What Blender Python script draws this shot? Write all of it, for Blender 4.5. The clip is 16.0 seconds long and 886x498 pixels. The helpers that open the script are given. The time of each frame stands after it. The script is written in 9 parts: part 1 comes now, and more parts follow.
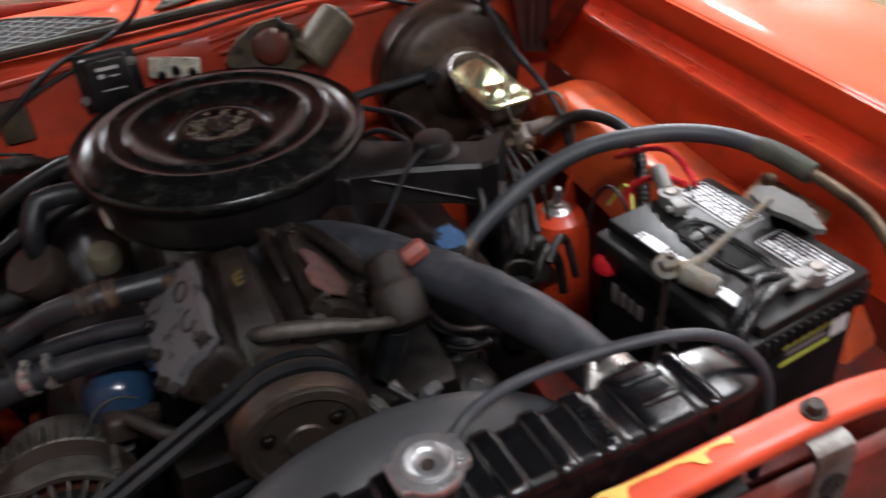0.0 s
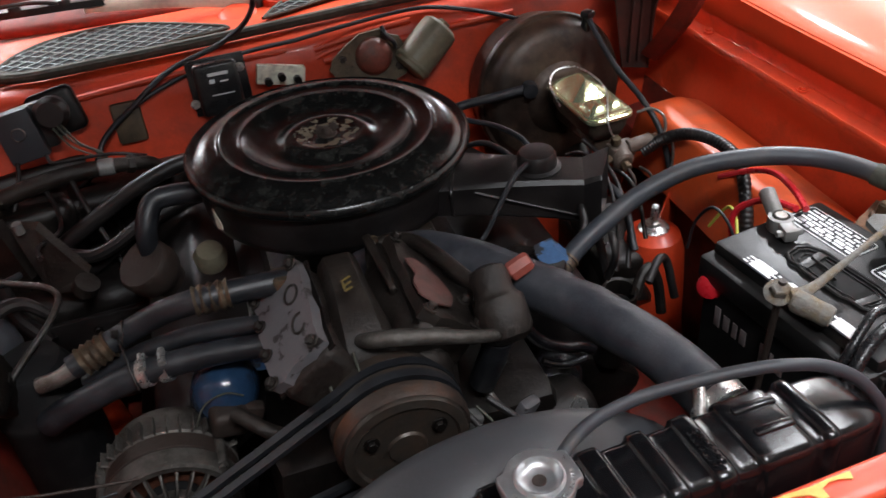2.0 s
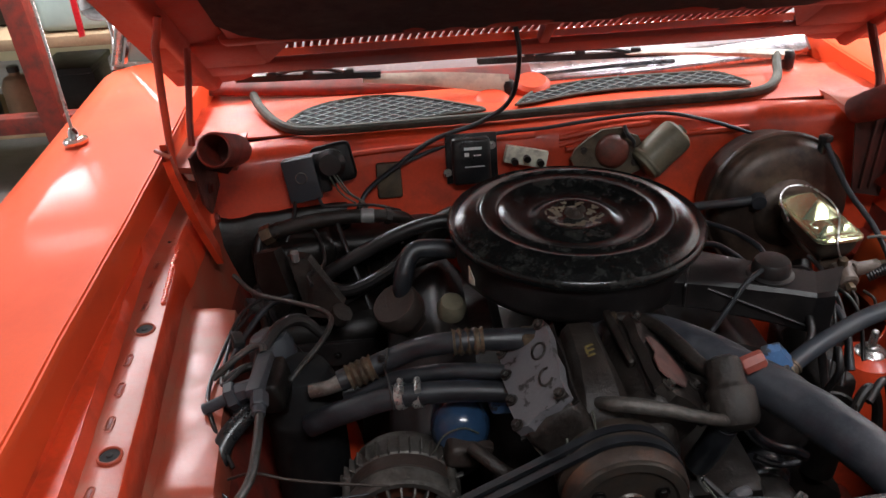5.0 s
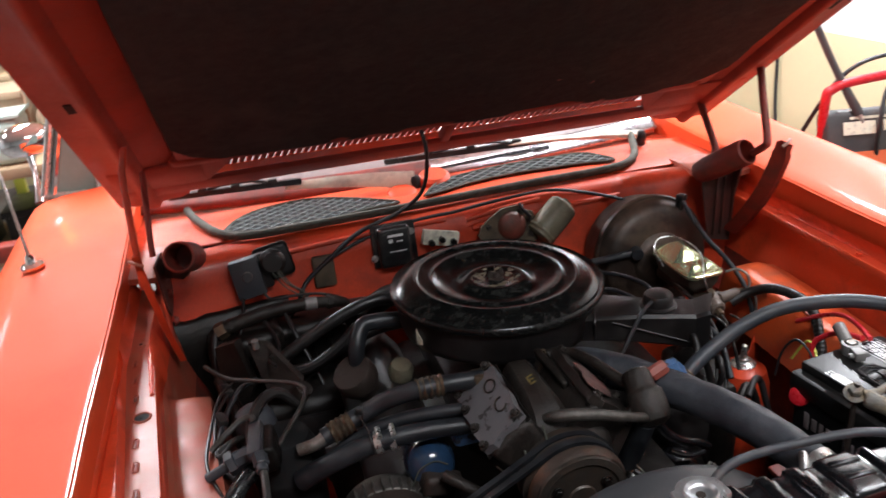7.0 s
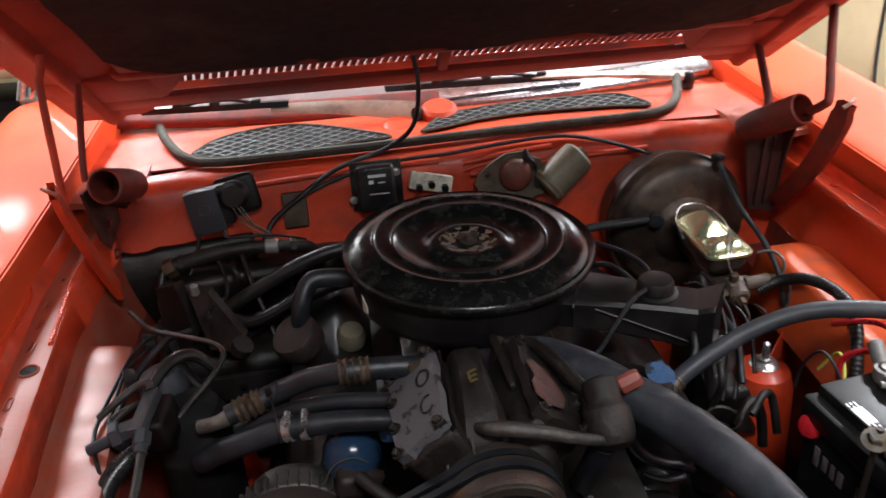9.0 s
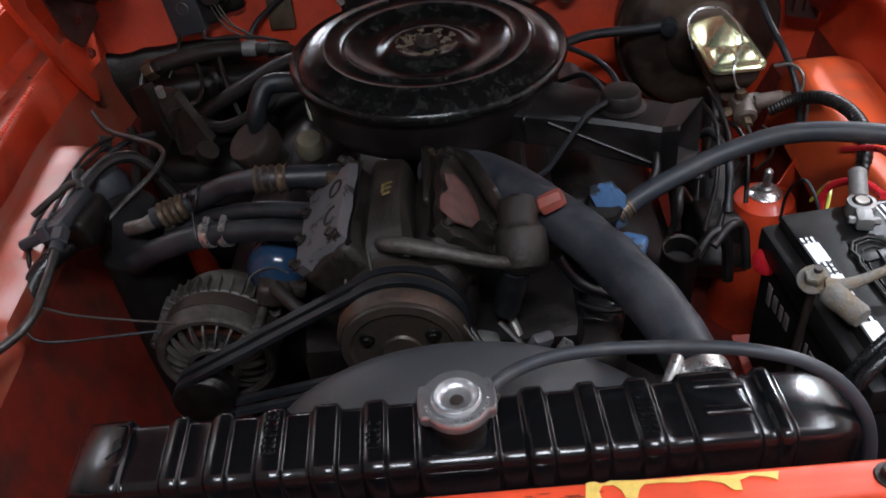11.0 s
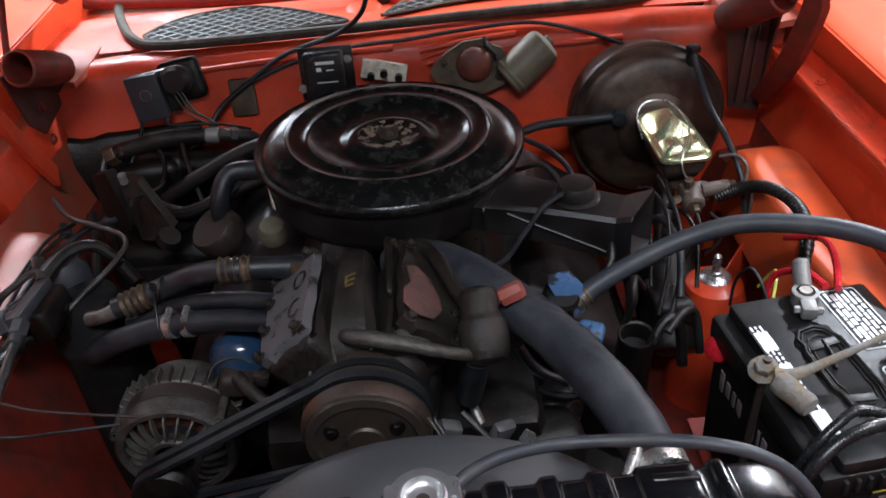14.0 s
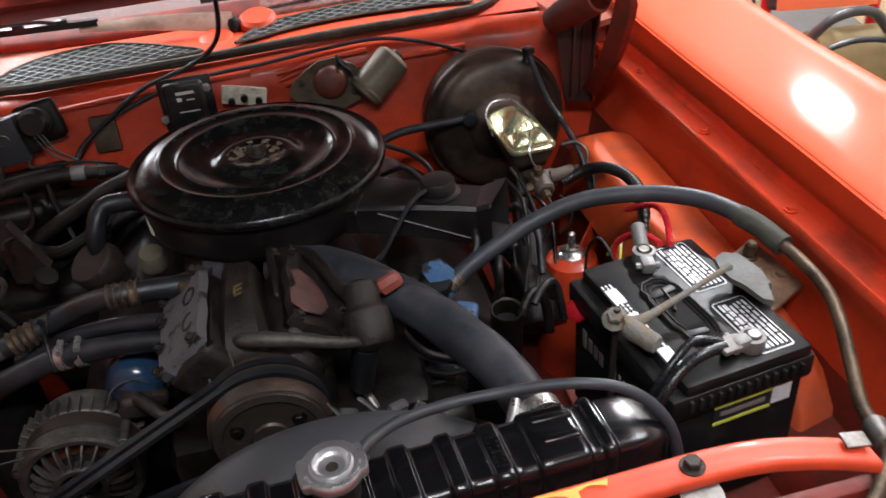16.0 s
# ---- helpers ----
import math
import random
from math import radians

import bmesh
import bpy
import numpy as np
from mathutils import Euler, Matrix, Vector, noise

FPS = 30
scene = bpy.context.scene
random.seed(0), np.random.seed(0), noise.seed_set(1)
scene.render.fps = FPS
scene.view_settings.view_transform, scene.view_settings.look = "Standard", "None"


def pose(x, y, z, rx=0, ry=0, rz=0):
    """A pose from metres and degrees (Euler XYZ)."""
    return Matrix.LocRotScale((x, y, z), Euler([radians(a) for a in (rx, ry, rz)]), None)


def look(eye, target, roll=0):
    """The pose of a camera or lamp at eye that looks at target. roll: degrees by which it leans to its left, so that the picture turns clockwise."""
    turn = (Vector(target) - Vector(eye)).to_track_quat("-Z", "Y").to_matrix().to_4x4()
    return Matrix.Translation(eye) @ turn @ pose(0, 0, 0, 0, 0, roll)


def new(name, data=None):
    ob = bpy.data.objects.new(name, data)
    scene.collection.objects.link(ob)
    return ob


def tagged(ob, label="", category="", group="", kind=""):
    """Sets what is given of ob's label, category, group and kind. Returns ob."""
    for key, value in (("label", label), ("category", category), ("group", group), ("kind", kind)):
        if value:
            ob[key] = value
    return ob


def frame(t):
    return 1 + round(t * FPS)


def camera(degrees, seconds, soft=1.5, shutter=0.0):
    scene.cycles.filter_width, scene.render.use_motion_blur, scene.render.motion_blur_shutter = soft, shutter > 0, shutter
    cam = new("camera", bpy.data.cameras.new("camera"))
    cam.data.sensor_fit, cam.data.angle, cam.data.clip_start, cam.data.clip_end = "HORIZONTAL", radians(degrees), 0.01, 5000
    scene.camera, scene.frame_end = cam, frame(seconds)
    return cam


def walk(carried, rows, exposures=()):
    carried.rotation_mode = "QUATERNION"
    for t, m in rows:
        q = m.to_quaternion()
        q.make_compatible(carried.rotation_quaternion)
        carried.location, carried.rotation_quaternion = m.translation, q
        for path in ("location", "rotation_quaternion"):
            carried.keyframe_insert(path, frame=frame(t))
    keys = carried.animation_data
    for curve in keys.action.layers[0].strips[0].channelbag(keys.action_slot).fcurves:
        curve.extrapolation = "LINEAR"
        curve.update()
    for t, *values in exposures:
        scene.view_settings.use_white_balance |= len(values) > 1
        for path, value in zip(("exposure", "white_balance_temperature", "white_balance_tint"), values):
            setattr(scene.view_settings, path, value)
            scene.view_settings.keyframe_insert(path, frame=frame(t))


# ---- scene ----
cam = camera(56.38, 16.0, shutter=0.5)
PATH = [
    (0, (-0.0793, -1.0463, 1.5232), (0.4706, 0.4536, 0.3200), -5.37),
    (0.5, (-0.1244, -1.0218, 1.5249), (0.2703, 0.5495, 0.3522), -5.64),
    (1, (-0.1071, -1.0289, 1.5384), (0.2774, 0.5482, 0.3701), -6.89),
    (1.5, (-0.1039, -1.0289, 1.5391), (0.3054, 0.5379, 0.3654), -7.38),
    (2, (-0.1197, -1.0338, 1.5354), (0.2846, 0.5340, 0.3612), -6.20),
    (2.5, (-0.1517, -1.0179, 1.5438), (0.1679, 0.5884, 0.3958), -4.45),
    (3, (-0.2039, -1.0308, 1.5546), (-0.0547, 0.6410, 0.4671), -4.20),
    (3.5, (-0.2264, -1.0487, 1.5791), (-0.1525, 0.6608, 0.5436), -3.57),
    (3.7, (-0.2319, -1.0531, 1.5872), (-0.1695, 0.6683, 0.5710), -3.23),
    (5.8, (-0.2865, -1.1849, 1.6030), (-0.1622, 0.5652, 0.6429), -3.61),
    (6, (-0.2996, -1.2027, 1.6133), (-0.1362, 0.5514, 0.6666), -3.68),
    (6.5, (-0.3515, -1.2523, 1.6319), (-0.0575, 0.5173, 0.7475), -3.52),
    (7, (-0.3907, -1.3264, 1.6605), (0.0102, 0.4698, 0.8775), -5.54),
    (7.5, (-0.3711, -1.3514, 1.6452), (0.0859, 0.4438, 0.8912), -8.28),
    (8, (-0.2652, -1.3044, 1.6388), (0.1246, 0.4871, 0.8397), -7.74),
    (8.5, (-0.1642, -1.2212, 1.6172), (0.0728, 0.5630, 0.7452), -4.63),
    (9, (-0.1587, -1.1314, 1.6047), (0.0245, 0.6222, 0.6605), -3.54),
    (9.5, (-0.0640, -1.1069, 1.5979), (-0.1316, 0.6396, 0.6257), -3.93),
    (10, (0.0541, -1.0970, 1.5627), (-0.1575, 0.5778, 0.4902), -5.11),
    (10.2, (0.0818, -1.0826, 1.5440), (-0.1268, 0.5540, 0.4134), -6.52),
    (12.3, (0.0890, -1.0958, 1.5220), (0.0082, 0.4004, 0.1973), -6.26),
    (12.5, (0.0888, -1.0964, 1.5233), (0.0088, 0.3974, 0.1960), -6.25),
    (13, (0.0922, -1.0944, 1.5308), (0.0293, 0.4211, 0.2273), -6.41),
    (13.5, (0.0974, -1.0917, 1.5642), (0.0698, 0.4920, 0.3430), -5.80),
    (14, (0.0834, -1.0853, 1.5637), (0.0536, 0.5459, 0.4068), -5.37),
    (14.5, (0.0841, -1.0946, 1.5749), (-0.0025, 0.5673, 0.4655), -6.38),
    (15, (0.0966, -1.1074, 1.5819), (0.0316, 0.5731, 0.4995), -6.83),
    (15.5, (0.1039, -1.1428, 1.5786), (0.2174, 0.5173, 0.4690), -7.67),
    (16, (0.0730, -1.1753, 1.5892), (0.3490, 0.4431, 0.4469), -5.95),
]
walk(cam, [(t, look(eye, target, roll)) for t, eye, target, roll in PATH],
     [(0, 0.17, 6500, 10), (0.5, -0.03, 6450, 10), (1.5, 0.17, 6450, 10), (2.0, 0.19, 6450, 10), (3.0, 0.09, 6450, 10), (6, 0.09, 6500, 10), (7.0, 0.17, 6450, 10), (7.5, 0.21, 6400, 10), (9, 0.09, 6500, 10), (10, 0.06, 6400, 10), (12.5, 0.06, 5750, 10), (13.0, 0.15, 5850, 10), (13.5, 0.22, 5950, 10), (15, 0.14, 6350, 10), (16, 0.12, 6500, 10)])

# ---- light ----
world = bpy.data.worlds.new("world")
scene.world = world
world.use_nodes = True
world.node_tree.nodes["Background"].inputs[0].default_value = (0.9, 0.95, 1.0, 1)
world.node_tree.nodes["Background"].inputs[1].default_value = 0.15

TUBES = [  # ceiling lights: place, length along x, length along y, watts
    ((1.93, 1.80, 2.72), 0.13, 0.22, 125.0),
    ((-1.30, 2.1, 2.72), 0.34, 1.7, 150.0),
    ((1.40, -0.45, 2.72), 0.30, 1.2, 27.0),
    ((-3.0, 4.3, 2.72), 0.50, 0.40, 14.0),
    ((0.12, -1.55, 2.72), 0.8, 0.30, 27.0),
    ((0.85, 0.72, 2.72), 0.70, 0.30, 15.0),
    ((-2.6, 1.2, 2.72), 0.25, 0.9, 13.0),
]
for place, lx, ly, watts in TUBES:
    lamp = bpy.data.lights.new("tube_light", "AREA")
    lamp.shape, lamp.size, lamp.size_y, lamp.energy, lamp.color = "RECTANGLE", lx, ly, watts, (0.895, 0.925, 0.975)
    ob = new("tube_light", lamp)
    ob.matrix_basis = pose(place[0], place[1], place[2] - 0.075)

# ---- mesh tools ----
def bm_new():
    return bmesh.new()


def V(*p):
    return Vector(p)


def box(bm, c, s, rot=(0, 0, 0), bev=0.0, seg=2):
    """A box with centre c and full sizes s, turned by degrees, with rounded edges."""
    m = pose(*c, *rot) @ Matrix.Diagonal((*s, 1))
    vs = bmesh.ops.create_cube(bm, size=1.0, matrix=m)["verts"]
    if bev:
        es = list({e for v in vs for e in v.link_edges})
        bmesh.ops.bevel(bm, geom=es, offset=bev, segments=seg, affect="EDGES", profile=0.5)
    return bm


def frame_of(axis):
    z = Vector(axis).normalized()
    x = z.orthogonal().normalized() if abs(z.z) > 0.999 else Vector((0, 0, 1)).cross(z).normalized()
    return x, z.cross(x), z


def lathe(bm, prof, origin, axis=(0, 0, 1), seg=48, close=True):
    """Turns a profile of (radius, height) round an axis."""
    x, y, z = frame_of(axis)
    o = Vector(origin)
    rings = []
    for r, h in prof:
        if r < 1e-5:
            rings.append([bm.verts.new(o + z * h)])
        else:
            rings.append([bm.verts.new(o + z * h + (x * math.cos(a) + y * math.sin(a)) * r) for a in (2 * math.pi * k / seg for k in range(seg))])
    for a, b in zip(rings, rings[1:]):
        for k in range(seg):
            q = [a[k % len(a)], a[(k + 1) % len(a)], b[(k + 1) % len(b)], b[k % len(b)]]
            q = list(dict.fromkeys(q))
            if len(q) > 2:
                bm.faces.new(q)
    if close:
        for ring in (rings[0], rings[-1]):
            if len(ring) > 2:
                bm.faces.new(ring)
    return bm


def cyl(bm, a, b, r, r2=None, seg=24, bev=0.0):
    """A rod from a to b with slightly rounded ends."""
    a, b = Vector(a), Vector(b)
    n, r2 = (b - a).length, r if r2 is None else r2
    e = bev
    prof = [(r - e, 0), (r, e), (r2, n - e), (r2 - e, n)] if e else [(r, 0), (r2, n)]
    return lathe(bm, prof, a, b - a, seg)


def spline(pts, res=8):
    """Points along a smooth curve through the given ones."""
    p = [Vector(q) for q in pts]
    if len(p) == 2:
        return [p[0].lerp(p[1], k / res) for k in range(res + 1)]
    p = [2 * p[0] - p[1], *p, 2 * p[-1] - p[-2]]
    out = []
    for i in range(1, len(p) - 2):
        for k in range(res):
            t = k / res
            out.append(0.5 * (2 * p[i] + (p[i + 1] - p[i - 1]) * t + (2 * p[i - 1] - 5 * p[i] + 4 * p[i + 1] - p[i + 2]) * t * t
                              + (3 * p[i] - p[i - 1] - 3 * p[i + 1] + p[i + 2]) * t ** 3))
    out.append(p[-2])
    return out


def tube(bm, pts, r, seg=14, res=8, smooth=True, hollow=0.0, rib=0.0, ribs=0):
    """A round tube along a curve. r: one radius or one for each point; rib: a ripple of that depth; hollow: an open end with walls."""
    rs = r if isinstance(r, (list, tuple)) else [r] * len(pts)
    path = spline(pts, res) if smooth else [Vector(q) for q in pts]
    n = len(path)
    t = (path[1] - path[0]).normalized()
    x = t.orthogonal().normalized()
    rings = []
    for i, q in enumerate(path):
        t2 = (path[min(i + 1, n - 1)] - path[max(i - 1, 0)]).normalized()
        x = (t.rotation_difference(t2) @ x).normalized()
        t = t2
        y = t.cross(x)
        f = i / (n - 1) * (len(rs) - 1)
        k = min(int(f), len(rs) - 2)
        rad = rs[k] + (rs[k + 1] - rs[k]) * (f - k)
        if rib:
            rad += rib * math.sin(2 * math.pi * ribs * i / (n - 1))
        rings.append([bm.verts.new(q + (x * math.cos(a) + y * math.sin(a)) * rad) for a in (2 * math.pi * j / seg for j in range(seg))])
    for a, b in zip(rings, rings[1:]):
        for j in range(seg):
            bm.faces.new((a[j], a[(j + 1) % seg], b[(j + 1) % seg], b[j]))
    if hollow:
        for ring, way in ((rings[0], 1), (rings[-1], -1)):
            c = sum((v.co for v in ring), Vector()) / seg
            nrm = (path[1] - path[0]).normalized() if way == 1 else (path[-2] - path[-1]).normalized()
            inner = [bm.verts.new(c + (v.co - c) * (1 - hollow)) for v in ring]
            deep = [bm.verts.new(c + (v.co - c) * (1 - hollow) + nrm * rs[0] * 4) for v in ring]
            for j in range(seg):
                bm.faces.new((ring[j], ring[(j + 1) % seg], inner[(j + 1) % seg], inner[j]))
                bm.faces.new((inner[j], inner[(j + 1) % seg], deep[(j + 1) % seg], deep[j]))
            bm.faces.new(deep)
    else:
        bm.faces.new(rings[0]), bm.faces.new(rings[-1])
    return bm


def plate(bm, pts, thick):
    """A flat piece with the given outline, thickened by a vector."""
    t = Vector(thick)
    a = [bm.verts.new(Vector(p)) for p in pts]
    b = [bm.verts.new(Vector(p) + t) for p in pts]
    bm.faces.new(a), bm.faces.new(b)
    for k in range(len(a)):
        bm.faces.new((a[k], a[(k + 1) % len(a)], b[(k + 1) % len(b)], b[k]))
    return bm


def sheet(bm, rows, thick=None):
    """A surface through rows of points; thick: a vector by which its other side lies off."""
    def lay(off):
        return [[bm.verts.new(Vector(p) + off) for p in row] for row in rows]
    a = lay(Vector())
    h, w = len(a), len(a[0])
    for i in range(h - 1):
        for j in range(w - 1):
            bm.faces.new((a[i][j], a[i][j + 1], a[i + 1][j + 1], a[i + 1][j]))
    if thick is not None:
        b = lay(Vector(thick))
        for i in range(h - 1):
            for j in range(w - 1):
                bm.faces.new((b[i][j], b[i + 1][j], b[i + 1][j + 1], b[i][j + 1]))
        rim = [(0, j) for j in range(w)] + [(i, w - 1) for i in range(1, h)] + [(h - 1, j) for j in range(w - 2, -1, -1)] + [(i, 0) for i in range(h - 2, 0, -1)]
        for (i, j), (k, l) in zip(rim, rim[1:] + rim[:1]):
            bm.faces.new((a[i][j], b[i][j], b[k][l], a[k][l]))
    return bm


def thing(name, base, label, category, group="", kind=""):
    ob = new(name)
    ob.location = base
    ob.empty_display_size = 0.05
    return tagged(ob, label, category, group, kind)


def part(name, bm, material, parent=None, label="", angle=35):
    """Links a bmesh as ONE mesh object under a thing or a part."""
    bmesh.ops.recalc_face_normals(bm, faces=bm.faces)
    me = bpy.data.meshes.new(name)
    bm.to_mesh(me)
    bm.free()
    me.shade_smooth()
    me.set_sharp_from_angle(angle=radians(angle))
    me.materials.append(material)
    ob = new(name, me)
    if parent is not None:
        ob.parent = parent
        if parent.parent is None:
            ob.matrix_parent_inverse = parent.matrix_basis.inverted()
    return tagged(ob, label)


def solo(name, bm, material, label, category, group="", kind="", angle=35):
    return tagged(part(name, bm, material, None, "", angle), label, category, group, kind)


def bolt(bm, c, axis, r, h=None):
    """A hexagon head on a washer."""
    a = Vector(axis).normalized()
    h = h or r * 0.8
    c = Vector(c)
    cyl(bm, c - a * 0.001, c + a * h * 0.25, r * 1.45, seg=18, bev=h * 0.06)
    cyl(bm, c + a * h * 0.2, c + a * h * 1.1, r, seg=6, bev=h * 0.12)
    return bm


# ---- materials ----
def mat(name, base, rough=0.5, metal=0.0, coat=0.0, grain=60.0, vary=0.25, bump=0.15, dirt=None, dirt_amount=0.4, dirt_scale=9.0, rough_vary=0.15, spec=0.5, speck=0.0, speck_colour=None, hard=0.0):
    """A surface with a fine grain, a larger wear pattern of a dirt colour, small specks of dust, and relief."""
    m = bpy.data.materials.new(name)
    m.use_nodes = True
    nt = m.node_tree
    n, l = nt.nodes, nt.links
    b = n["Principled BSDF"]
    co = n.new("ShaderNodeTexCoord")
    fine = n.new("ShaderNodeTexNoise")
    fine.inputs["Scale"].default_value, fine.inputs["Detail"].default_value, fine.inputs["Roughness"].default_value = grain * 1.6, 7, 0.68
    big = n.new("ShaderNodeTexNoise")
    big.inputs["Scale"].default_value, big.inputs["Detail"].default_value, big.inputs["Roughness"].default_value = dirt_scale, 8, 0.65
    l.new(co.outputs["Object"], fine.inputs["Vector"])
    l.new(co.outputs["Object"], big.inputs["Vector"])
    ramp = n.new("ShaderNodeValToRGB")
    ramp.color_ramp.elements[0].position, ramp.color_ramp.elements[1].position = 0.25, 0.75
    ramp.color_ramp.elements[0].color = (*[c * (1 - vary) for c in base], 1)
    ramp.color_ramp.elements[1].color = (*[min(1, c * (1 + vary)) for c in base], 1)
    l.new(fine.outputs["Fac"], ramp.inputs["Fac"])
    colour = ramp.outputs["Color"]
    if dirt:
        edge = n.new("ShaderNodeValToRGB")
        edge.color_ramp.elements[0].position, edge.color_ramp.elements[1].position = 0.62 - 0.35 * dirt_amount, 0.8 - 0.25 * dirt_amount
        if hard:
            edge.color_ramp.elements[0].position, edge.color_ramp.elements[1].position = hard, hard + 0.02
        l.new(big.outputs["Fac"], edge.inputs["Fac"])
        mix = n.new("ShaderNodeMix")
        mix.data_type = "RGBA"
        mix.inputs["B"].default_value = (*dirt, 1)
        l.new(edge.outputs["Color"], mix.inputs["Factor"])
        l.new(colour, mix.inputs["A"])
        colour = mix.outputs["Result"]
    if speck:
        dust = n.new("ShaderNodeTexNoise")
        dust.inputs["Scale"].default_value, dust.inputs["Detail"].default_value, dust.inputs["Roughness"].default_value = 330, 4, 0.75
        l.new(co.outputs["Object"], dust.inputs["Vector"])
        both = n.new("ShaderNodeMath")
        both.operation = "MULTIPLY_ADD"
        both.inputs[1].default_value, both.inputs[2].default_value = 0.35, 0.0
        l.new(big.outputs["Fac"], both.inputs[0])
        add = n.new("ShaderNodeMath")
        add.operation = "ADD"
        l.new(dust.outputs["Fac"], add.inputs[0])
        l.new(both.outputs[0], add.inputs[1])
        cut = n.new("ShaderNodeMapRange")
        cut.inputs["From Min"].default_value, cut.inputs["From Max"].default_value = 0.86 - 0.2 * speck, 0.96 - 0.2 * speck
        cut.inputs["To Max"].default_value = 0.6
        l.new(add.outputs[0], cut.inputs["Value"])
        mix2 = n.new("ShaderNodeMix")
        mix2.data_type = "RGBA"
        mix2.inputs["B"].default_value = (*(speck_colour or [min(0.5, c * 2.6 + 0.03) for c in base]), 1)
        l.new(cut.outputs["Result"], mix2.inputs["Factor"])
        l.new(colour, mix2.inputs["A"])
        colour = mix2.outputs["Result"]
    l.new(colour, b.inputs["Base Color"])
    rr = n.new("ShaderNodeMapRange")
    rr.inputs["To Min"].default_value, rr.inputs["To Max"].default_value = max(0.02, rough - rough_vary), min(1, rough + rough_vary)
    half = n.new("ShaderNodeMix")
    half.inputs["Factor"].default_value = 0.5
    l.new(big.outputs["Fac"], half.inputs["A"])
    l.new(fine.outputs["Fac"], half.inputs["B"])
    rr.inputs["From Min"].default_value, rr.inputs["From Max"].default_value = 0.3, 0.7
    l.new(half.outputs["Result"], rr.inputs["Value"])
    l.new(rr.outputs["Result"], b.inputs["Roughness"])
    b.inputs["Metallic"].default_value = metal
    b.inputs["Coat Weight"].default_value = coat
    b.inputs["Coat Roughness"].default_value = 0.08
    b.inputs["Specular IOR Level"].default_value = spec
    if bump:
        bp = n.new("ShaderNodeBump")
        bp.inputs["Strength"].default_value, bp.inputs["Distance"].default_value = min(1, bump * 2), 0.003
        l.new(fine.outputs["Fac"], bp.inputs["Height"])
        l.new(bp.outputs["Normal"], b.inputs["Normal"])
    return m


def glow(name, colour, strength):
    m = bpy.data.materials.new(name)
    m.use_nodes = True
    b = m.node_tree.nodes["Principled BSDF"]
    b.inputs["Base Color"].default_value = (*colour, 1)
    b.inputs["Emission Color"].default_value = (*colour, 1)
    b.inputs["Emission Strength"].default_value = strength
    return m


def glass(name, tint, rough=0.02):
    m = bpy.data.materials.new(name)
    m.use_nodes = True
    b = m.node_tree.nodes["Principled BSDF"]
    b.inputs["Base Color"].default_value = (*tint, 1)
    b.inputs["Transmission Weight"].default_value = 1.0
    b.inputs["Roughness"].default_value = rough
    b.inputs["IOR"].default_value = 1.45
    return m


BARPAINT = mat("orange_bar_paint", (0.80, 0.082, 0.028), 0.45, coat=0.15, grain=120, vary=0.1, bump=0.05, dirt=(0.55, 0.055, 0.022), dirt_amount=0.35, dirt_scale=12, speck=0.2, speck_colour=(0.25, 0.04, 0.02))
ORANGE = mat("orange_paint", (0.79, 0.093, 0.026), 0.6, coat=0.3, grain=220, vary=0.05, bump=0.015, dirt=(0.69, 0.076, 0.024), dirt_amount=0.3, dirt_scale=3, rough_vary=0.08, spec=0.15)
BAY = mat("bay_orange_paint", (0.64, 0.058, 0.017), 0.40, coat=0.22, grain=90, vary=0.1, bump=0.06, dirt=(0.28, 0.031, 0.012), dirt_amount=0.38, dirt_scale=7)
COWLPAINT = mat("weathered_cowl_paint", (0.67, 0.07, 0.021), 0.52, coat=0.05, grain=90, vary=0.12, bump=0.08, dirt=(0.32, 0.05, 0.022), dirt_amount=0.42, dirt_scale=9, spec=0.35)
# Hood orange with the underside's shade put into the base colour; dirt varies.
UNDER = mat("shaded_underside_orange", (0.27, 0.023, 0.010), 0.55, coat=0.0, grain=70, vary=0.12, bump=0.08, dirt=(0.17, 0.016, 0.009), dirt_amount=0.5, dirt_scale=5)
# Dull red for real parts; on the lower apron it stands in for shade.
DULLRED = mat("dull_red_and_shaded_orange", (0.21, 0.022, 0.012), 0.55, grain=80, vary=0.2, bump=0.12, dirt=(0.08, 0.024, 0.017), dirt_amount=0.55, dirt_scale=14)
TANKBLACK = mat("new_gloss_black_paint", (0.005, 0.005, 0.006), 0.19, coat=0.12, grain=140, vary=0.2, bump=0.04, rough_vary=0.07, speck=0.12)
SATIN = mat("dusty_satin_black", (0.0092, 0.0076, 0.0074), 0.4, grain=120, vary=0.3, bump=0.08, dirt=(0.024, 0.020, 0.019), dirt_amount=0.5, dirt_scale=11, speck=0.35)
RUBBER = mat("dusty_black_rubber", (0.0115, 0.0125, 0.015), 0.42, grain=150, vary=0.25, bump=0.08, dirt=(0.03, 0.032, 0.037), dirt_amount=0.5, dirt_scale=16, speck=0.3)
DUSTYORANGE = mat("dusty_orange_paint", (0.74, 0.105, 0.026), 0.5, coat=0.1, grain=120, vary=0.08, bump=0.04, dirt=(0.48, 0.105, 0.05), dirt_amount=0.42, dirt_scale=8, spec=0.3, speck=0.2, speck_colour=(0.45, 0.20, 0.12))
COVERDUST = mat("dusty_case_plastic", (0.009, 0.0088, 0.0086), 0.42, grain=220, vary=0.2, bump=0.05, dirt=(0.026, 0.023, 0.021), dirt_amount=0.42, dirt_scale=14, spec=0.35, speck=0.3, speck_colour=(0.10, 0.09, 0.08))
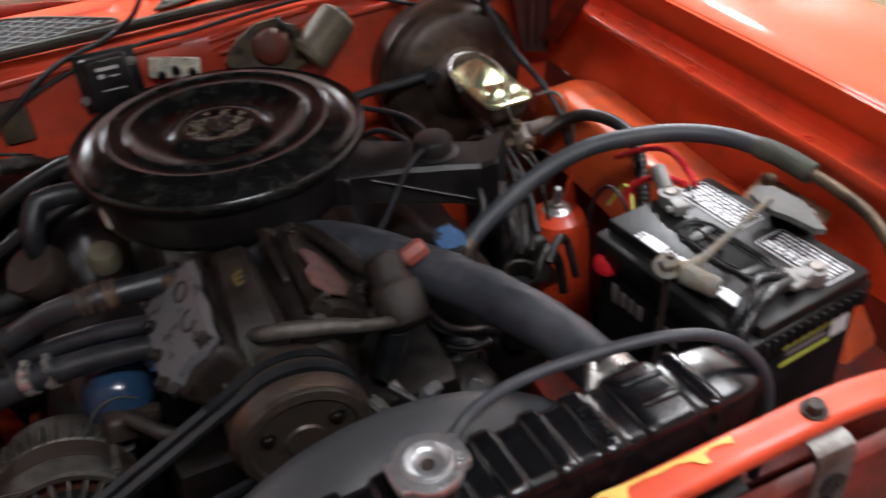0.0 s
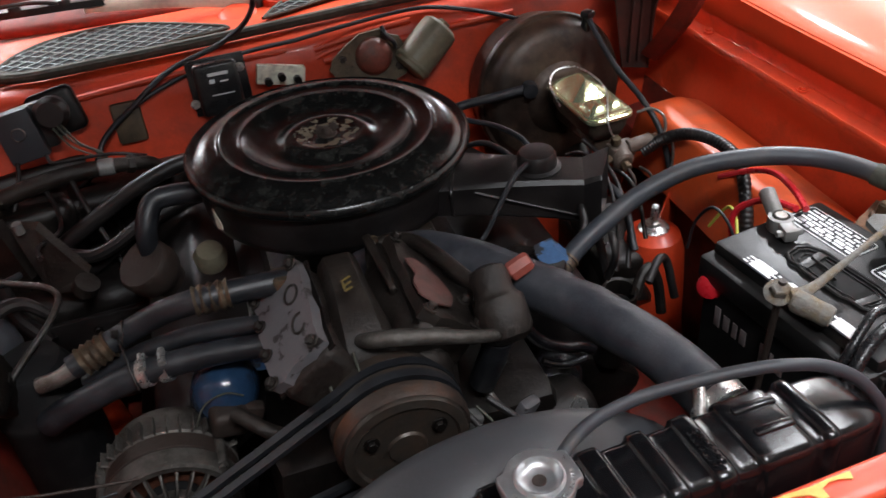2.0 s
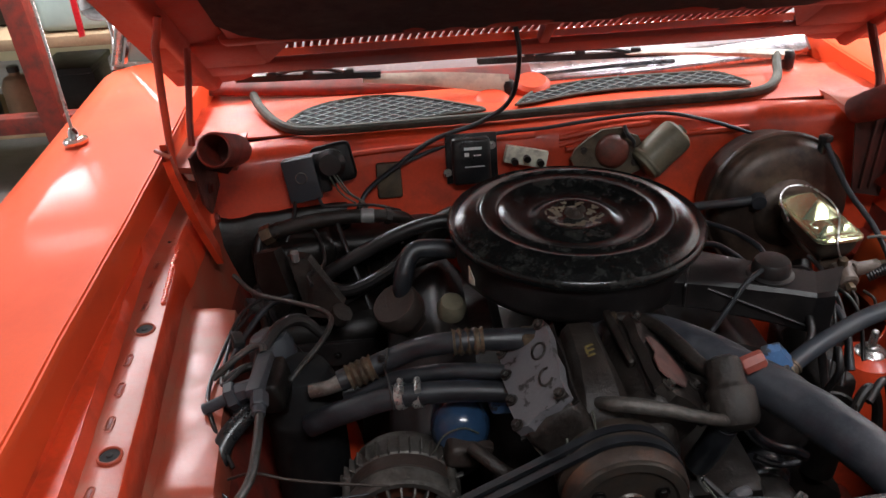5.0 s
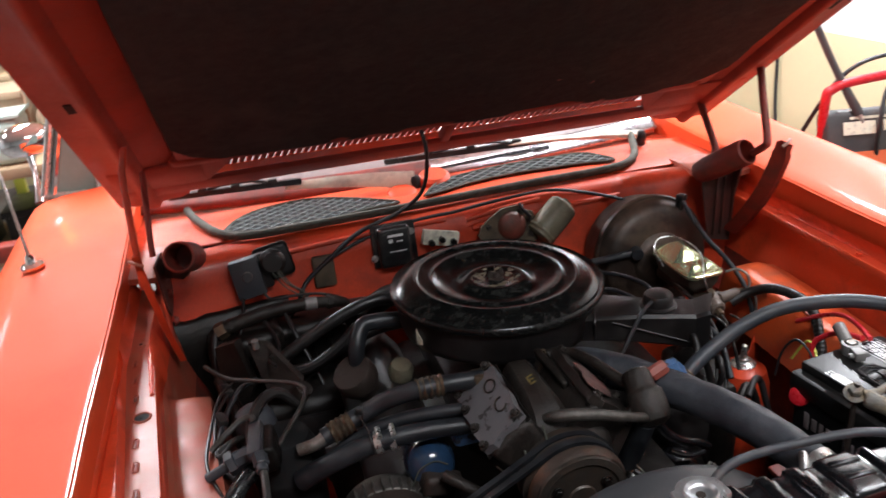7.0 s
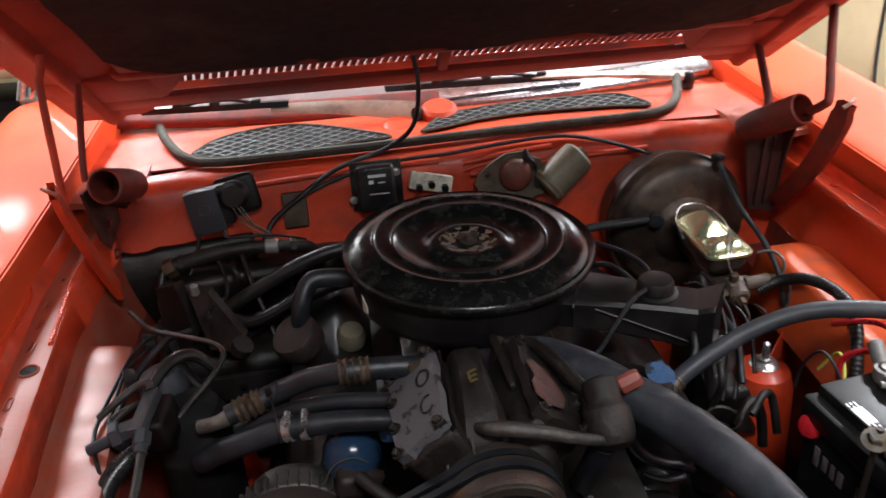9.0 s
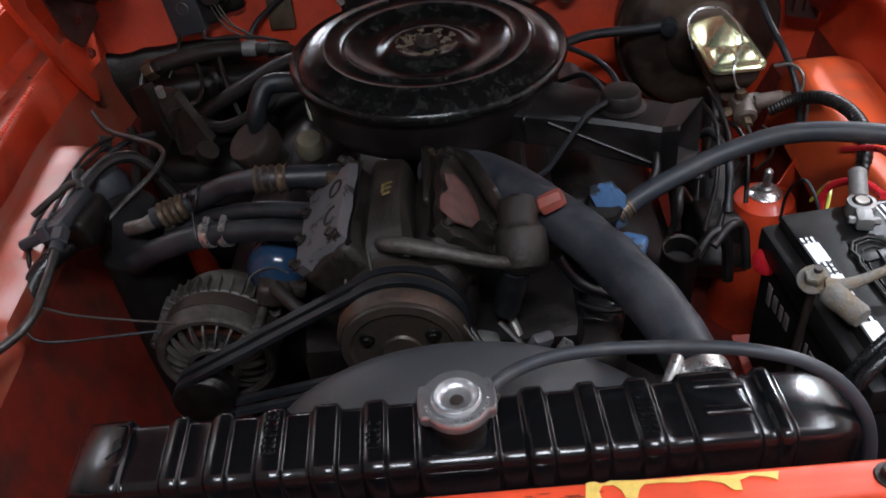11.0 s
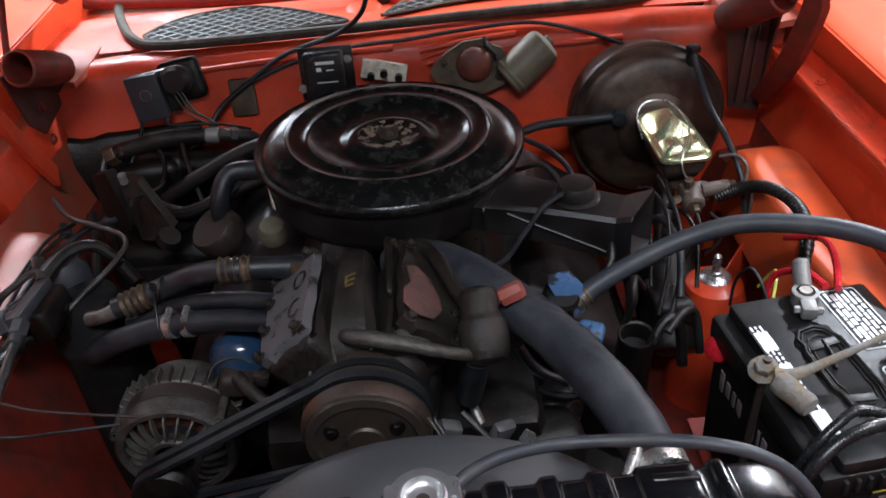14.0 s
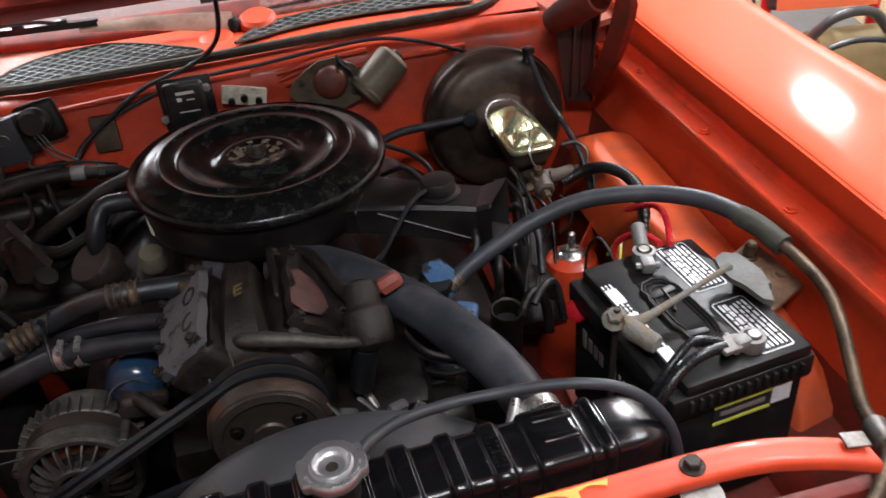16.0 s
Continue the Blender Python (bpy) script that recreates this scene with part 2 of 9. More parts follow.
CORRODED = mat("corroded_lead_crust", (0.19, 0.18, 0.16), 0.7, metal=0.1, grain=90, vary=0.3, bump=0.5, dirt=(0.20, 0.135, 0.06), dirt_amount=0.5, dirt_scale=55, speck=0.4)
GREYZINC = mat("dusty_grey_zinc", (0.105, 0.105, 0.10), 0.6, metal=0.2, grain=110, vary=0.2, bump=0.15, dirt=(0.07, 0.065, 0.055), dirt_amount=0.5, dirt_scale=30, speck=0.3)
TANRUST = mat("tan_rust", (0.24, 0.135, 0.08), 0.7, grain=100, vary=0.25, bump=0.3, dirt=(0.15, 0.075, 0.04), dirt_amount=0.45, dirt_scale=35, speck=0.3)
DARKLINE = mat("dull_dark_steel_line", (0.10, 0.098, 0.095), 0.36, metal=0.7, grain=140, vary=0.2, bump=0.1, dirt=(0.045, 0.038, 0.03), dirt_amount=0.45, dirt_scale=30)
HOSEBLACK = mat("clean_black_hose", (0.010, 0.010, 0.011), 0.28, grain=200, vary=0.15, bump=0.03, dirt=(0.02, 0.02, 0.02), dirt_amount=0.35, dirt_scale=14, speck=0.15)
HOSEGREY = mat("grey_black_hose", (0.034, 0.038, 0.046), 0.48, grain=200, vary=0.12, bump=0.03, dirt=(0.06375, 0.0615, 0.06), dirt_amount=0.4, dirt_scale=14, speck=0.15)
BLACKPLASTIC = mat("black_plastic", (0.0096, 0.0096, 0.0104), 0.32, grain=300, vary=0.15, bump=0.05, dirt=(0.032, 0.0304, 0.028), dirt_amount=0.3, dirt_scale=18, speck=0.2)
GREASE = mat("greasy_cast_iron", (0.0145, 0.0105, 0.0085), 0.46, metal=0.2, grain=90, vary=0.45, bump=0.3, dirt=(0.034, 0.027, 0.022), dirt_amount=0.5, dirt_scale=18, speck=0.35)
CASTGREY = mat("dirty_cast_aluminium", (0.119, 0.109, 0.098), 0.45, metal=0.5, grain=110, vary=0.35, bump=0.25, dirt=(0.02625, 0.021, 0.0165), dirt_amount=0.55, dirt_scale=20, speck=0.3)
GASKETGREY = mat("flaking_grey_paint", (0.105, 0.102, 0.108), 0.42, grain=110, vary=0.12, bump=0.1, dirt=(0.014, 0.011, 0.010), dirt_amount=0.6, dirt_scale=36, speck=0.15, hard=0.57)
DARKMETAL = mat("dark_oily_metal", (0.0085, 0.0066, 0.0058), 0.38, metal=0.4, grain=80, vary=0.4, bump=0.2, dirt=(0.02, 0.016, 0.013), dirt_amount=0.45, dirt_scale=15, speck=0.35)
BRONZE = mat("brown_crimped_steel", (0.16, 0.115, 0.075), 0.42, metal=0.6, grain=120, vary=0.3, bump=0.15, dirt=(0.05, 0.035, 0.025), dirt_amount=0.5, dirt_scale=25, speck=0.25)
STEEL = mat("bright_zinc_steel", (0.62, 0.61, 0.59), 0.3, metal=0.85, grain=120, vary=0.12, bump=0.06, dirt=(0.25, 0.23, 0.2), dirt_amount=0.3, dirt_scale=30)
DULLSTEEL = mat("dull_steel", (0.25, 0.24, 0.225), 0.45, metal=0.8, grain=100, vary=0.25, bump=0.12, dirt=(0.1, 0.075, 0.055), dirt_amount=0.45, dirt_scale=25, speck=0.3)
CHROME = mat("chrome", (0.75, 0.75, 0.76), 0.07, metal=1.0, grain=50, vary=0.03, bump=0.0, rough_vary=0.03)
GOLD = mat("yellow_zinc_chromate", (0.74, 0.76, 0.48), 0.18, metal=0.8, grain=60, vary=0.12, bump=0.02, dirt=(0.52, 0.55, 0.34), dirt_amount=0.5, dirt_scale=12, rough_vary=0.08)
BROWNIRON = mat("brown_rusty_iron", (0.042, 0.03, 0.025), 0.5, metal=0.25, grain=90, vary=0.35, bump=0.25, dirt=(0.04, 0.028, 0.0224), dirt_amount=0.5, dirt_scale=18, speck=0.3)
# Hinge bracket red, darkened in the colour for the shade around it.
HINGEBROWN = mat("shaded_hinge_red", (0.055, 0.016, 0.012), 0.5, grain=80, vary=0.35, bump=0.2, dirt=(0.02, 0.013, 0.01), dirt_amount=0.5, dirt_scale=18, speck=0.3)
WORNTIP = mat("pale_worn_paint", (0.42, 0.26, 0.20), 0.5, grain=90, vary=0.3, bump=0.1, dirt=(0.25, 0.06, 0.04), dirt_amount=0.4, dirt_scale=40)
BOOSTER = mat("aged_black_booster", (0.024, 0.015, 0.011), 0.42, metal=0.2, grain=60, vary=0.4, bump=0.12, dirt=(0.105, 0.066, 0.045), dirt_amount=0.5, dirt_scale=10, speck=0.4)
BLUE = mat("engine_blue_paint", (0.055, 0.125, 0.26), 0.45, grain=80, vary=0.2, bump=0.1, dirt=(0.020, 0.022, 0.028), dirt_amount=0.5, dirt_scale=34, speck=0.3, hard=0.52)
BLUEGLOSS = mat("dark_blue_gloss_paint", (0.016, 0.04, 0.085), 0.2, coat=0.3, grain=60, vary=0.2, bump=0.04, dirt=(0.0315, 0.0315, 0.035), dirt_amount=0.45, dirt_scale=14, speck=0.25)
WETBLACK = mat("wet_oily_black", (0.007, 0.007, 0.008), 0.14, coat=0.6, grain=90, vary=0.4, bump=0.15, dirt=(0.02, 0.02, 0.024), dirt_amount=0.4, dirt_scale=30, rough_vary=0.08)
UPHOSE = mat("mottled_blue_black_hose", (0.017, 0.020, 0.027), 0.46, grain=160, vary=0.3, bump=0.08, dirt=(0.050, 0.052, 0.060), dirt_amount=0.6, dirt_scale=17, speck=0.3)
SHROUD = mat("dusty_grey_plastic", (0.046, 0.047, 0.051), 0.45, grain=120, vary=0.12, bump=0.05, dirt=(0.066, 0.063, 0.060), dirt_amount=0.5, dirt_scale=8, speck=0.35)
PAD = mat("dark_fibre_pad", (0.042, 0.036, 0.035), 0.95, grain=28, vary=0.35, bump=0.35, dirt=(0.075, 0.064, 0.06), dirt_amount=0.22, dirt_scale=5, spec=0.1, speck=0.15)
WHITE = mat("white_label", (0.78, 0.79, 0.8), 0.4, grain=90, vary=0.05, bump=0.0, dirt=(0.55, 0.55, 0.53), dirt_amount=0.3, dirt_scale=25)
INK = mat("dark_print", (0.02, 0.02, 0.023), 0.6, grain=90, vary=0.1, bump=0.03, spec=0.2)
CASEBLACK = mat("matt_case_plastic", (0.0085, 0.0085, 0.009), 0.6, grain=260, vary=0.2, bump=0.06, dirt=(0.024, 0.022, 0.02), dirt_amount=0.35, dirt_scale=18, spec=0.2, speck=0.25)
YELLOW = mat("yellow_label", (0.62, 0.66, 0.10), 0.4, grain=90, vary=0.06, bump=0.0)
GREYPRINT = mat("grey_print", (0.22, 0.18, 0.18), 0.5, grain=90, vary=0.1, bump=0.0)
TANPIPE = mat("tan_dusty_pipe", (0.24, 0.20, 0.155), 0.5, metal=0.1, grain=90, vary=0.2, bump=0.1, dirt=(0.12, 0.09, 0.065), dirt_amount=0.45, dirt_scale=25)
SCUFF = mat("dark_red_grime", (0.10, 0.022, 0.014), 0.7, grain=90, vary=0.3, bump=0.1)
YPAINT = mat("old_yellow_paint", (0.78, 0.56, 0.13), 0.45, grain=150, vary=0.12, bump=0.1, dirt=(0.65, 0.40, 0.08), dirt_amount=0.35, dirt_scale=40)
REDPLASTIC = mat("red_plastic", (0.55, 0.015, 0.025), 0.3, grain=90, vary=0.06, bump=0.0)
SALMON = mat("faded_red_plastic", (0.30, 0.072, 0.052), 0.5, grain=80, vary=0.15, bump=0.05, dirt=(0.2, 0.06, 0.045), dirt_amount=0.4, dirt_scale=40)
CERAMIC = mat("white_ceramic", (0.80, 0.79, 0.64), 0.55, grain=90, vary=0.1, bump=0.1, dirt=(0.35, 0.33, 0.27), dirt_amount=0.35, dirt_scale=30)
RUSTCOVER = mat("dull_red_worn_cover", (0.17, 0.042, 0.028), 0.5, grain=90, vary=0.3, bump=0.2, dirt=(0.07, 0.045, 0.03), dirt_amount=0.5, dirt_scale=30, speck=0.3)
GRIMYOLIVE = mat("grimy_olive_brown", (0.105, 0.075, 0.045), 0.55, metal=0.1, grain=80, vary=0.35, bump=0.3, dirt=(0.035, 0.024, 0.018), dirt_amount=0.5, dirt_scale=32, speck=0.35, speck_colour=(0.22, 0.15, 0.09))
OLIVE = mat("olive_grey_painted_steel", (0.17, 0.15, 0.10), 0.52, metal=0.1, grain=90, vary=0.15, bump=0.06, dirt=(0.10, 0.085, 0.06), dirt_amount=0.45, dirt_scale=15, speck=0.2)
SEAL = mat("dusty_rubber_seal", (0.050, 0.051, 0.038), 0.75, grain=110, vary=0.2, bump=0.2, dirt=(0.13, 0.125, 0.10), dirt_amount=0.4, dirt_scale=20)
MESHWIRE = mat("grey_wire_mesh", (0.24, 0.27, 0.27), 0.5, metal=0.3, grain=90, vary=0.2, bump=0.0)
# Near-black colour put where openings and recesses only hold shade.
CAVITYSHADE = mat("cavity_shade", (0.006, 0.0055, 0.0055), 0.9, grain=50, vary=0.2, bump=0.0)
CONCRETE = mat("stained_concrete", (0.22, 0.21, 0.20), 0.8, grain=40, vary=0.15, bump=0.3, dirt=(0.11, 0.10, 0.09), dirt_amount=0.5, dirt_scale=1.5)
CREAM = mat("cream_painted_wall", (0.64, 0.57, 0.36), 0.6, grain=60, vary=0.04, bump=0.1, dirt=(0.55, 0.48, 0.29), dirt_amount=0.4, dirt_scale=1.2)
CEILWHITE = mat("white_ceiling_board", (0.7, 0.69, 0.66), 0.8, grain=30, vary=0.05, bump=0.1, dirt=(0.55, 0.53, 0.5), dirt_amount=0.3, dirt_scale=1.0)
GLASSM = glass("window_glass", (0.75, 0.86, 0.82))
SCUFFED = mat("scuffed_chrome", (0.50, 0.50, 0.53), 0.22, metal=1.0, grain=60, vary=0.2, bump=0.06, dirt=(0.16, 0.15, 0.16), dirt_amount=0.45, dirt_scale=22)
# Pale base colour carries the glass's reflection as well as dust.
SCREEN = mat("windshield_dust_and_glare", (0.33, 0.30, 0.30), 0.24, coat=0.45, grain=60, vary=0.08, bump=0.0, dirt=(0.38, 0.335, 0.325), dirt_amount=0.4, dirt_scale=3)
WOOD = mat("raw_wood", (0.30, 0.21, 0.12), 0.7, grain=50, vary=0.2, bump=0.15, dirt=(0.18, 0.12, 0.07), dirt_amount=0.4, dirt_scale=5)
TEAL = mat("pale_green_plastic", (0.36, 0.46, 0.42), 0.5, grain=40, vary=0.06, bump=0.02, dirt=(0.28, 0.36, 0.33), dirt_amount=0.4, dirt_scale=4)
PLAINWALL = mat("grey_white_wall", (0.5, 0.5, 0.49), 0.7, grain=60, vary=0.05, bump=0.1, dirt=(0.38, 0.38, 0.37), dirt_amount=0.4, dirt_scale=1.2)
CAPZINC = mat("matt_zinc_plate", (0.60, 0.62, 0.64), 0.36, metal=0.9, grain=160, vary=0.08, bump=0.05, dirt=(0.45, 0.44, 0.42), dirt_amount=0.25, dirt_scale=40)
GASKETRED = mat("dull_red_gasket", (0.11, 0.045, 0.038), 0.6, grain=90, vary=0.25, bump=0.15, dirt=(0.05, 0.032, 0.028), dirt_amount=0.5, dirt_scale=40)
OLDYELLOW = mat("faded_yellow_mark", (0.15, 0.11, 0.03), 0.6, grain=120, vary=0.2, bump=0.1, dirt=(0.05, 0.04, 0.03), dirt_amount=0.5, dirt_scale=60)
CLUTCHFACE = mat("brown_worn_clutch", (0.052, 0.043, 0.036), 0.36, metal=0.4, grain=70, vary=0.35, bump=0.12, dirt=(0.075, 0.05, 0.036), dirt_amount=0.5, dirt_scale=26, speck=0.25)
RUSTBAND = mat("orange_rust", (0.052, 0.037, 0.03), 0.45, metal=0.3, grain=70, vary=0.3, bump=0.15, dirt=(0.16, 0.062, 0.024), dirt_amount=0.42, dirt_scale=13, speck=0.2)
COPPER = mat("brown_copper_winding", (0.16, 0.06, 0.035), 0.45, metal=0.5, grain=120, vary=0.3, bump=0.1, dirt=(0.04, 0.025, 0.02), dirt_amount=0.5, dirt_scale=60)
SLATE = mat("slate_grey_plastic", (0.036, 0.039, 0.046), 0.5, grain=150, vary=0.15, bump=0.06, dirt=(0.035, 0.035, 0.036), dirt_amount=0.4, dirt_scale=20, speck=0.25)
TAN = mat("olive_tan_plastic", (0.28, 0.22, 0.10), 0.5, grain=60, vary=0.1, bump=0.04, dirt=(0.18, 0.14, 0.06), dirt_amount=0.4, dirt_scale=6)
CARDBOARD = mat("brown_cardboard", (0.27, 0.19, 0.12), 0.8, grain=50, vary=0.1, bump=0.05, dirt=(0.20, 0.14, 0.09), dirt_amount=0.4, dirt_scale=6)
LEAD = mat("grey_lead_casting", (0.24, 0.235, 0.23), 0.5, metal=0.35, grain=120, vary=0.2, bump=0.15, dirt=(0.22, 0.21, 0.19), dirt_amount=0.45, dirt_scale=40, speck=0.4)
DUSTYBAY = mat("dusty_bay_paint", (0.36, 0.066, 0.036), 0.42, coat=0.0, grain=90, vary=0.12, bump=0.06, dirt=(0.33, 0.11, 0.07), dirt_amount=0.5, dirt_scale=16, rough_vary=0.14, spec=0.4, speck=0.35, speck_colour=(0.30, 0.10, 0.06))
CASTBROWN = mat("brown_grey_casting", (0.12, 0.088, 0.07), 0.55, metal=0.2, grain=120, vary=0.3, bump=0.25, dirt=(0.07, 0.05, 0.04), dirt_amount=0.5, dirt_scale=40, speck=0.4)
RESERVOIR = mat("brown_cast_reservoir", (0.085, 0.062, 0.045), 0.5, metal=0.2, grain=90, vary=0.25, bump=0.15, dirt=(0.045, 0.033, 0.026), dirt_amount=0.5, dirt_scale=22, speck=0.3)



def worn_middle(m, centre, inner, outer, scale, level, colour):
    """Paint lost in patches round the middle of a pressed lid."""
    n, l = m.node_tree.nodes, m.node_tree.links
    b = n["Principled BSDF"]
    co = n.new("ShaderNodeTexCoord")
    off = n.new("ShaderNodeVectorMath")
    off.operation = "SUBTRACT"
    off.inputs[1].default_value = centre
    flat = n.new("ShaderNodeVectorMath")
    flat.operation = "MULTIPLY"
    flat.inputs[1].default_value = (1, 1, 0)
    length = n.new("ShaderNodeVectorMath")
    length.operation = "LENGTH"
    l.new(co.outputs["Object"], off.inputs[0])
    l.new(off.outputs[0], flat.inputs[0])
    l.new(flat.outputs[0], length.inputs[0])
    zone = n.new("ShaderNodeValToRGB")
    zone.color_ramp.elements[0].position, zone.color_ramp.elements[1].position = inner[0], inner[1]
    for p, v in ((outer[0], 1.0), (outer[1], 0.0)):
        e = zone.color_ramp.elements.new(p)
        e.color = (v, v, v, 1)
    scaled = n.new("ShaderNodeMath")
    scaled.operation = "MULTIPLY"
    scaled.inputs[1].default_value = 10.0
    l.new(length.outputs["Value"], scaled.inputs[0])
    l.new(scaled.outputs[0], zone.inputs["Fac"])
    blot = n.new("ShaderNodeTexNoise")
    blot.inputs["Scale"].default_value, blot.inputs["Detail"].default_value, blot.inputs["Roughness"].default_value = scale, 3, 0.55
    l.new(co.outputs["Object"], blot.inputs["Vector"])
    both = n.new("ShaderNodeMath")
    both.operation = "MULTIPLY"
    l.new(blot.outputs["Fac"], both.inputs[0])
    l.new(zone.outputs["Color"], both.inputs[1])
    cutv = n.new("ShaderNodeMapRange")
    cutv.inputs["From Min"].default_value, cutv.inputs["From Max"].default_value = level, level + 0.02
    l.new(both.outputs[0], cutv.inputs["Value"])
    mix = n.new("ShaderNodeMix")
    mix.data_type = "RGBA"
    mix.inputs["B"].default_value = (*colour, 1)
    l.new(cutv.outputs["Result"], mix.inputs["Factor"])
    l.new(b.inputs["Base Color"].links[0].from_socket, mix.inputs["A"])
    l.new(mix.outputs["Result"], b.inputs["Base Color"])
    rough = n.new("ShaderNodeMix")
    rough.inputs["B"].default_value = 0.75
    l.new(cutv.outputs["Result"], rough.inputs["Factor"])
    l.new(b.inputs["Roughness"].links[0].from_socket, rough.inputs["A"])
    l.new(rough.outputs["Result"], b.inputs["Roughness"])
    return m


LIDBLACK = worn_middle(mat("worn_black_enamel", (0.006, 0.006, 0.006), 0.2, grain=190, vary=0.5, bump=0.04, dirt=(0.022, 0.022, 0.020), dirt_amount=0.44, dirt_scale=45, rough_vary=0.06, spec=0.36, speck=0.55, speck_colour=(0.05, 0.05, 0.045)),
                       (0.0, 0.0, 0.0), (0.10, 0.20), (0.42, 0.62), 78, 0.50, (0.15, 0.115, 0.08))

# ---- garage ----
def slab(name, c, s, material, label, category):
    bm = bm_new()
    box(bm, c, s)
    return solo(name, bm, material, label, category, kind="structure")


EASTX, DADO = 2.36, 0.90
slab("floor", (-0.82, 0.5, -0.05), (6.76, 9.4, 0.1), CONCRETE, "stained grey concrete garage floor", "floor")
slab("wall_north", (-0.82, 5.1, 1.4), (6.76, 0.2, 2.8), CREAM, "cream painted garage wall behind the car", "wall")
slab("wall_south", (-0.82, -4.1, 1.4), (6.76, 0.2, 2.8), PLAINWALL, "grey painted garage wall in front of the car", "wall")
slab("wall_east", (EASTX + 0.1, 0.5, DADO / 2), (0.2, 9.0, DADO), CREAM, "cream painted garage wall beside the driver's side", "wall")
slab("wall_east_upper", (EASTX + 0.103, 0.5, (DADO + 2.8) / 2), (0.2, 9.0, 2.8 - DADO), CEILWHITE, "white upper part of the garage wall", "wall")
slab("wall_west", (-3.9, 0.5, 1.4), (0.2, 9.0, 2.8), PLAINWALL, "grey painted garage wall beside the passenger side", "wall")
slab("ceiling", (-0.82, 0.5, 2.85), (6.76, 9.4, 0.1), CEILWHITE, "white board garage ceiling", "ceiling")
for place, lx, ly, watts in TUBES:
    fixture = thing("ceiling_light", (place[0], place[1], 2.8), "white fluorescent tube fixture on the ceiling", "ceiling light", "ceiling lights")
    bm = bm_new()
    box(bm, (place[0], place[1], 2.775), (lx + 0.06, ly + 0.06, 0.05), bev=0.008)
    part("housing", bm, CEILWHITE, fixture)
    bm = bm_new()
    box(bm, (place[0], place[1], 2.735), (lx, ly, 0.03), bev=0.008)
    part("diffuser", bm, glow("tube_glow", (0.96, 0.98, 1.0), 3.0), fixture, "bright white diffuser")

# ---- car body ----
CX = 0.02  # the car's middle
car = thing("car", (CX, 0.2, 0.0), "orange seventies coupe with its hood open", "car")


def fender(side):
    """side -1: passenger, 1: driver. Rolled top, crest and flank in one skin."""
    ex, ez = (-0.674, 1.055) if side < 0 else (0.718, 1.032)
    prof = [(0.010, -0.085), (0.003, -0.02), (0.0, -0.003), (0.006, 0.0), (0.035, 0.005), (0.075, 0.0115), (0.12, 0.0183), (0.155, 0.0232), (0.168, 0.0245), (0.178, 0.0225), (0.19, 0.016), (0.235, -0.012), (0.262, -0.032), (0.285, -0.065), (0.305, -0.12), (0.315, -0.2), (0.32, -0.32), (0.32, -0.55)]
    if side < 0:
        prof = [(0.010, -0.085), (0.003, -0.02), (0.0, -0.004), (0.0015, -0.0005), (0.005, -0.0003), (0.012, -0.001), (0.05, -0.0046), (0.10, -0.009), (0.155, -0.0135), (0.19, -0.0170), (0.235, -0.026), (0.262, -0.040)] + prof[13:]
    rows = []
    for k in range(61):
        y = -1.0 + (1.83 if side < 0 else 1.98) * k / 60
        drop = 0.0 if y > -0.55 else -0.35 * (y + 0.55) ** 2
        flare = -0.02 * max(0.0, -y - 0.3)
        rows.append([(ex + side * (dx + flare + 0.012 * (y > 0.2) * (y - 0.2)), y, ez + dz + 0.0011 * noise.noise((dx * 11, y * 6, side)) + drop + 0.02 * max(0, y)) for dx, dz in prof])
    bm = bm_new()
    sheet(bm, rows, (-side * 0.004, 0, -0.003))
    return part("fender", bm, ORANGE, car, "orange painted front fender with soft reflections", angle=60)


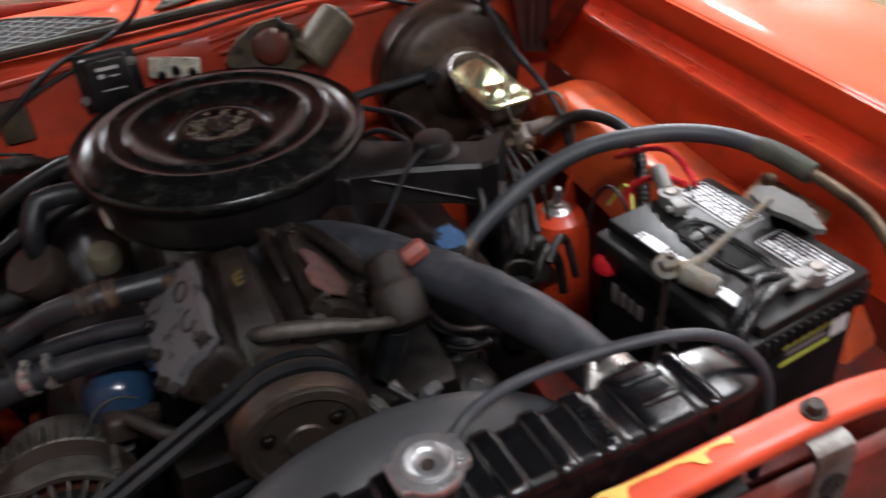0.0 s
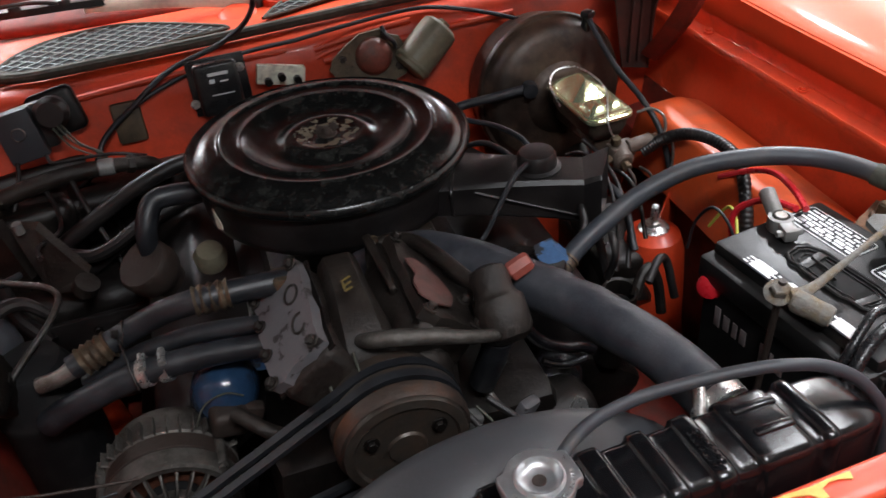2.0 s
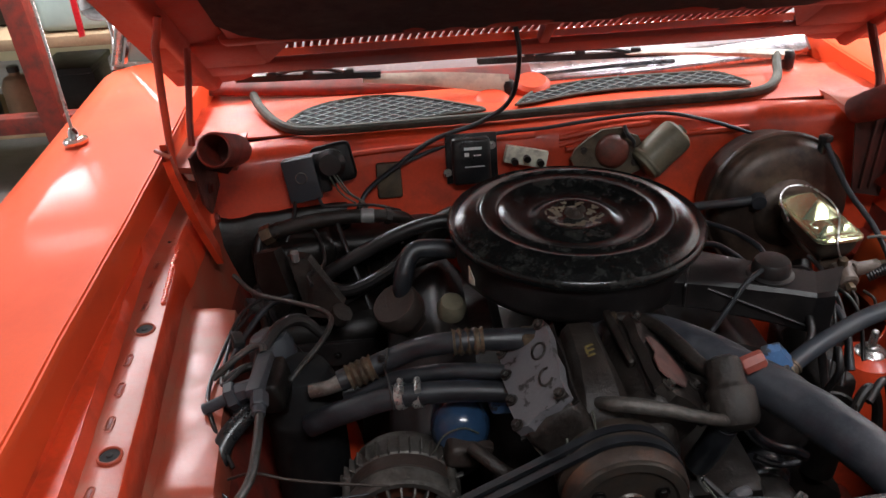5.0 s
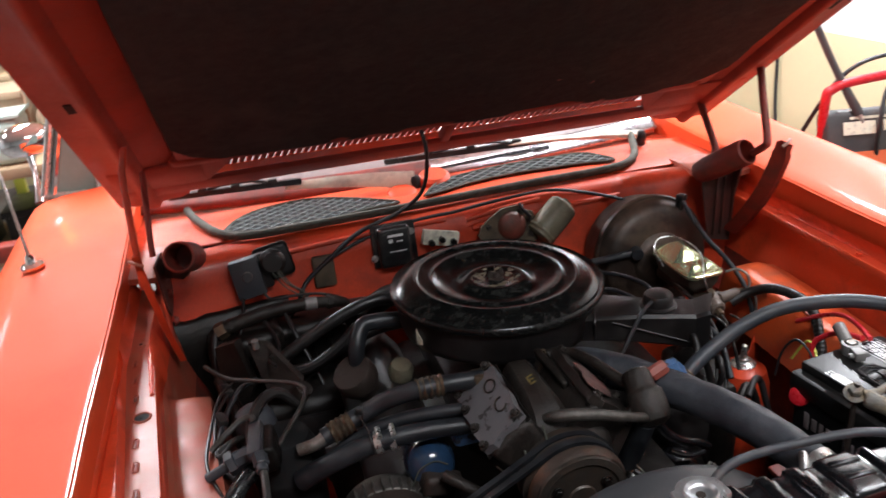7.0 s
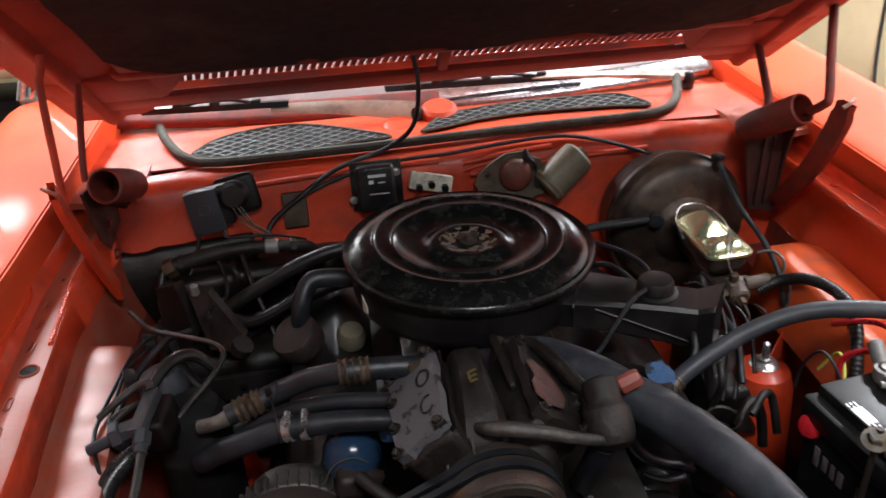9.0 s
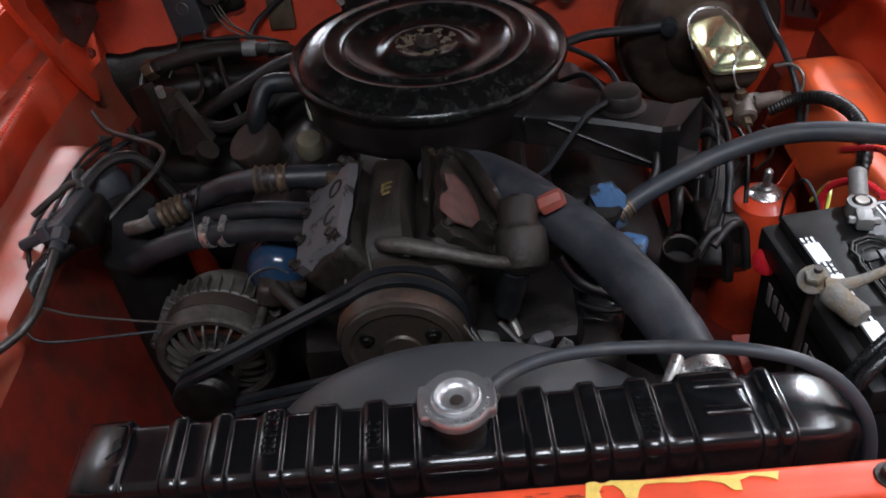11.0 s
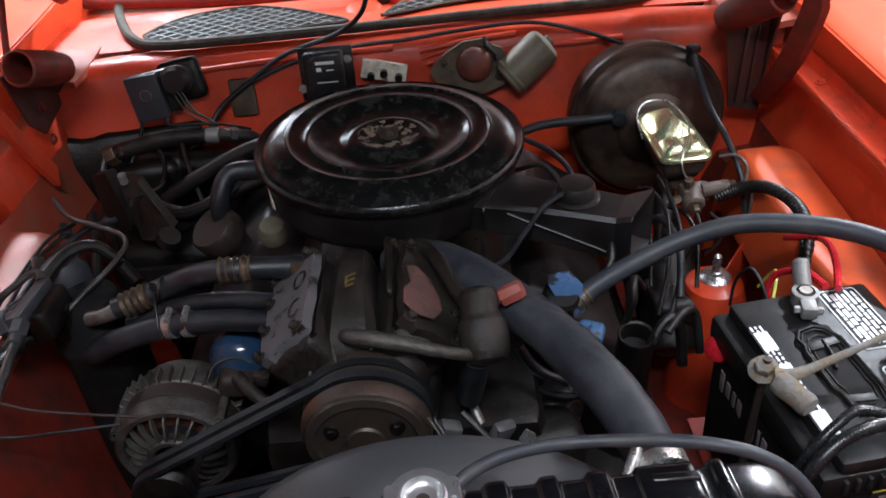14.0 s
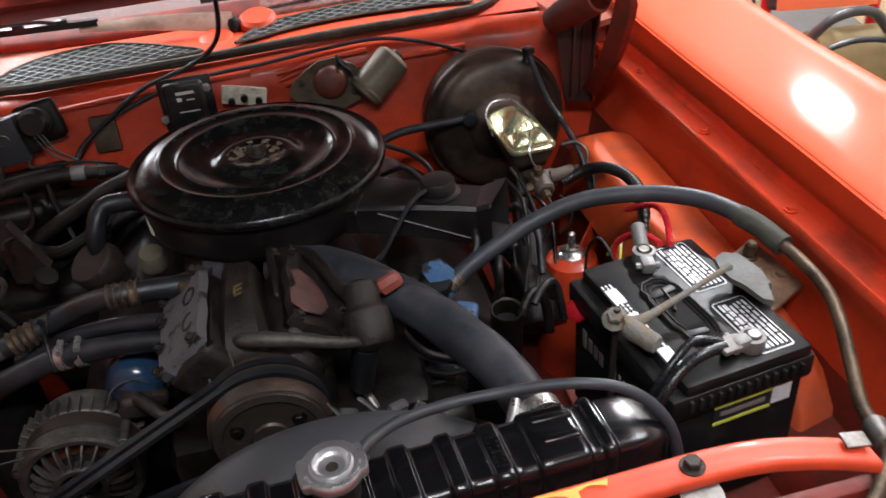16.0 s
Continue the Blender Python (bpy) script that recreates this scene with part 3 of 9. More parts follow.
def apron(side):
    """Gutter flange, upright drop and the wheelhouse ledge, with a lower panel of its own."""
    if side < 0:
        prof = [(-0.684, 0.985), (-0.672, 0.974), (-0.667, 0.981), (-0.662, 0.980), (-0.655, 0.9602), (-0.634, 0.9600), (-0.614, 0.9600), (-0.609, 0.9605), (-0.606, 0.955), (-0.607, 0.90), (-0.600, 0.8840), (-0.58, 0.8846), (-0.55, 0.8850), (-0.53, 0.8825), (-0.52, 0.845)]
        back = [(-0.694, 1.0), (-0.686, 0.988), (-0.68, 0.990), (-0.675, 0.986), (-0.664, 0.966), (-0.65, 0.962), (-0.638, 0.962), (-0.632, 0.968), (-0.622, 0.95), (-0.615, 0.90), (-0.612, 0.87), (-0.61, 0.85), (-0.605, 0.83), (-0.60, 0.81), (-0.59, 0.78)]
        low = [(-0.52, 0.845), (-0.50, 0.74), (-0.47, 0.60), (-0.44, 0.42)]
        back_low = [(-0.59, 0.78), (-0.56, 0.70), (-0.53, 0.60), (-0.5, 0.42)]
    else:
        prof = [(0.708, 0.985), (0.712, 0.966), (0.708, 0.958), (0.695, 0.957), (0.678, 0.9575), (0.674, 0.965), (0.670, 0.9665), (0.667, 0.963), (0.668, 0.950), (0.680, 0.925), (0.678, 0.89), (0.664, 0.83)]
        low = [(0.664, 0.83), (0.655, 0.775), (0.60, 0.76), (0.575, 0.70), (0.56, 0.42)]
        back, back_low = prof, low

    def rows_of(a_, b_, bumps, first=0):
        rows = []
        for k in range(91):
            y = -0.74 + 1.08 * k / 90
            w = min(1, max(0, (y - 0.01) / 0.05)) if side < 0 else 0
            row = []
            for i, (a, b) in enumerate(zip(a_, b_), first):
                x, z = a[0] * (1 - w) + b[0] * w, a[1] * (1 - w) + b[1] * w
                if side < 0 and (i > 2 or bumps > 0.002):
                    x -= 0.08 * (min(y, 0.06) + 0.15) * (1 - w)
                n = noise.noise((x * 14, y * 14, 1.0)) + 0.45 * noise.noise((x * 45, y * 45, 5.0))
                row.append((x, y, z + (bumps * n if i > 2 or bumps > 0.002 else 0) - (0.16 * min(1, max(0, -0.40 - y) / 0.05) if side < 0 and bumps == 0.0028 and i > 0 else 0)))
            rows.append(row)
        return rows
    bm = bm_new()
    cut = 10 if side < 0 else len(prof)
    if side < 0:
        sheet(bm, rows_of(prof[:5], back[:5], 0.0016), (side * 0.003, 0, -0.003))
        sheet(bm, rows_of(prof[7:cut], back[7:cut], 0.0016, 7), (side * 0.003, 0, -0.003))
    else:
        sheet(bm, rows_of(prof, back, 0.0016), (side * 0.003, 0, -0.003))
    ob = part("inner_fender", bm, BAY, car, "orange inner fender with a punched gutter flange", angle=50)
    if side < 0:
        bm = bm_new()
        sheet(bm, rows_of(prof[4:8], back[4:8], 0.0016, 4), (side * 0.003, 0, -0.003))
        part("gutter_flange", bm, DUSTYBAY, car, "dusty punched flange of the inner fender", angle=60)
        bm = bm_new()
        sheet(bm, rows_of(prof[cut - 1:], back[cut - 1:], 0.0028), (side * 0.003, 0, -0.003))
        for v in bm.verts:
            if v.co.z > 0.86:
                v.co.z += sum(h * math.exp(-((v.co.x - x) ** 2 + (v.co.y - y) ** 2) / 0.00028) for x, y, h in ((-0.575, -0.12, 0.004), (-0.56, -0.16, -0.005), (-0.582, -0.20, 0.004), (-0.555, -0.25, 0.005), (-0.58, -0.30, -0.005), (-0.56, -0.36, 0.004)))
        part("wheelhouse_ledge", bm, DUSTYBAY, car, "dusty dented orange ledge", angle=60)
    # Lower apron: the deep bay's shade is put into its dark colour.
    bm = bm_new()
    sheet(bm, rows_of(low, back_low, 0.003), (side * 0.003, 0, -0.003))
    part("lower_apron", bm, DULLRED, car, "lower apron coloured dull red for the shade on it", angle=50)
    return ob


for side in (-1, 1):
    fender(side)
inner = {side: apron(side) for side in (-1, 1)}

# punched holes and slots on the passenger flange
for y, x in ((0.10, -0.650), (-0.152, -0.630), (-0.402, -0.609)):
    bm = bm_new()
    lathe(bm, [(0.0150, -0.002), (0.0146, 0.0018), (0.0134, 0.0030), (0.0118, 0.0022), (0.0112, -0.001)], (x, y, 0.9605), seg=24, close=False)
    ring = part("flange_hole", bm, DUSTYBAY, inner[-1])
    # Hole's inside: a disc coloured dark as shade.
    bm = bm_new()
    lathe(bm, [(0.0, 0.0022), (0.0030, 0.0020), (0.0045, 0.0008), (0.0116, 0.0004)], (x, y, 0.9608), seg=20, close=False)
    part("hole_shade", bm, CAVITYSHADE, inner[-1], "plugged hole coloured dark as shade")
for y in (0.027, -0.031, -0.092, -0.222, -0.282, -0.346, -0.46, -0.52):
    x = -0.640 - 0.08 * (y + 0.15)
    loop = []
    for sx, sy, q0 in ((1, 1, 0), (-1, 1, 90), (-1, -1, 180), (1, -1, 270)):
        for j in range(4):
            q = radians(q0 + 30 * j)
            loop.append((x + sx * 0.0010 + 0.0030 * math.cos(q), y + sy * 0.0085 + 0.0030 * math.sin(q), 0.9616))
    bm = bm_new()
    tube(bm, loop + loop[:1], 0.0010, seg=6, smooth=False)
    ring = part("raised_slot", bm, DUSTYBAY, inner[-1])
    # Slot's inside: a dull red block coloured as shade.
    bm = bm_new()
    box(bm, (x, y, 0.9600), (0.0045, 0.017, 0.0026), bev=0.001)
    part("slot_shade", bm, DULLRED, inner[-1])
# weld nuggets along the flange edge
rng = random.Random(3)
for k in range(20):
    y = 0.075 - 0.0085 * k
    bm = bm_new()
    lathe(bm, [(0.0045, -0.003), (0.0042, 0.001), (0.002, 0.003), (0, 0.0032)], (-0.614 - 0.08 * (y + 0.15) + rng.uniform(-0.001, 0.001), y, 0.9625), seg=8, close=False)
    part("weld_nugget", bm, BAY, inner[-1])
# screws on the driver's rail
for x, y in ((0.690, -0.354), (0.692, -0.11), (0.698, 0.146)):
    bm = bm_new()
    bolt(bm, (x, y, 0.9595), (0, 0, 1), 0.0065, 0.005)
    part("rail_screw", bm, BAY, inner[1])

# wheelhouse hump on the driver's side and shock towers
bm = bm_new()
rows = []
for k in range(21):
    u = k / 20
    drop = 0.11 * (1 - min(1, u * 4.5)) ** 2.2
    row = []
    for y, z in ((0.185, 0.62), (0.172, 0.74), (0.160, 0.80), (0.146, 0.838), (0.128, 0.858), (0.104, 0.8665), (0.07, 0.868), (0.02, 0.867), (-0.04, 0.866), (-0.10, 0.864), (-0.16, 0.862), (-0.22, 0.860), (-0.28, 0.858), (-0.34, 0.855), (-0.40, 0.850), (-0.46, 0.842), (-0.51, 0.826), (-0.55, 0.79), (-0.57, 0.70)):
        shift = 0.056 * min(1, max(0, (-0.20 - y) / 0.10))
        x = 0.545 + shift + (0.119 - shift) * u
        round_ = 0.045 * max(0, 0.35 - u) ** 1.5 if y > 0.05 else 0
        row.append((x, y - round_, max(0.6, z - drop * (1 if z > 0.7 else 0) - 0.010 * (0.78 < u) * (u - 0.78) / 0.22 + 0.0012 * noise.noise((x * 25, y * 25, 4)))))
    rows.append(row)
sheet(bm, rows, (0, 0, -0.004))
part("wheelhouse", bm, DUSTYORANGE, car, "orange wheelhouse hump with dust on top", angle=60)

bm = bm_new()
lathe(bm, [(0.012, 0.7415), (0.030, 0.739), (0.044, 0.730), (0.052, 0.702), (0.0555, 0.64), (0.059, 0.55), (0.07, 0.45)], (0.488, -0.063, 0), seg=40)
tower = part("shock_tower", bm, BAY, car, "orange domed shock tower")
bm = bm_new()
lathe(bm, [(0.0, 0.737), (0.024, 0.737), (0.025, 0.742), (0.020, 0.747), (0.012, 0.749), (0.012, 0.754), (0.007, 0.755), (0.006, 0.782), (0.003, 0.785), (0, 0.785)], (0.488, -0.063, 0), seg=24)
part("shock_stud", bm, STEEL, tower, "zinc washer and threaded stud")

bm = bm_new()
sheet(bm, [[(0.500 + 0.07 * u, -0.045 + 0.05 * u, z0 + (z1 - z0) * v) for v in (0, 0.4, 0.8, 1.0)] for u, z0, z1 in ((0, 0.45, 0.722), (0.3, 0.45, 0.735), (0.65, 0.45, 0.765), (1.0, 0.45, 0.80))], (0, 0.004, 0))
part("tower_brace", bm, BAY, car, "orange panel between shock tower and wheelhouse", angle=60)
bm = bm_new()
lathe(bm, [(0.0, 0.772), (0.020, 0.770), (0.036, 0.757), (0.046, 0.725), (0.055, 0.66), (0.075, 0.56), (0.10, 0.45)], (-0.405, -0.125, 0), seg=36)
part("shock_tower", bm, BAY, car, "orange domed shock tower behind the hoses")

# firewall and cowl, one pressing each
bm = bm_new()
rows = []
for k in range(33):
    x = -0.63 + 1.33 * k / 32
    bend = 0.035 * max(0, abs(x - CX) - 0.42) / 0.2
    rows.append([(x, y - bend, z) for y, z in ((0.31, 0.35), (0.32, 0.60), (0.328, 0.80), (0.335, 0.86), (0.352, 0.905), (0.362, 0.955), (0.368, 0.985), (0.385, 1.003), (0.405, 1.008), (0.43, 1.008))])
sheet(bm, rows, (0, 0.004, -0.002))
firewall = part("firewall", bm, BAY, car, "orange firewall panel with pressed ribs", angle=60)
# Dark sheet added over the lower firewall in place of the shade there.
bm = bm_new()
rows = []
for k in range(12):
    x = -0.615 + 0.022 * k
    bend = 0.035 * max(0, abs(x - CX) - 0.42) / 0.2
    rows.append([(x, y - bend - 0.012 + 0.006 * noise.noise((x * 20, z * 20, 2)), z + 0.012 * noise.noise((x * 30, 0, 7)) * (z > 0.8)) for y, z in ((0.32, 0.60), (0.324, 0.70), (0.328, 0.78), (0.333, 0.84), (0.343, 0.886), (0.352, 0.893))])
sheet(bm, rows, (0, 0.008, 0))
part("shade_sheet", bm, DARKMETAL, firewall, "dark sheet standing in for shade on the lower firewall", angle=60)
for (xa, za), (xb, zb) in (((0.048, 0.983), (0.227, 1.000)), ((0.048, 0.968), (0.120, 0.978))):
    bm = bm_new()
    tube(bm, [(xa, 0.368, za), ((xa + xb) / 2, 0.369, (za + zb) / 2 + 0.003), (xb, 0.372, zb)], 0.006, seg=8)
    part("pressed_rib", bm, BAY, firewall)
for y, z, x0, x1 in ((0.356, 0.975, 0.06, 0.42), (0.362, 0.99, -0.45, 0.0)):
    bm = bm_new()
    tube(bm, [(x0, y + 0.002, z - 0.012), ((x0 + x1) / 2, y + 0.004, z), (x1, y + 0.003, z + 0.006)], 0.006, seg=8)
    part("pressed_rib", bm, BAY, firewall)

bm = bm_new()
rows = []
for k in range(45):
    x = -0.70 + 1.44 * k / 44
    e = max(0, abs(x - CX) - 0.5) / 0.2
    rows.append([(x, y, z - 0.003 * e) for y, z in ((0.43, 1.0085), (0.445, 1.012), (0.50, 1.012), (0.56, 1.010), (0.60, 1.008), (0.625, 1.012), (0.64, 1.006), (0.655, 0.998), (0.72, 0.99), (0.80, 0.985))])
sheet(bm, rows, (0, 0.0, -0.004))
cowl = part("cowl_panel", bm, COWLPAINT, car, "orange cowl panel below the windshield", angle=60)

# cowl end plates between fenders and cowl
for side, x0, x1, zf in ((-1, -0.70, -0.56, 1.062), (1, 0.60, 0.74, 1.035)):
    bm = bm_new()
    rows = []
    for k in range(9):
        y = 0.29 + 0.16 * k / 8
        rows.append([(x0 + (x1 - x0) * j / 6, y, (1.012 + 0.003 * math.sin(j * 1.7 + y * 20)) + (0.02 if (j == 0) == (side < 0) and j in (0, 6) else 0)) for j in range(7)])
    sheet(bm, rows, (0, 0, -0.012))
    part("cowl_end", bm, DUSTYBAY, car, "dusty orange cowl corner", angle=60)


def grille(outline, name="cowl_grille"):
    """A lattice of crossed wires inside an outline, over a sheet coloured dark as shade."""
    poly = [Vector((x, y)) for x, y in outline]

    def inside(x, y):
        hit = False
        for a, b in zip(poly, poly[1:] + poly[:1]):
            if (a.y > y) != (b.y > y) and x < (b.x - a.x) * (y - a.y) / (b.y - a.y) + a.x:
                hit = not hit
        return hit
    z = 1.0155
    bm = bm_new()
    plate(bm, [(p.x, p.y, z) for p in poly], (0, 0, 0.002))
    back = part(name, bm, CAVITYSHADE, cowl, "dark grey wire mesh cowl grille")
    bm = bm_new()
    tube(bm, [(p.x, p.y, z + 0.003) for p in poly] + [(poly[0].x, poly[0].y, z + 0.003)], 0.0035, seg=6, res=4)
    part("rim", bm, SEAL, back)
    bm = bm_new()
    step = 0.0270
    for sgn in (1, -1):
        c = -2.0
        while c < 2.0:
            run = []
            for k in range(240):
                x = -0.6 + 1.2 * k / 239
                y = c + sgn * 0.75 * x
                run.append((x, y) if inside(x, y) else None)
            a = None
            for p, q in zip(run, run[1:] + [None]):
                if p and a is None:
                    a = p
                if p and not q:
                    if a != p:
                        box_wire(bm, (*a, z + 0.0035), (*p, z + 0.0035), 0.0009)
                    a = None
            c += step
    part("wire_mesh", bm, MESHWIRE, back, "fine grey wire lattice")
    return back


def box_wire(bm, a, b, r):
    a, b = Vector(a), Vector(b)
    d = (b - a).normalized()
    s = d.cross(Vector((0, 0, 1))) * r
    u = Vector((0, 0, r))
    q = [[bm.verts.new(p + o) for o in (s + u, u - s, -s - u, s - u)] for p in (a, b)]
    for k in range(4):
        bm.faces.new((q[0][k], q[0][(k + 1) % 4], q[1][(k + 1) % 4], q[1][k]))
    return bm


grille([(-0.482, 0.475), (-0.455, 0.525), (-0.40, 0.572), (-0.30, 0.592), (-0.22, 0.565), (-0.14, 0.51), (-0.085, 0.462), (-0.16, 0.45), (-0.25, 0.428), (-0.35, 0.425), (-0.425, 0.436), (-0.465, 0.45)])
grille([(-0.02, 0.475), (0.01, 0.525), (0.05, 0.565), (0.15, 0.592), (0.25, 0.60), (0.36, 0.598), (0.43, 0.59), (0.46, 0.55), (0.475, 0.50), (0.40, 0.515), (0.30, 0.525), (0.20, 0.527), (0.10, 0.512), (0.03, 0.487)])

bm = bm_new()
tube(bm, [(-0.565, 0.61, 1.034), (-0.545, 0.55, 1.028), (-0.50, 0.46, 1.022), (-0.44, 0.412, 1.02), (-0.30, 0.408, 1.02), (-0.08, 0.415, 1.02), (0.2, 0.432, 1.02), (0.40, 0.436, 1.02), (0.48, 0.452, 1.021), (0.53, 0.50, 1.025), (0.56, 0.57, 1.032), (0.575, 0.61, 1.042)], 0.0098, seg=10)
part("hood_seal", bm, SEAL, cowl, "dusty black rubber hood seal")

# round pivot bosses pressed up from the cowl
for c, r, h in (((0.030, 0.585, 1.008), 0.042, 0.028), ((-0.060, 0.545, 1.008), 0.034, 0.010)):
    bm = bm_new()
    lathe(bm, [(r + 0.006, -0.002), (r, 0.006), (r * 0.93, h * 0.75), (r * 0.72, h), (r * 0.3, h + 0.001), (0, h + 0.001)], c, (0, -0.25, 1), seg=36)
    part("pivot_boss", bm, COWLPAINT, cowl, "round orange pivot boss")

# windshield foot, glass and trim
bm = bm_new()
rows = []
for k in range(25):
    x = -0.72 + 1.48 * k / 24
    bow = 0.10 * ((x - CX) / 0.74) ** 2
    rows.append([(x, 0.66 + bow + 0.62 * u, 1.005 + 0.50 * u) for u in (0, 0.1, 0.25, 0.5, 0.75, 1.0)])
sheet(bm, rows, (0, 0.004, -0.005))
part("windshield", bm, SCREEN, car, "dusty windshield with a pale reflection in its colour", angle=80)
for xs, m_, label in (((-0.72, -0.55, -0.35, -0.15, 0.04), DULLRED, "dull red windshield foot trim"), ((0.04, 0.2, 0.36, 0.52, 0.70), SCUFFED, "scuffed chrome windshield foot trim")):
    bm = bm_new()
    rows = []
    for k in range(13):
        x = xs[0] + (xs[-1] - xs[0]) * k / 12
        y = 0.640 + 0.10 * ((x - CX) / 0.74) ** 2
        rows.append([(x, y + dy, 1.006 + dz) for dy, dz in ((-0.010, 0.0), (-0.009, 0.010), (-0.002, 0.017), (0.012, 0.026), (0.026, 0.034), (0.034, 0.036))])
    sheet(bm, rows, (0, 0.003, -0.003))
    part("windshield_trim", bm, m_, car, label, angle=60)
for side in (-1, 1):
    bm = bm_new()
    x = CX + side * 0.80
    tube(bm, [(x, 0.80, 0.99), (x - side * 0.01, 0.92, 1.10), (x - side * 0.05, 1.18, 1.33), (x - side * 0.10, 1.36, 1.46)], [0.03, 0.024, 0.022, 0.022], seg=12)
    part("pillar_trim", bm, CHROME, car, "chrome windshield pillar trim")
    bm = bm_new()
    x = CX + side * 0.86
    plate(bm, [(x, 0.90, 1.02), (x, 1.9, 1.02), (x - side * 0.14, 1.75, 1.42), (x - side * 0.12, 1.30, 1.42)], (side * 0.004, 0, 0))
    part("side_window", bm, GLASSM, car, "greenish side window glass")
    bm = bm_new()
    tube(bm, [(x + side * 0.004, 0.88, 1.016), (x + side * 0.004, 1.4, 1.016), (x + side * 0.004, 1.95, 1.016)], 0.012, seg=8)
    part("belt_trim", bm, CHROME, car, "chrome belt trim")
    bm = bm_new()
    x = CX + side * 0.99
    rows = [[(x - side * 0.12, y, 1.0), (x - side * 0.03, y, 0.985), (x, y, 0.93), (x + side * 0.01, y, 0.75), (x, y, 0.35)] for y in (0.985 if side > 0 else 0.84, 1.3, 1.6, 2.0, 2.4)]
    sheet(bm, rows, (-side * 0.01, 0, -0.004))
    part("door", bm, ORANGE, car, "orange door skin", angle=60)
bm = bm_new()
sheet(bm, [[(x, y, 1.50 - 0.06 * (abs(x - CX) / 0.7) ** 2 - 0.1 * max(0, y - 2.0)) for y in (1.28, 1.5, 1.8, 2.2, 2.6)] for x in (-0.68, -0.4, 0.02, 0.44, 0.72)], (0, 0, -0.02))
part("roof", bm, ORANGE, car, "orange roof panel", angle=60)
# Solid box; the unlit cabin's shade is its colour.
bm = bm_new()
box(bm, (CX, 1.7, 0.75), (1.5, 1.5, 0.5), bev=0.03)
part("cabin_interior", bm, CAVITYSHADE, car, "solid box coloured dark for the unlit cabin")

# added dark pan closing the engine bay; it hides the lit floor below
bm = bm_new()
box(bm, (0.03, -0.15, 0.415), (1.08, 0.96, 0.02), bev=0.006)
for y in (-0.42, 0.0):
    box(bm, (0.03, y, 0.45), (1.0, 0.10, 0.06), bev=0.02)
part("added_pan", bm, GREASE, car, "added dark pan hiding the bright floor under the engine")

# radiator support
def bar_rear(x):
    """Rear edge of the support bar, bowed towards its ends."""
    a, b = max(0, 0.36 - x), max(0, x - 0.385)
    return -0.6985 - 0.034 * a - 0.009 * a * a - 1.15 * b * b


bm = bm_new()
rows = []
for k in range(41):
    x = -0.66 + 1.195 * k / 40
    e = max(0, abs(x - CX) - 0.42)
    w = 0.001 * noise.noise((x * 9, 0, 3))
    yr, dz = bar_rear(x), -0.25 * e * e * 2 - 0.05 * e
    rows.append([(x, yr + y + w, z + dz) for y, z in ((0.003, 0.944), (0.002, 0.958), (-0.001, 0.9645), (-0.004, 0.966), (-0.012, 0.9655), (-0.020, 0.9655), (-0.027, 0.966), (-0.031, 0.9645), (-0.0325, 0.961), (-0.0325, 0.953))])
sheet(bm, rows, (0, 0.002, -0.003))
support = part("radiator_support", bm, BARPAINT, car, "orange radiator support bar with worn yellow paint", angle=50)
bm = bm_new()
bolt(bm, (0.364, -0.7155, 0.9655), (0, 0, 1), 0.0085, 0.009)
part("hex_bolt", bm, BROWNIRON, support, "oily hexagon bolt on a washer")
bm = bm_new()
edge_a = [(0.137, -0.7085), (0.134, -0.728), (0.148, -0.7285), (0.146, -0.716), (0.149, -0.7115), (0.157, -0.7112), (0.163, -0.716), (0.166, -0.7245), (0.174, -0.7245), (0.177, -0.716), (0.181, -0.712), (0.195, -0.7112), (0.212, -0.7125), (0.226, -0.711), (0.240, -0.7145), (0.247, -0.7215), (0.253, -0.7215), (0.253, -0.713), (0.262, -0.7095), (0.272, -0.7105), (0.281, -0.714), (0.284, -0.7065), (0.262, -0.7068), (0.246, -0.7082), (0.226, -0.7072), (0.203, -0.7083), (0.178, -0.7085), (0.156, -0.7075), (0.149, -0.7098), (0.143, -0.7075)]
plate(bm, [(x, y, 0.9665) for x, y in edge_a], (0, 0, 0.0009))
part("yellow_paint_patch", bm, YPAINT, support, "torn patch of old yellow paint")
rng = random.Random(8)
for k in range(70):
    x = -0.33 + 0.47 * rng.random() ** 0.7
    y = bar_rear(x) - 0.013 + rng.gauss(0, 0.0022)
    n = rng.uniform(0.003, 0.014)
    bm = bm_new()
    plate(bm, [(x, y, 0.9658), (x + n * 0.4, y + rng.uniform(0.0001, 0.0004), 0.9658), (x + n, y + 0.0003, 0.9658), (x + n * 0.6, y - rng.uniform(0.0001, 0.0004), 0.9658)], (0, 0, 0.0006))
    part("scuff", bm, SCUFF, support)
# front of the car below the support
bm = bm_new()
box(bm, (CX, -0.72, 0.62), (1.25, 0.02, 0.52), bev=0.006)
part("front_panel", bm, DULLRED, car, "dull red lower front panel")
bm = bm_new()
box(bm, (CX, -1.02, 0.62), (1.8, 0.12, 0.34), bev=0.05)
part("front_bumper", bm, CHROME, car, "chrome front bumper")
bm = bm_new()
rows = [[(x, -0.96 + 0.03 * abs(x - CX), z) for z in (0.80, 0.86, 0.90)] for x in (-0.9, -0.45, 0.02, 0.5, 0.94)]
sheet(bm, rows, (0, 0.02, 0))
part("header_panel", bm, ORANGE, car, "orange grille header panel", angle=60)
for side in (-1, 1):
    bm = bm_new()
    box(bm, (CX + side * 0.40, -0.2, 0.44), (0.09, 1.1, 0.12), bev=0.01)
    part("frame_rail", bm, DULLRED, car, "dull red frame rail")
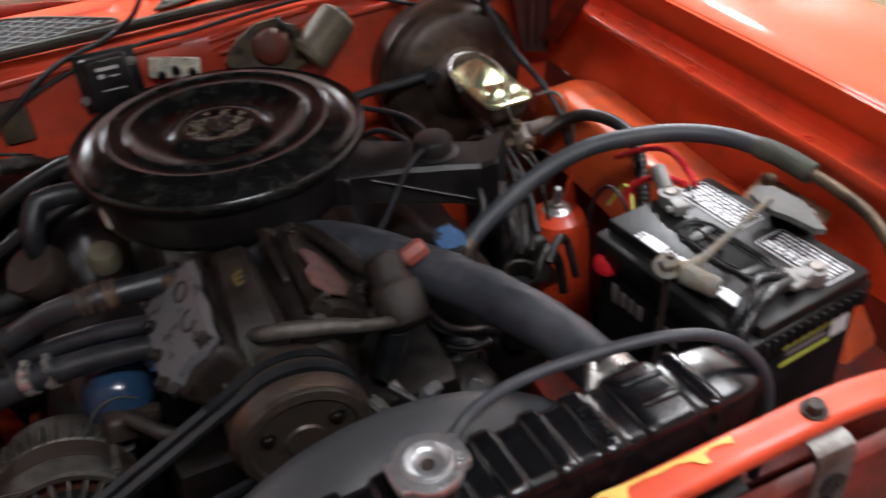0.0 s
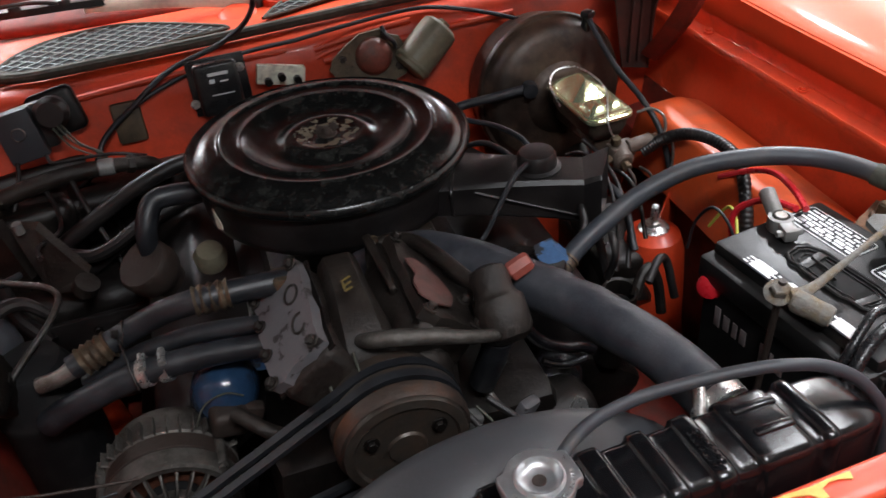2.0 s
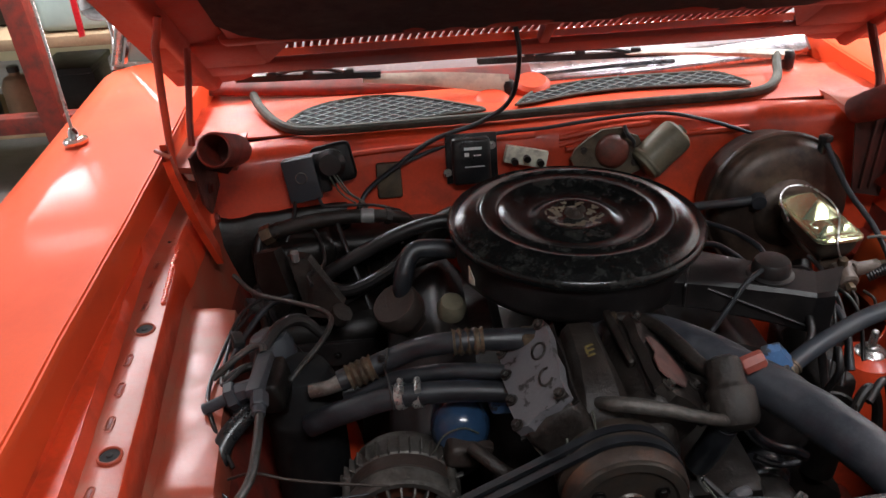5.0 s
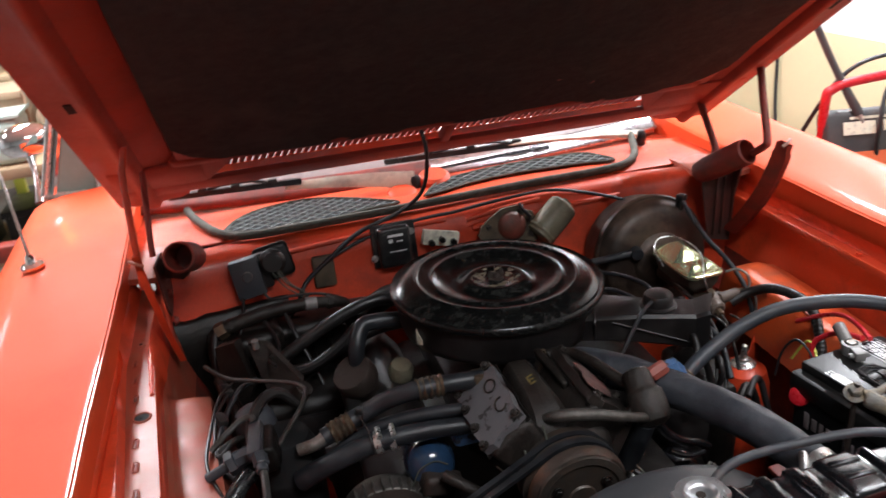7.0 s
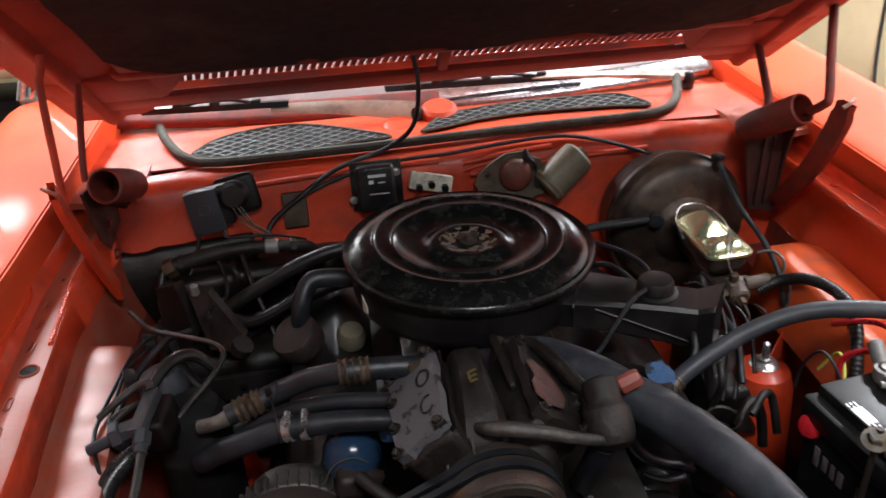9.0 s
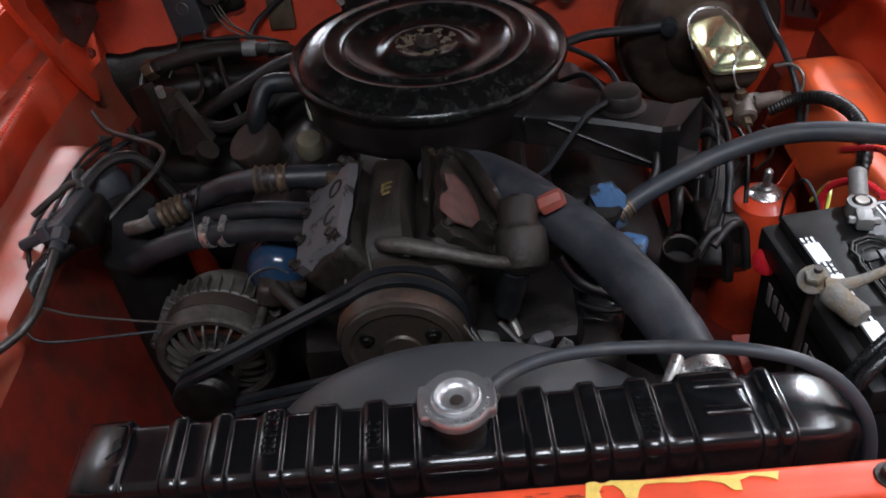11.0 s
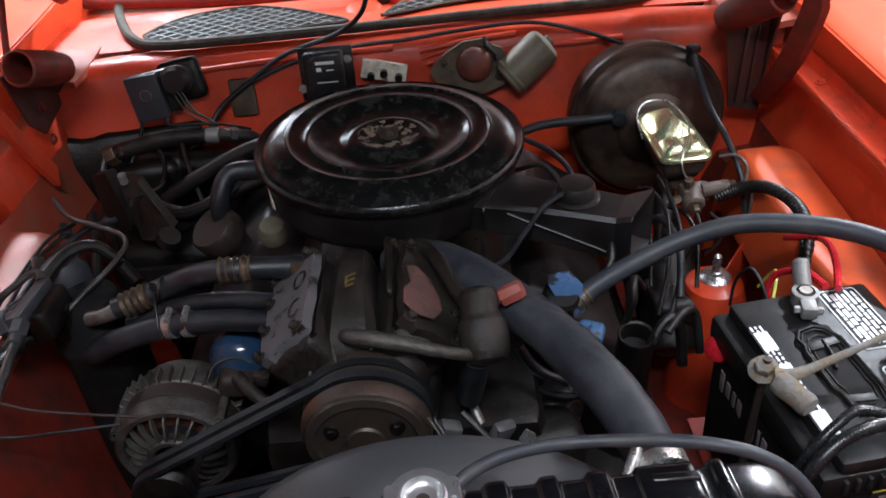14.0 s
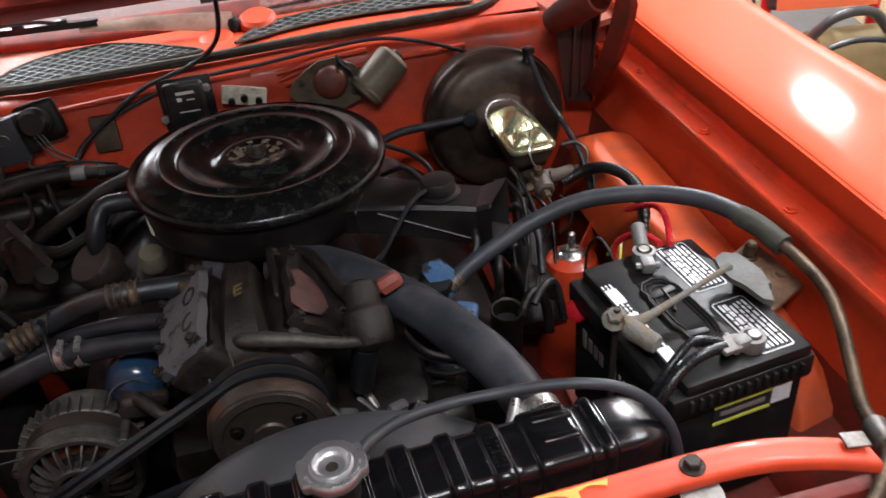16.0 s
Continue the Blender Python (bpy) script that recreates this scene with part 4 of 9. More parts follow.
for sx in (-0.85, 0.89):
    bm = bm_new()
    lathe(bm, [(0.18, -0.10), (0.30, -0.105), (0.33, -0.08), (0.335, 0.0), (0.33, 0.08), (0.30, 0.105), (0.18, 0.10)], (sx, -0.25, 0.335), (1, 0, 0), seg=40)
    tyre = part("tyre", bm, RUBBER, car, "black rubber tyre")
    bm = bm_new()
    lathe(bm, [(0, -0.06), (0.1, -0.065), (0.18, -0.09), (0.185, 0.09), (0.1, 0.07), (0, 0.075)], (sx, -0.25, 0.335), (1, 0, 0), seg=32)
    part("rim", bm, DULLSTEEL, tyre)

# ---- hood ----
SLOPE = radians(33.5)
HC, HS = math.cos(SLOPE), math.sin(SLOPE)


def hp(x, s, d=0.0):
    """A place on the open hood: x, metres along it from near its rear edge, metres below its inner skin."""
    return (x, 0.38 - s * HC - d * HS, 1.18 + s * HS - d * HC)


hood = thing("hood", (CX, 0.38, 1.18), "open orange hood with a dark insulation pad underneath", "hood")
bm = bm_new()
rows = []
for k in range(17):
    x = -0.70 + 1.43 * k / 16
    crown = 0.03 * (1 - ((x - CX) / 0.72) ** 2)
    rows.append([hp(x, s, d - crown * c) for s, d, c in ((-0.004, -0.022, 0.1), (0.03, -0.03, 0.4), (0.1, -0.045, 1), (0.3, -0.045, 1), (0.5, -0.045, 1), (0.7, -0.045, 1), (0.9, -0.045, 1), (1.1, -0.045, 1), (1.22, -0.045, 1))])
sheet(bm, rows, (0, 0.004, 0.006))
part("hood_skin", bm, ORANGE, hood, "orange outer hood skin", angle=60)
bm = bm_new()
rows = []
for k in range(17):
    x = -0.70 + 1.43 * k / 16
    crown = 0.03 * (1 - ((x - CX) / 0.72) ** 2)
    rows.append([hp(x, s, -0.0195) for s in (-0.088, -0.07, -0.048, -0.0235)])
sheet(bm, rows, (0, 0.0008, 0.0012))
part("hood_skin", bm, ORANGE, hood, "orange rear hood skin behind the vents", angle=60)


def strip(x0, x1, s0, s1, d0, d1, name, material, label="", bev=0.006):
    """A rib of the inner frame lying on the hood's underside."""
    bm = bm_new()
    a = Vector(hp((x0 + x1) / 2, (s0 + s1) / 2, (d0 + d1) / 2))
    box(bm, a, (abs(x1 - x0), abs(s1 - s0), abs(d1 - d0)), (-math.degrees(SLOPE), 0, 0), bev)
    return part(name, bm, material, hood, label)


strip(-0.535, 0.60, 0.095, 1.18, -0.035, 0.006, "inner_panel", UNDER, "inner hood panel in orange darkened for shade")
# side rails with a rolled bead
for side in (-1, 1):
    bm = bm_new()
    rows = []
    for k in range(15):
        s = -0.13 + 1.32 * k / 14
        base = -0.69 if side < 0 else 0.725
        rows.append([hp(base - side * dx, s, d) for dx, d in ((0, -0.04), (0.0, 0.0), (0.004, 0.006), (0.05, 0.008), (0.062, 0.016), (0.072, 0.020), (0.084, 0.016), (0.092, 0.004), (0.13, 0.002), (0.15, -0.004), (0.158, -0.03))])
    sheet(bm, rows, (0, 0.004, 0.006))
    part("side_rail", bm, UNDER, hood, "inner hood rail with a rolled bead, orange darkened for shade", angle=50)
    for s in (0.44,):
        # Dark plate painted as the shade inside the slot.
        bm = bm_new()
        x = (-0.637 if side < 0 else 0.672)
        box(bm, hp(x, s, 0.008), (0.028, 0.034, 0.003), (-math.degrees(SLOPE), 0, 0))
        part("rail_slot", bm, CAVITYSHADE, hood)
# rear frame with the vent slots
strip(-0.55, 0.58, 0.087, 0.125, -0.04, 0.010, "rear_frame", UNDER, "rear hood frame in orange darkened for shade", 0.010)
strip(-0.66, 0.69, -0.072, -0.012, -0.004, 0.010, "rear_lip", UNDER, "rear hood lip in orange darkened for shade", 0.005)
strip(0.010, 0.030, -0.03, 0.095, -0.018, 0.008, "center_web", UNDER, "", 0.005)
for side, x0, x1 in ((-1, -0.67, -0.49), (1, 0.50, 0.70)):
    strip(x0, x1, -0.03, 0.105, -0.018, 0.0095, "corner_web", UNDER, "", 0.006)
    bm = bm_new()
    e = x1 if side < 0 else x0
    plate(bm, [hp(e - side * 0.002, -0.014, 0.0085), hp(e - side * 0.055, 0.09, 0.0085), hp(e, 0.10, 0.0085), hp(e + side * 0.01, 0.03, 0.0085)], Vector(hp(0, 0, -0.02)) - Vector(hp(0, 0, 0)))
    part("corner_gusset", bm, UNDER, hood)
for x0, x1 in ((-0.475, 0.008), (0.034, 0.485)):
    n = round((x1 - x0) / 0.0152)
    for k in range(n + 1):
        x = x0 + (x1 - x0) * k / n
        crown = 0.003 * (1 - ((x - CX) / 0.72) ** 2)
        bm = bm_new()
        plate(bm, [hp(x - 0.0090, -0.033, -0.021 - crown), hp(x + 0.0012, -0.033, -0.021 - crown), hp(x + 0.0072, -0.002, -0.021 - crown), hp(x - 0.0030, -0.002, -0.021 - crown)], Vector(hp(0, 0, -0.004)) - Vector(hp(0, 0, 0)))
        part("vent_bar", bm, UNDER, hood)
bm = bm_new()
rows = []
n = 40
for i in range(n + 1):
    u = i / n
    x = -0.535 + 1.135 * u
    row = []
    for j in range(29):
        v = j / 28
        c = 0.16
        s0 = 0.108
        edge = min(u, 1 - u) * 1.135
        lift = (c - math.sqrt(max(0, c * c - (c - min(edge, c)) ** 2))) * 0.55
        s = s0 + lift + (1.13 - s0 - lift) * v
        row.append(hp(x, s, 0.010 + 0.006 * noise.noise((x * 6, s * 6, 0)) + 0.004 * noise.noise((x * 25, s * 25, 3))))
    rows.append(row)
sheet(bm, rows, (0, 0.008, 0.012))
part("insulation_pad", bm, PAD, hood, "sagging charcoal fibre insulation pad", angle=80)


def hinge(side):
    """Spring tube, two arms up to the hood, a curved strap and a folded bracket on the inner fender."""
    bm = bm_new()
    x0 = CX + side * 0.618
    low = 0.0 if side > 0 else 0.07
    if side < 0:
        plate(bm, [(x0, 0.14, 1.09), (x0, 0.25, 1.075), (x0, 0.30, 1.0 + low * 0.6), (x0, 0.30, 0.90 + low), (x0, 0.21, 0.885 + low), (x0, 0.17, 0.95 + low * 0.6)], (side * 0.004, 0, 0))
        plate(bm, [(-0.566, 0.215, 1.086), (-0.532, 0.225, 1.062), (-0.548, 0.235, 1.035), (-0.566, 0.24, 1.015), (-0.600, 0.23, 1.03), (-0.604, 0.22, 1.07)], (0, 0.005, 0.001))
    else:
        plate(bm, [(0.640, 0.205, 1.06), (0.640, 0.27, 1.05), (0.640, 0.30, 0.98), (0.640, 0.30, 0.885), (0.640, 0.245, 0.872), (0.640, 0.232, 0.98)], (0.004, 0, 0))
        plate(bm, [(0.570, 0.256, 1.045), (0.642, 0.240, 1.052), (0.644, 0.246, 0.865), (0.592, 0.252, 0.875), (0.578, 0.256, 0.99)], (0, 0.004, 0))
        for x in (0.604, 0.622):
            box(bm, (x, 0.245, 0.955), (0.005, 0.008, 0.14), (1, 2, 0), 0.002)
    g = part("hood_hinge", bm, HINGEBROWN, car, "dark red folded hood hinge with an open spring tube")
    a = Vector((-0.553, 0.112, 1.112)) if side < 0 else Vector((0.620, 0.157, 1.108))
    way = Vector((0.16, 1.0, -0.42)).normalized() if side < 0 else Vector((-0.36, 0.78, -0.52)).normalized()
    n = 0.115 if side < 0 else 0.137
    bm = bm_new()
    lathe(bm, [(0.0255, 0), (0.0285, 0.003), (0.029, 0.012), (0.028, n - 0.03), (0.024, n), (0.0, n + 0.002)], a, way, seg=28, close=False)
    lathe(bm, [(0.0255, 0), (0.024, 0.002), (0.024, n - 0.03), (0, n - 0.03)], a, way, seg=28, close=False)
    part("spring_tube", bm, DULLRED, g, "open ended red spring tube")
    bm = bm_new()
    e = a + way * (n - 0.01)
    tube(bm, [e + Vector((0, 0, 0.01)), e + Vector((side * 0.012, 0.01, 0.0)), e + Vector((side * 0.02, 0.0, -0.02))], 0.008, seg=8)
    part("tube_hook", bm, DULLRED, g)
    bm = bm_new()
    if side < 0:
        tube(bm, [(-0.626, 0.13, 1.055), (-0.6245, 0.134, 1.10), (-0.622, 0.14, 1.171), (-0.616, 0.145, 1.265), (-0.611, 0.148, 1.285), (-0.604, 0.15, 1.315)], 0.0062, seg=10)
    else:
        tube(bm, [(0.636, 0.165, 1.098), (0.646, 0.140, 1.118), (0.652, 0.139, 1.134), (0.678, 0.197, 1.197), (0.706, 0.256, 1.262)], 0.0082, seg=10)
    part("hood_arm", bm, BAY if side < 0 else DULLRED, g, "bent red hinge arm")
    bm = bm_new()
    if side < 0:
        tube(bm, [(-0.606, 0.195, 1.09), (-0.605, 0.205, 1.12), (-0.600, 0.245, 1.20), (-0.598, 0.262, 1.235)], 0.0058, seg=10)
    else:
        tube(bm, [(0.612, 0.265, 1.035), (0.630, 0.298, 1.058), (0.638, 0.313, 1.077), (0.641, 0.350, 1.118), (0.644, 0.395, 1.168)], 0.0082, seg=10)
    part("hood_arm", bm, UNDER if side < 0 else DULLRED, g, "short red hinge arm")
    bm = bm_new()
    if side < 0:
        path = [(-0.622, 0.072, 1.128), (-0.620, 0.085, 1.09), (-0.615, 0.115, 1.02), (-0.610, 0.15, 0.95), (-0.603, 0.182, 0.888)]
    else:
        path = [(0.624, 0.035, 1.156), (0.628, 0.058, 1.105), (0.633, 0.105, 1.03), (0.638, 0.165, 0.96), (0.641, 0.228, 0.896)]
    pts = spline(path, 6)
    rows = []
    for i, q in enumerate(pts):
        w = (Vector((side * 0.004, 0.014, 0.012)) if side < 0 else Vector((0.0100, -0.0085, -0.0060))) * (1.0 if i > 2 else 0.8)
        rows.append([q - w, q - w + Vector((-side * 0.012, 0, 0)), q + w + Vector((-side * 0.012, 0, 0)), q + w, q - w])
    sheet(bm, rows)
    part("strap", bm, BAY if side < 0 else DULLRED, g, "curved hinge strap with a pale worn tip")
    bm = bm_new()
    q = pts[0]
    tube(bm, [q + Vector((-side * 0.016, -0.008, -0.004)), q + Vector((-side * 0.004, -0.006, 0.002)), q + Vector((side * 0.008, 0.004, 0.004))], 0.0035, seg=8)
    part("strap_tip", bm, DUSTYBAY if side < 0 else WORNTIP, g, "pale worn strap tip")
    for dz in (1.0, 0.94) if side < 0 else ():
        bm = bm_new()
        bolt(bm, (x0 - side * 0.001, 0.22, dz), (-side, 0, 0), 0.007)
        part("bracket_bolt", bm, DULLRED, g)
    return g


for side in (-1, 1):
    hinge(side)

# ---- air cleaner ----
air = thing("air_cleaner", (0, 0, 0.90), "round black enamel air cleaner with a rusty worn top", "air cleaner")
AX = Vector((0.0276, -0.0, 1.0)).normalized()
LO = Vector((0, 0, 1.0))
bm = bm_new()
lathe(bm, [(0.190, -0.012), (0.1955, -0.010), (0.1975, -0.004), (0.197, 0.001), (0.193, 0.004), (0.189, 0.002), (0.186, 0.0005), (0.183, 0.0025), (0.179, 0.0060), (0.171, 0.0110), (0.162, 0.0140), (0.154, 0.0152), (0.1515, 0.0158), (0.1500, 0.0172), (0.1478, 0.0172), (0.1462, 0.0150), (0.143, 0.0132), (0.135, 0.0122), (0.124, 0.0118),
           (0.1215, 0.0132), (0.1200, 0.0142), (0.1178, 0.0140), (0.1160, 0.0122), (0.109, 0.0072), (0.099, 0.0028), (0.089, 0.0002), (0.080, -0.0012), (0.074, -0.0010), (0.068, 0.0010), (0.061, 0.0052), (0.056, 0.0078), (0.050, 0.0088),
           (0.044, 0.0082), (0.036, 0.0062), (0.02, 0.005), (0, 0.005)], LO, AX, seg=96, close=False)
lid = part("lid", bm, LIDBLACK, air, "glossy black lid with pressed rings", angle=50)
bm = bm_new()
lathe(bm, [(0.014, 0.003), (0.013, 0.007), (0.008, 0.008), (0.006, 0.016), (0, 0.017)], LO, AX, seg=16)
for s in (-1, 1):
    box(bm, (s * 0.010, 0.0, 1.014), (0.012, 0.004, 0.013), (0, s * -25, 20), 0.0015)
part("wing_nut", bm, BROWNIRON, air, "rusty wing nut")
bm = bm_new()
lathe(bm, [(0.186, -0.008), (0.186, -0.02), (0.184, -0.06), (0.180, -0.072), (0.165, -0.082), (0.12, -0.092), (0.08, -0.10)], LO, AX, seg=80)
part("housing", bm, SATIN, air, "dusty satin black housing", angle=50)
bm = bm_new()
a0 = radians(203)
for k in range(1):
    pts = []
    for j in range(5):
        a = a0 + 0.02 * j
        pts.append((0.1875 * math.cos(a), 0.1875 * math.sin(a), 0.975 - 0.004 * j))
    rows = [pts, [(x, y, z - 0.03 + 0.012 * j * 0.4) for j, (x, y, z) in enumerate(pts)]]
    sheet(bm, rows, (-0.001, -0.001, 0))
part("sticker_remnant", bm, CERAMIC, air, "torn pale sticker remnant")
# snorkel
bm = bm_new()
d = Vector((0.92, -0.39, 0)).normalized()
sidev = Vector((0.39, 0.92, 0)).normalized()
c0 = Vector((0.128, -0.098, 0.957))
rows = []
for u, w, zt, zb in ((0, 0.052, 0.968, 0.925), (0.05, 0.046, 0.967, 0.922), (0.10, 0.040, 0.965, 0.915), (0.15, 0.036, 0.963, 0.908), (0.195, 0.034, 0.961, 0.900)):
    c = c0 + d * u
    ring = []
    for sy, zz in ((-1, zb), (-1, zt - 0.005), (-0.85, zt), (0.85, zt), (1, zt - 0.005), (1, zb), (0.9, zb - 0.004), (-0.9, zb - 0.004)):
        ring.append((*(c + sidev * w * sy).xy, zz))
    rows.append(ring + ring[:1])
sheet(bm, rows)
snorkel = part("snorkel", bm, SATIN, air, "boxy black intake snorkel")
bm = bm_new()
end = c0 + d * 0.192
ring = [(*(end + sidev * 0.034 * sy).xy, zz) for sy, zz in ((-1, 0.897), (-1, 0.956), (-0.85, 0.961), (0.85, 0.961), (1, 0.956), (1, 0.897))]
lip = [(*(Vector(p) + d * (0.020 if i < 3 else 0.034) + sidev * (0.008 if i > 2 else -0.006)).xy, p[2] + (0.010 if 1 <= i <= 4 else -0.012)) for i, p in enumerate(ring)]
sheet(bm, [ring + ring[:1], lip + lip[:1]], d * 0.003)
part("snorkel_mouth", bm, SATIN, snorkel, "flared snorkel mouth")
# Dark plate stands in for shade inside the snorkel.
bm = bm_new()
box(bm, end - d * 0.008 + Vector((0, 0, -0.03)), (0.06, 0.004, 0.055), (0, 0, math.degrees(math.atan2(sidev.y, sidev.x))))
part("snorkel_cavity", bm, CAVITYSHADE, snorkel)
vm = Vector((0.250, -0.147, 0.963))
bm = bm_new()
lathe(bm, [(0.032, 0.0), (0.033, 0.003), (0.027, 0.006), (0.026, 0.020), (0.023, 0.025), (0.010, 0.027), (0, 0.027)], vm, seg=32)
vac = part("vacuum_motor", bm, SATIN, air, "round black vacuum motor on the snorkel")
bm = bm_new()
tube(bm, [vm + V(-0.012, -0.01, 0.02), vm + V(-0.045, -0.03, 0.012), vm + V(-0.075, -0.045, -0.02), vm + V(-0.10, -0.055, -0.05), vm + V(-0.13, -0.06, -0.065)], 0.0035, seg=8)
part("vacuum_line", bm, RUBBER, vac, "thin black vacuum line")
bm = bm_new()
tube(bm, [vm + V(0.0, 0.02, 0.018), vm + V(-0.005, 0.045, 0.025), vm + V(-0.02, 0.10, 0.02), vm + V(-0.05, 0.16, 0.01)], 0.004, seg=8)
part("vacuum_line", bm, RUBBER, vac)
bm = bm_new()
q = [(*(c0 + d * 0.05 - sidev * 0.047).xy, 0.957), (*(c0 + d * 0.19 - sidev * 0.035).xy, 0.908)]
tube(bm, q, 0.002, seg=6)
part("snorkel_rib", bm, SATIN, snorkel)
for u in (0.02,):
    bm = bm_new()
    tube(bm, [(*(c0 + d * u - sidev * (0.05 - 0.07 * u)).xy, 0.925 - 0.1 * u), (*(c0 + d * u - sidev * (0.053 - 0.08 * u)).xy, 0.945), (*(c0 + d * u - sidev * (0.048 - 0.07 * u)).xy, 0.966), (*(c0 + d * u + sidev * (0.045 - 0.06 * u)).xy, 0.969)], 0.0022, seg=6)
    part("seam_bead", bm, SATIN, snorkel)

# breather hose and cap on the passenger valve cover
br = thing("crankcase_breather", (-0.279, 0.0, 0.82), "brown oily breather cap with a rubber elbow hose", "breather")
bm = bm_new()
lathe(bm, [(0.024, -0.055), (0.028, -0.03), (0.037, -0.02), (0.040, -0.01), (0.040, 0.012), (0.036, 0.018), (0, 0.019)], (-0.283, -0.005, 0.865), (-0.42, -0.30, 0.85), seg=32)
part("cap", bm, BROWNIRON, br, "round brown breather cap")
bm = bm_new()
tube(bm, [(-0.275, 0.005, 0.875), (-0.272, 0.01, 0.915), (-0.255, 0.03, 0.945), (-0.225, 0.035, 0.948), (-0.185, 0.03, 0.945)], 0.0155, seg=14)
part("elbow_hose", bm, RUBBER, br, "black rubber elbow hose")

# ---- engine ----
engine = thing("engine", (0, -0.1, 0.45), "large oily engine block with blue painted parts", "engine")
bm = bm_new()
box(bm, (0, -0.08, 0.62), (0.36, 0.62, 0.36), bev=0.03)
part("block", bm, DARKMETAL, engine, "black oily engine block")
bm = bm_new()
box(bm, (0, -0.02, 0.81), (0.26, 0.42, 0.09), bev=0.03)
part("intake_manifold", bm, DARKMETAL, engine, "black intake manifold")
bm = bm_new()
lathe(bm, [(0.075, 0.85), (0.075, 0.90), (0.065, 0.925)], (0, 0, 0), seg=32)
part("carburettor", bm, CASTGREY, engine, "dirty cast carburettor under the air cleaner")
for side in (-1, 1):
    bm = bm_new()
    box(bm, (side * 0.235, -0.02, 0.775), (0.13, 0.50, 0.10), (0, side * 38, 0), 0.022, 3)
    part("valve_cover", bm, SATIN, engine, "dusty black valve cover")
    bm = bm_new()
    box(bm, (side * 0.285, -0.02, 0.64), (0.14, 0.50, 0.10), (0, side * 40, 0), 0.02)
    part("cylinder_head", bm, DARKMETAL, engine, "oily cylinder head")
bm = bm_new()
box(bm, (0.196, -0.236, 0.872), (0.058, 0.040, 0.060), (14, 8, -24), 0.012, 3)
cyl(bm, (0.205, -0.250, 0.85), (0.214, -0.268, 0.90), 0.024, seg=22, bev=0.004)
part("thermostat_housing", bm, DARKMETAL, engine, "dark oily thermostat housing")
bm = bm_new()
plate(bm, [(0.196, -0.266, 0.915), (0.222, -0.262, 0.917), (0.240, -0.268, 0.896), (0.243, -0.276, 0.872), (0.228, -0.282, 0.868), (0.224, -0.274, 0.890), (0.205, -0.273, 0.898)], (0.003, 0.014, 0.004))
part("blue_flange", bm, BLUE, engine, "chipped light blue flange")
bm = bm_new()
box(bm, (0.247, -0.292, 0.850), (0.034, 0.028, 0.026), (18, 6, -20), 0.007, 3)
part("blue_lug", bm, BLUE, engine, "chipped light blue lug")
bm = bm_new()
box(bm, (-0.12, -0.27, 0.885), (0.10, 0.03, 0.04), (0, 0, 0), 0.01)
part("blue_boss", bm, BLUE, engine, "blue painted casting boss")
bm = bm_new()
lathe(bm, [(0.0, -0.048), (0.012, -0.047), (0.024, -0.043), (0.034, -0.034), (0.0395, -0.020), (0.041, 0.0), (0.041, 0.09)], (-0.208, -0.258, 0.838), (0.1, 0.9, -0.25), seg=40)
part("oil_filter", bm, BLUEGLOSS, engine, "shiny dark blue oil filter")
bm = bm_new()
lathe(bm, [(0.026, -0.13), (0.024, -0.03), (0.0235, -0.004), (0.0245, 0.0), (0.0235, 0.002), (0.0205, 0.0), (0.0200, -0.028), (0.0, -0.030)], (0.310, -0.278, 0.828), (0.02, -0.12, 1), seg=32, close=False)
filler = part("fill_tube", bm, DARKMETAL, engine, "open black filler tube")
# Dark disc painted as shade down the tube.
bm = bm_new()
lathe(bm, [(0.0, -0.026), (0.0200, -0.026)], (0.310, -0.278, 0.828), (0.02, -0.12, 1), seg=28, close=False)
part("tube_cavity", bm, CAVITYSHADE, filler)
bm = bm_new()
tube(bm, [(0.330, -0.282, 0.815), (0.346, -0.270, 0.836), (0.362, -0.262, 0.838), (0.372, -0.268, 0.815), (0.374, -0.280, 0.77)], 0.0075, seg=10)
part("breather_pipe", bm, DARKMETAL, engine, "curved dark pipe beside the filler tube")
bm = bm_new()
box(bm, (0.10, -0.37, 0.70), (0.26, 0.09, 0.14), (0, 0, 8), 0.03, 3)
lathe(bm, [(0.075, 0.0), (0.080, 0.006), (0.080, 0.022), (0.062, 0.030), (0.058, 0.050), (0.030, 0.056), (0.0, 0.058)], (0.05, -0.42, 0.70), (0, -1, 0.05), seg=40)
part("water_pump", bm, DARKMETAL, engine, "black water pump housing")
bm = bm_new()
tube(bm, [(0.075, -0.405, 0.845), (0.105, -0.43, 0.82), (0.13, -0.455, 0.79), (0.15, -0.475, 0.74)], 0.0045, seg=10)
part("sender_wire", bm, SATIN, engine, "black wire beside the pump")
bm = bm_new()
lathe(bm, [(0.034, -0.09), (0.037, -0.03), (0.035, -0.012), (0.028, -0.002), (0.014, 0.004), (0, 0.005)], (0.205, -0.318, 0.768), (0.15, -0.35, 1), seg=36)
neck = part("pump_neck", bm, WETBLACK, engine, "wet looking black casting under the hose")
bm = bm_new()
tube(bm, [(0.150, -0.325, 0.870), (0.159, -0.330, 0.853), (0.168, -0.333, 0.840), (0.182, -0.335, 0.827), (0.202, -0.335, 0.815), (0.226, -0.333, 0.805), (0.245, -0.328, 0.790)], 0.0078, seg=14)
part("bypass_pipe", bm, WETBLACK, neck, "shiny wet black bypass pipe")
bm = bm_new()
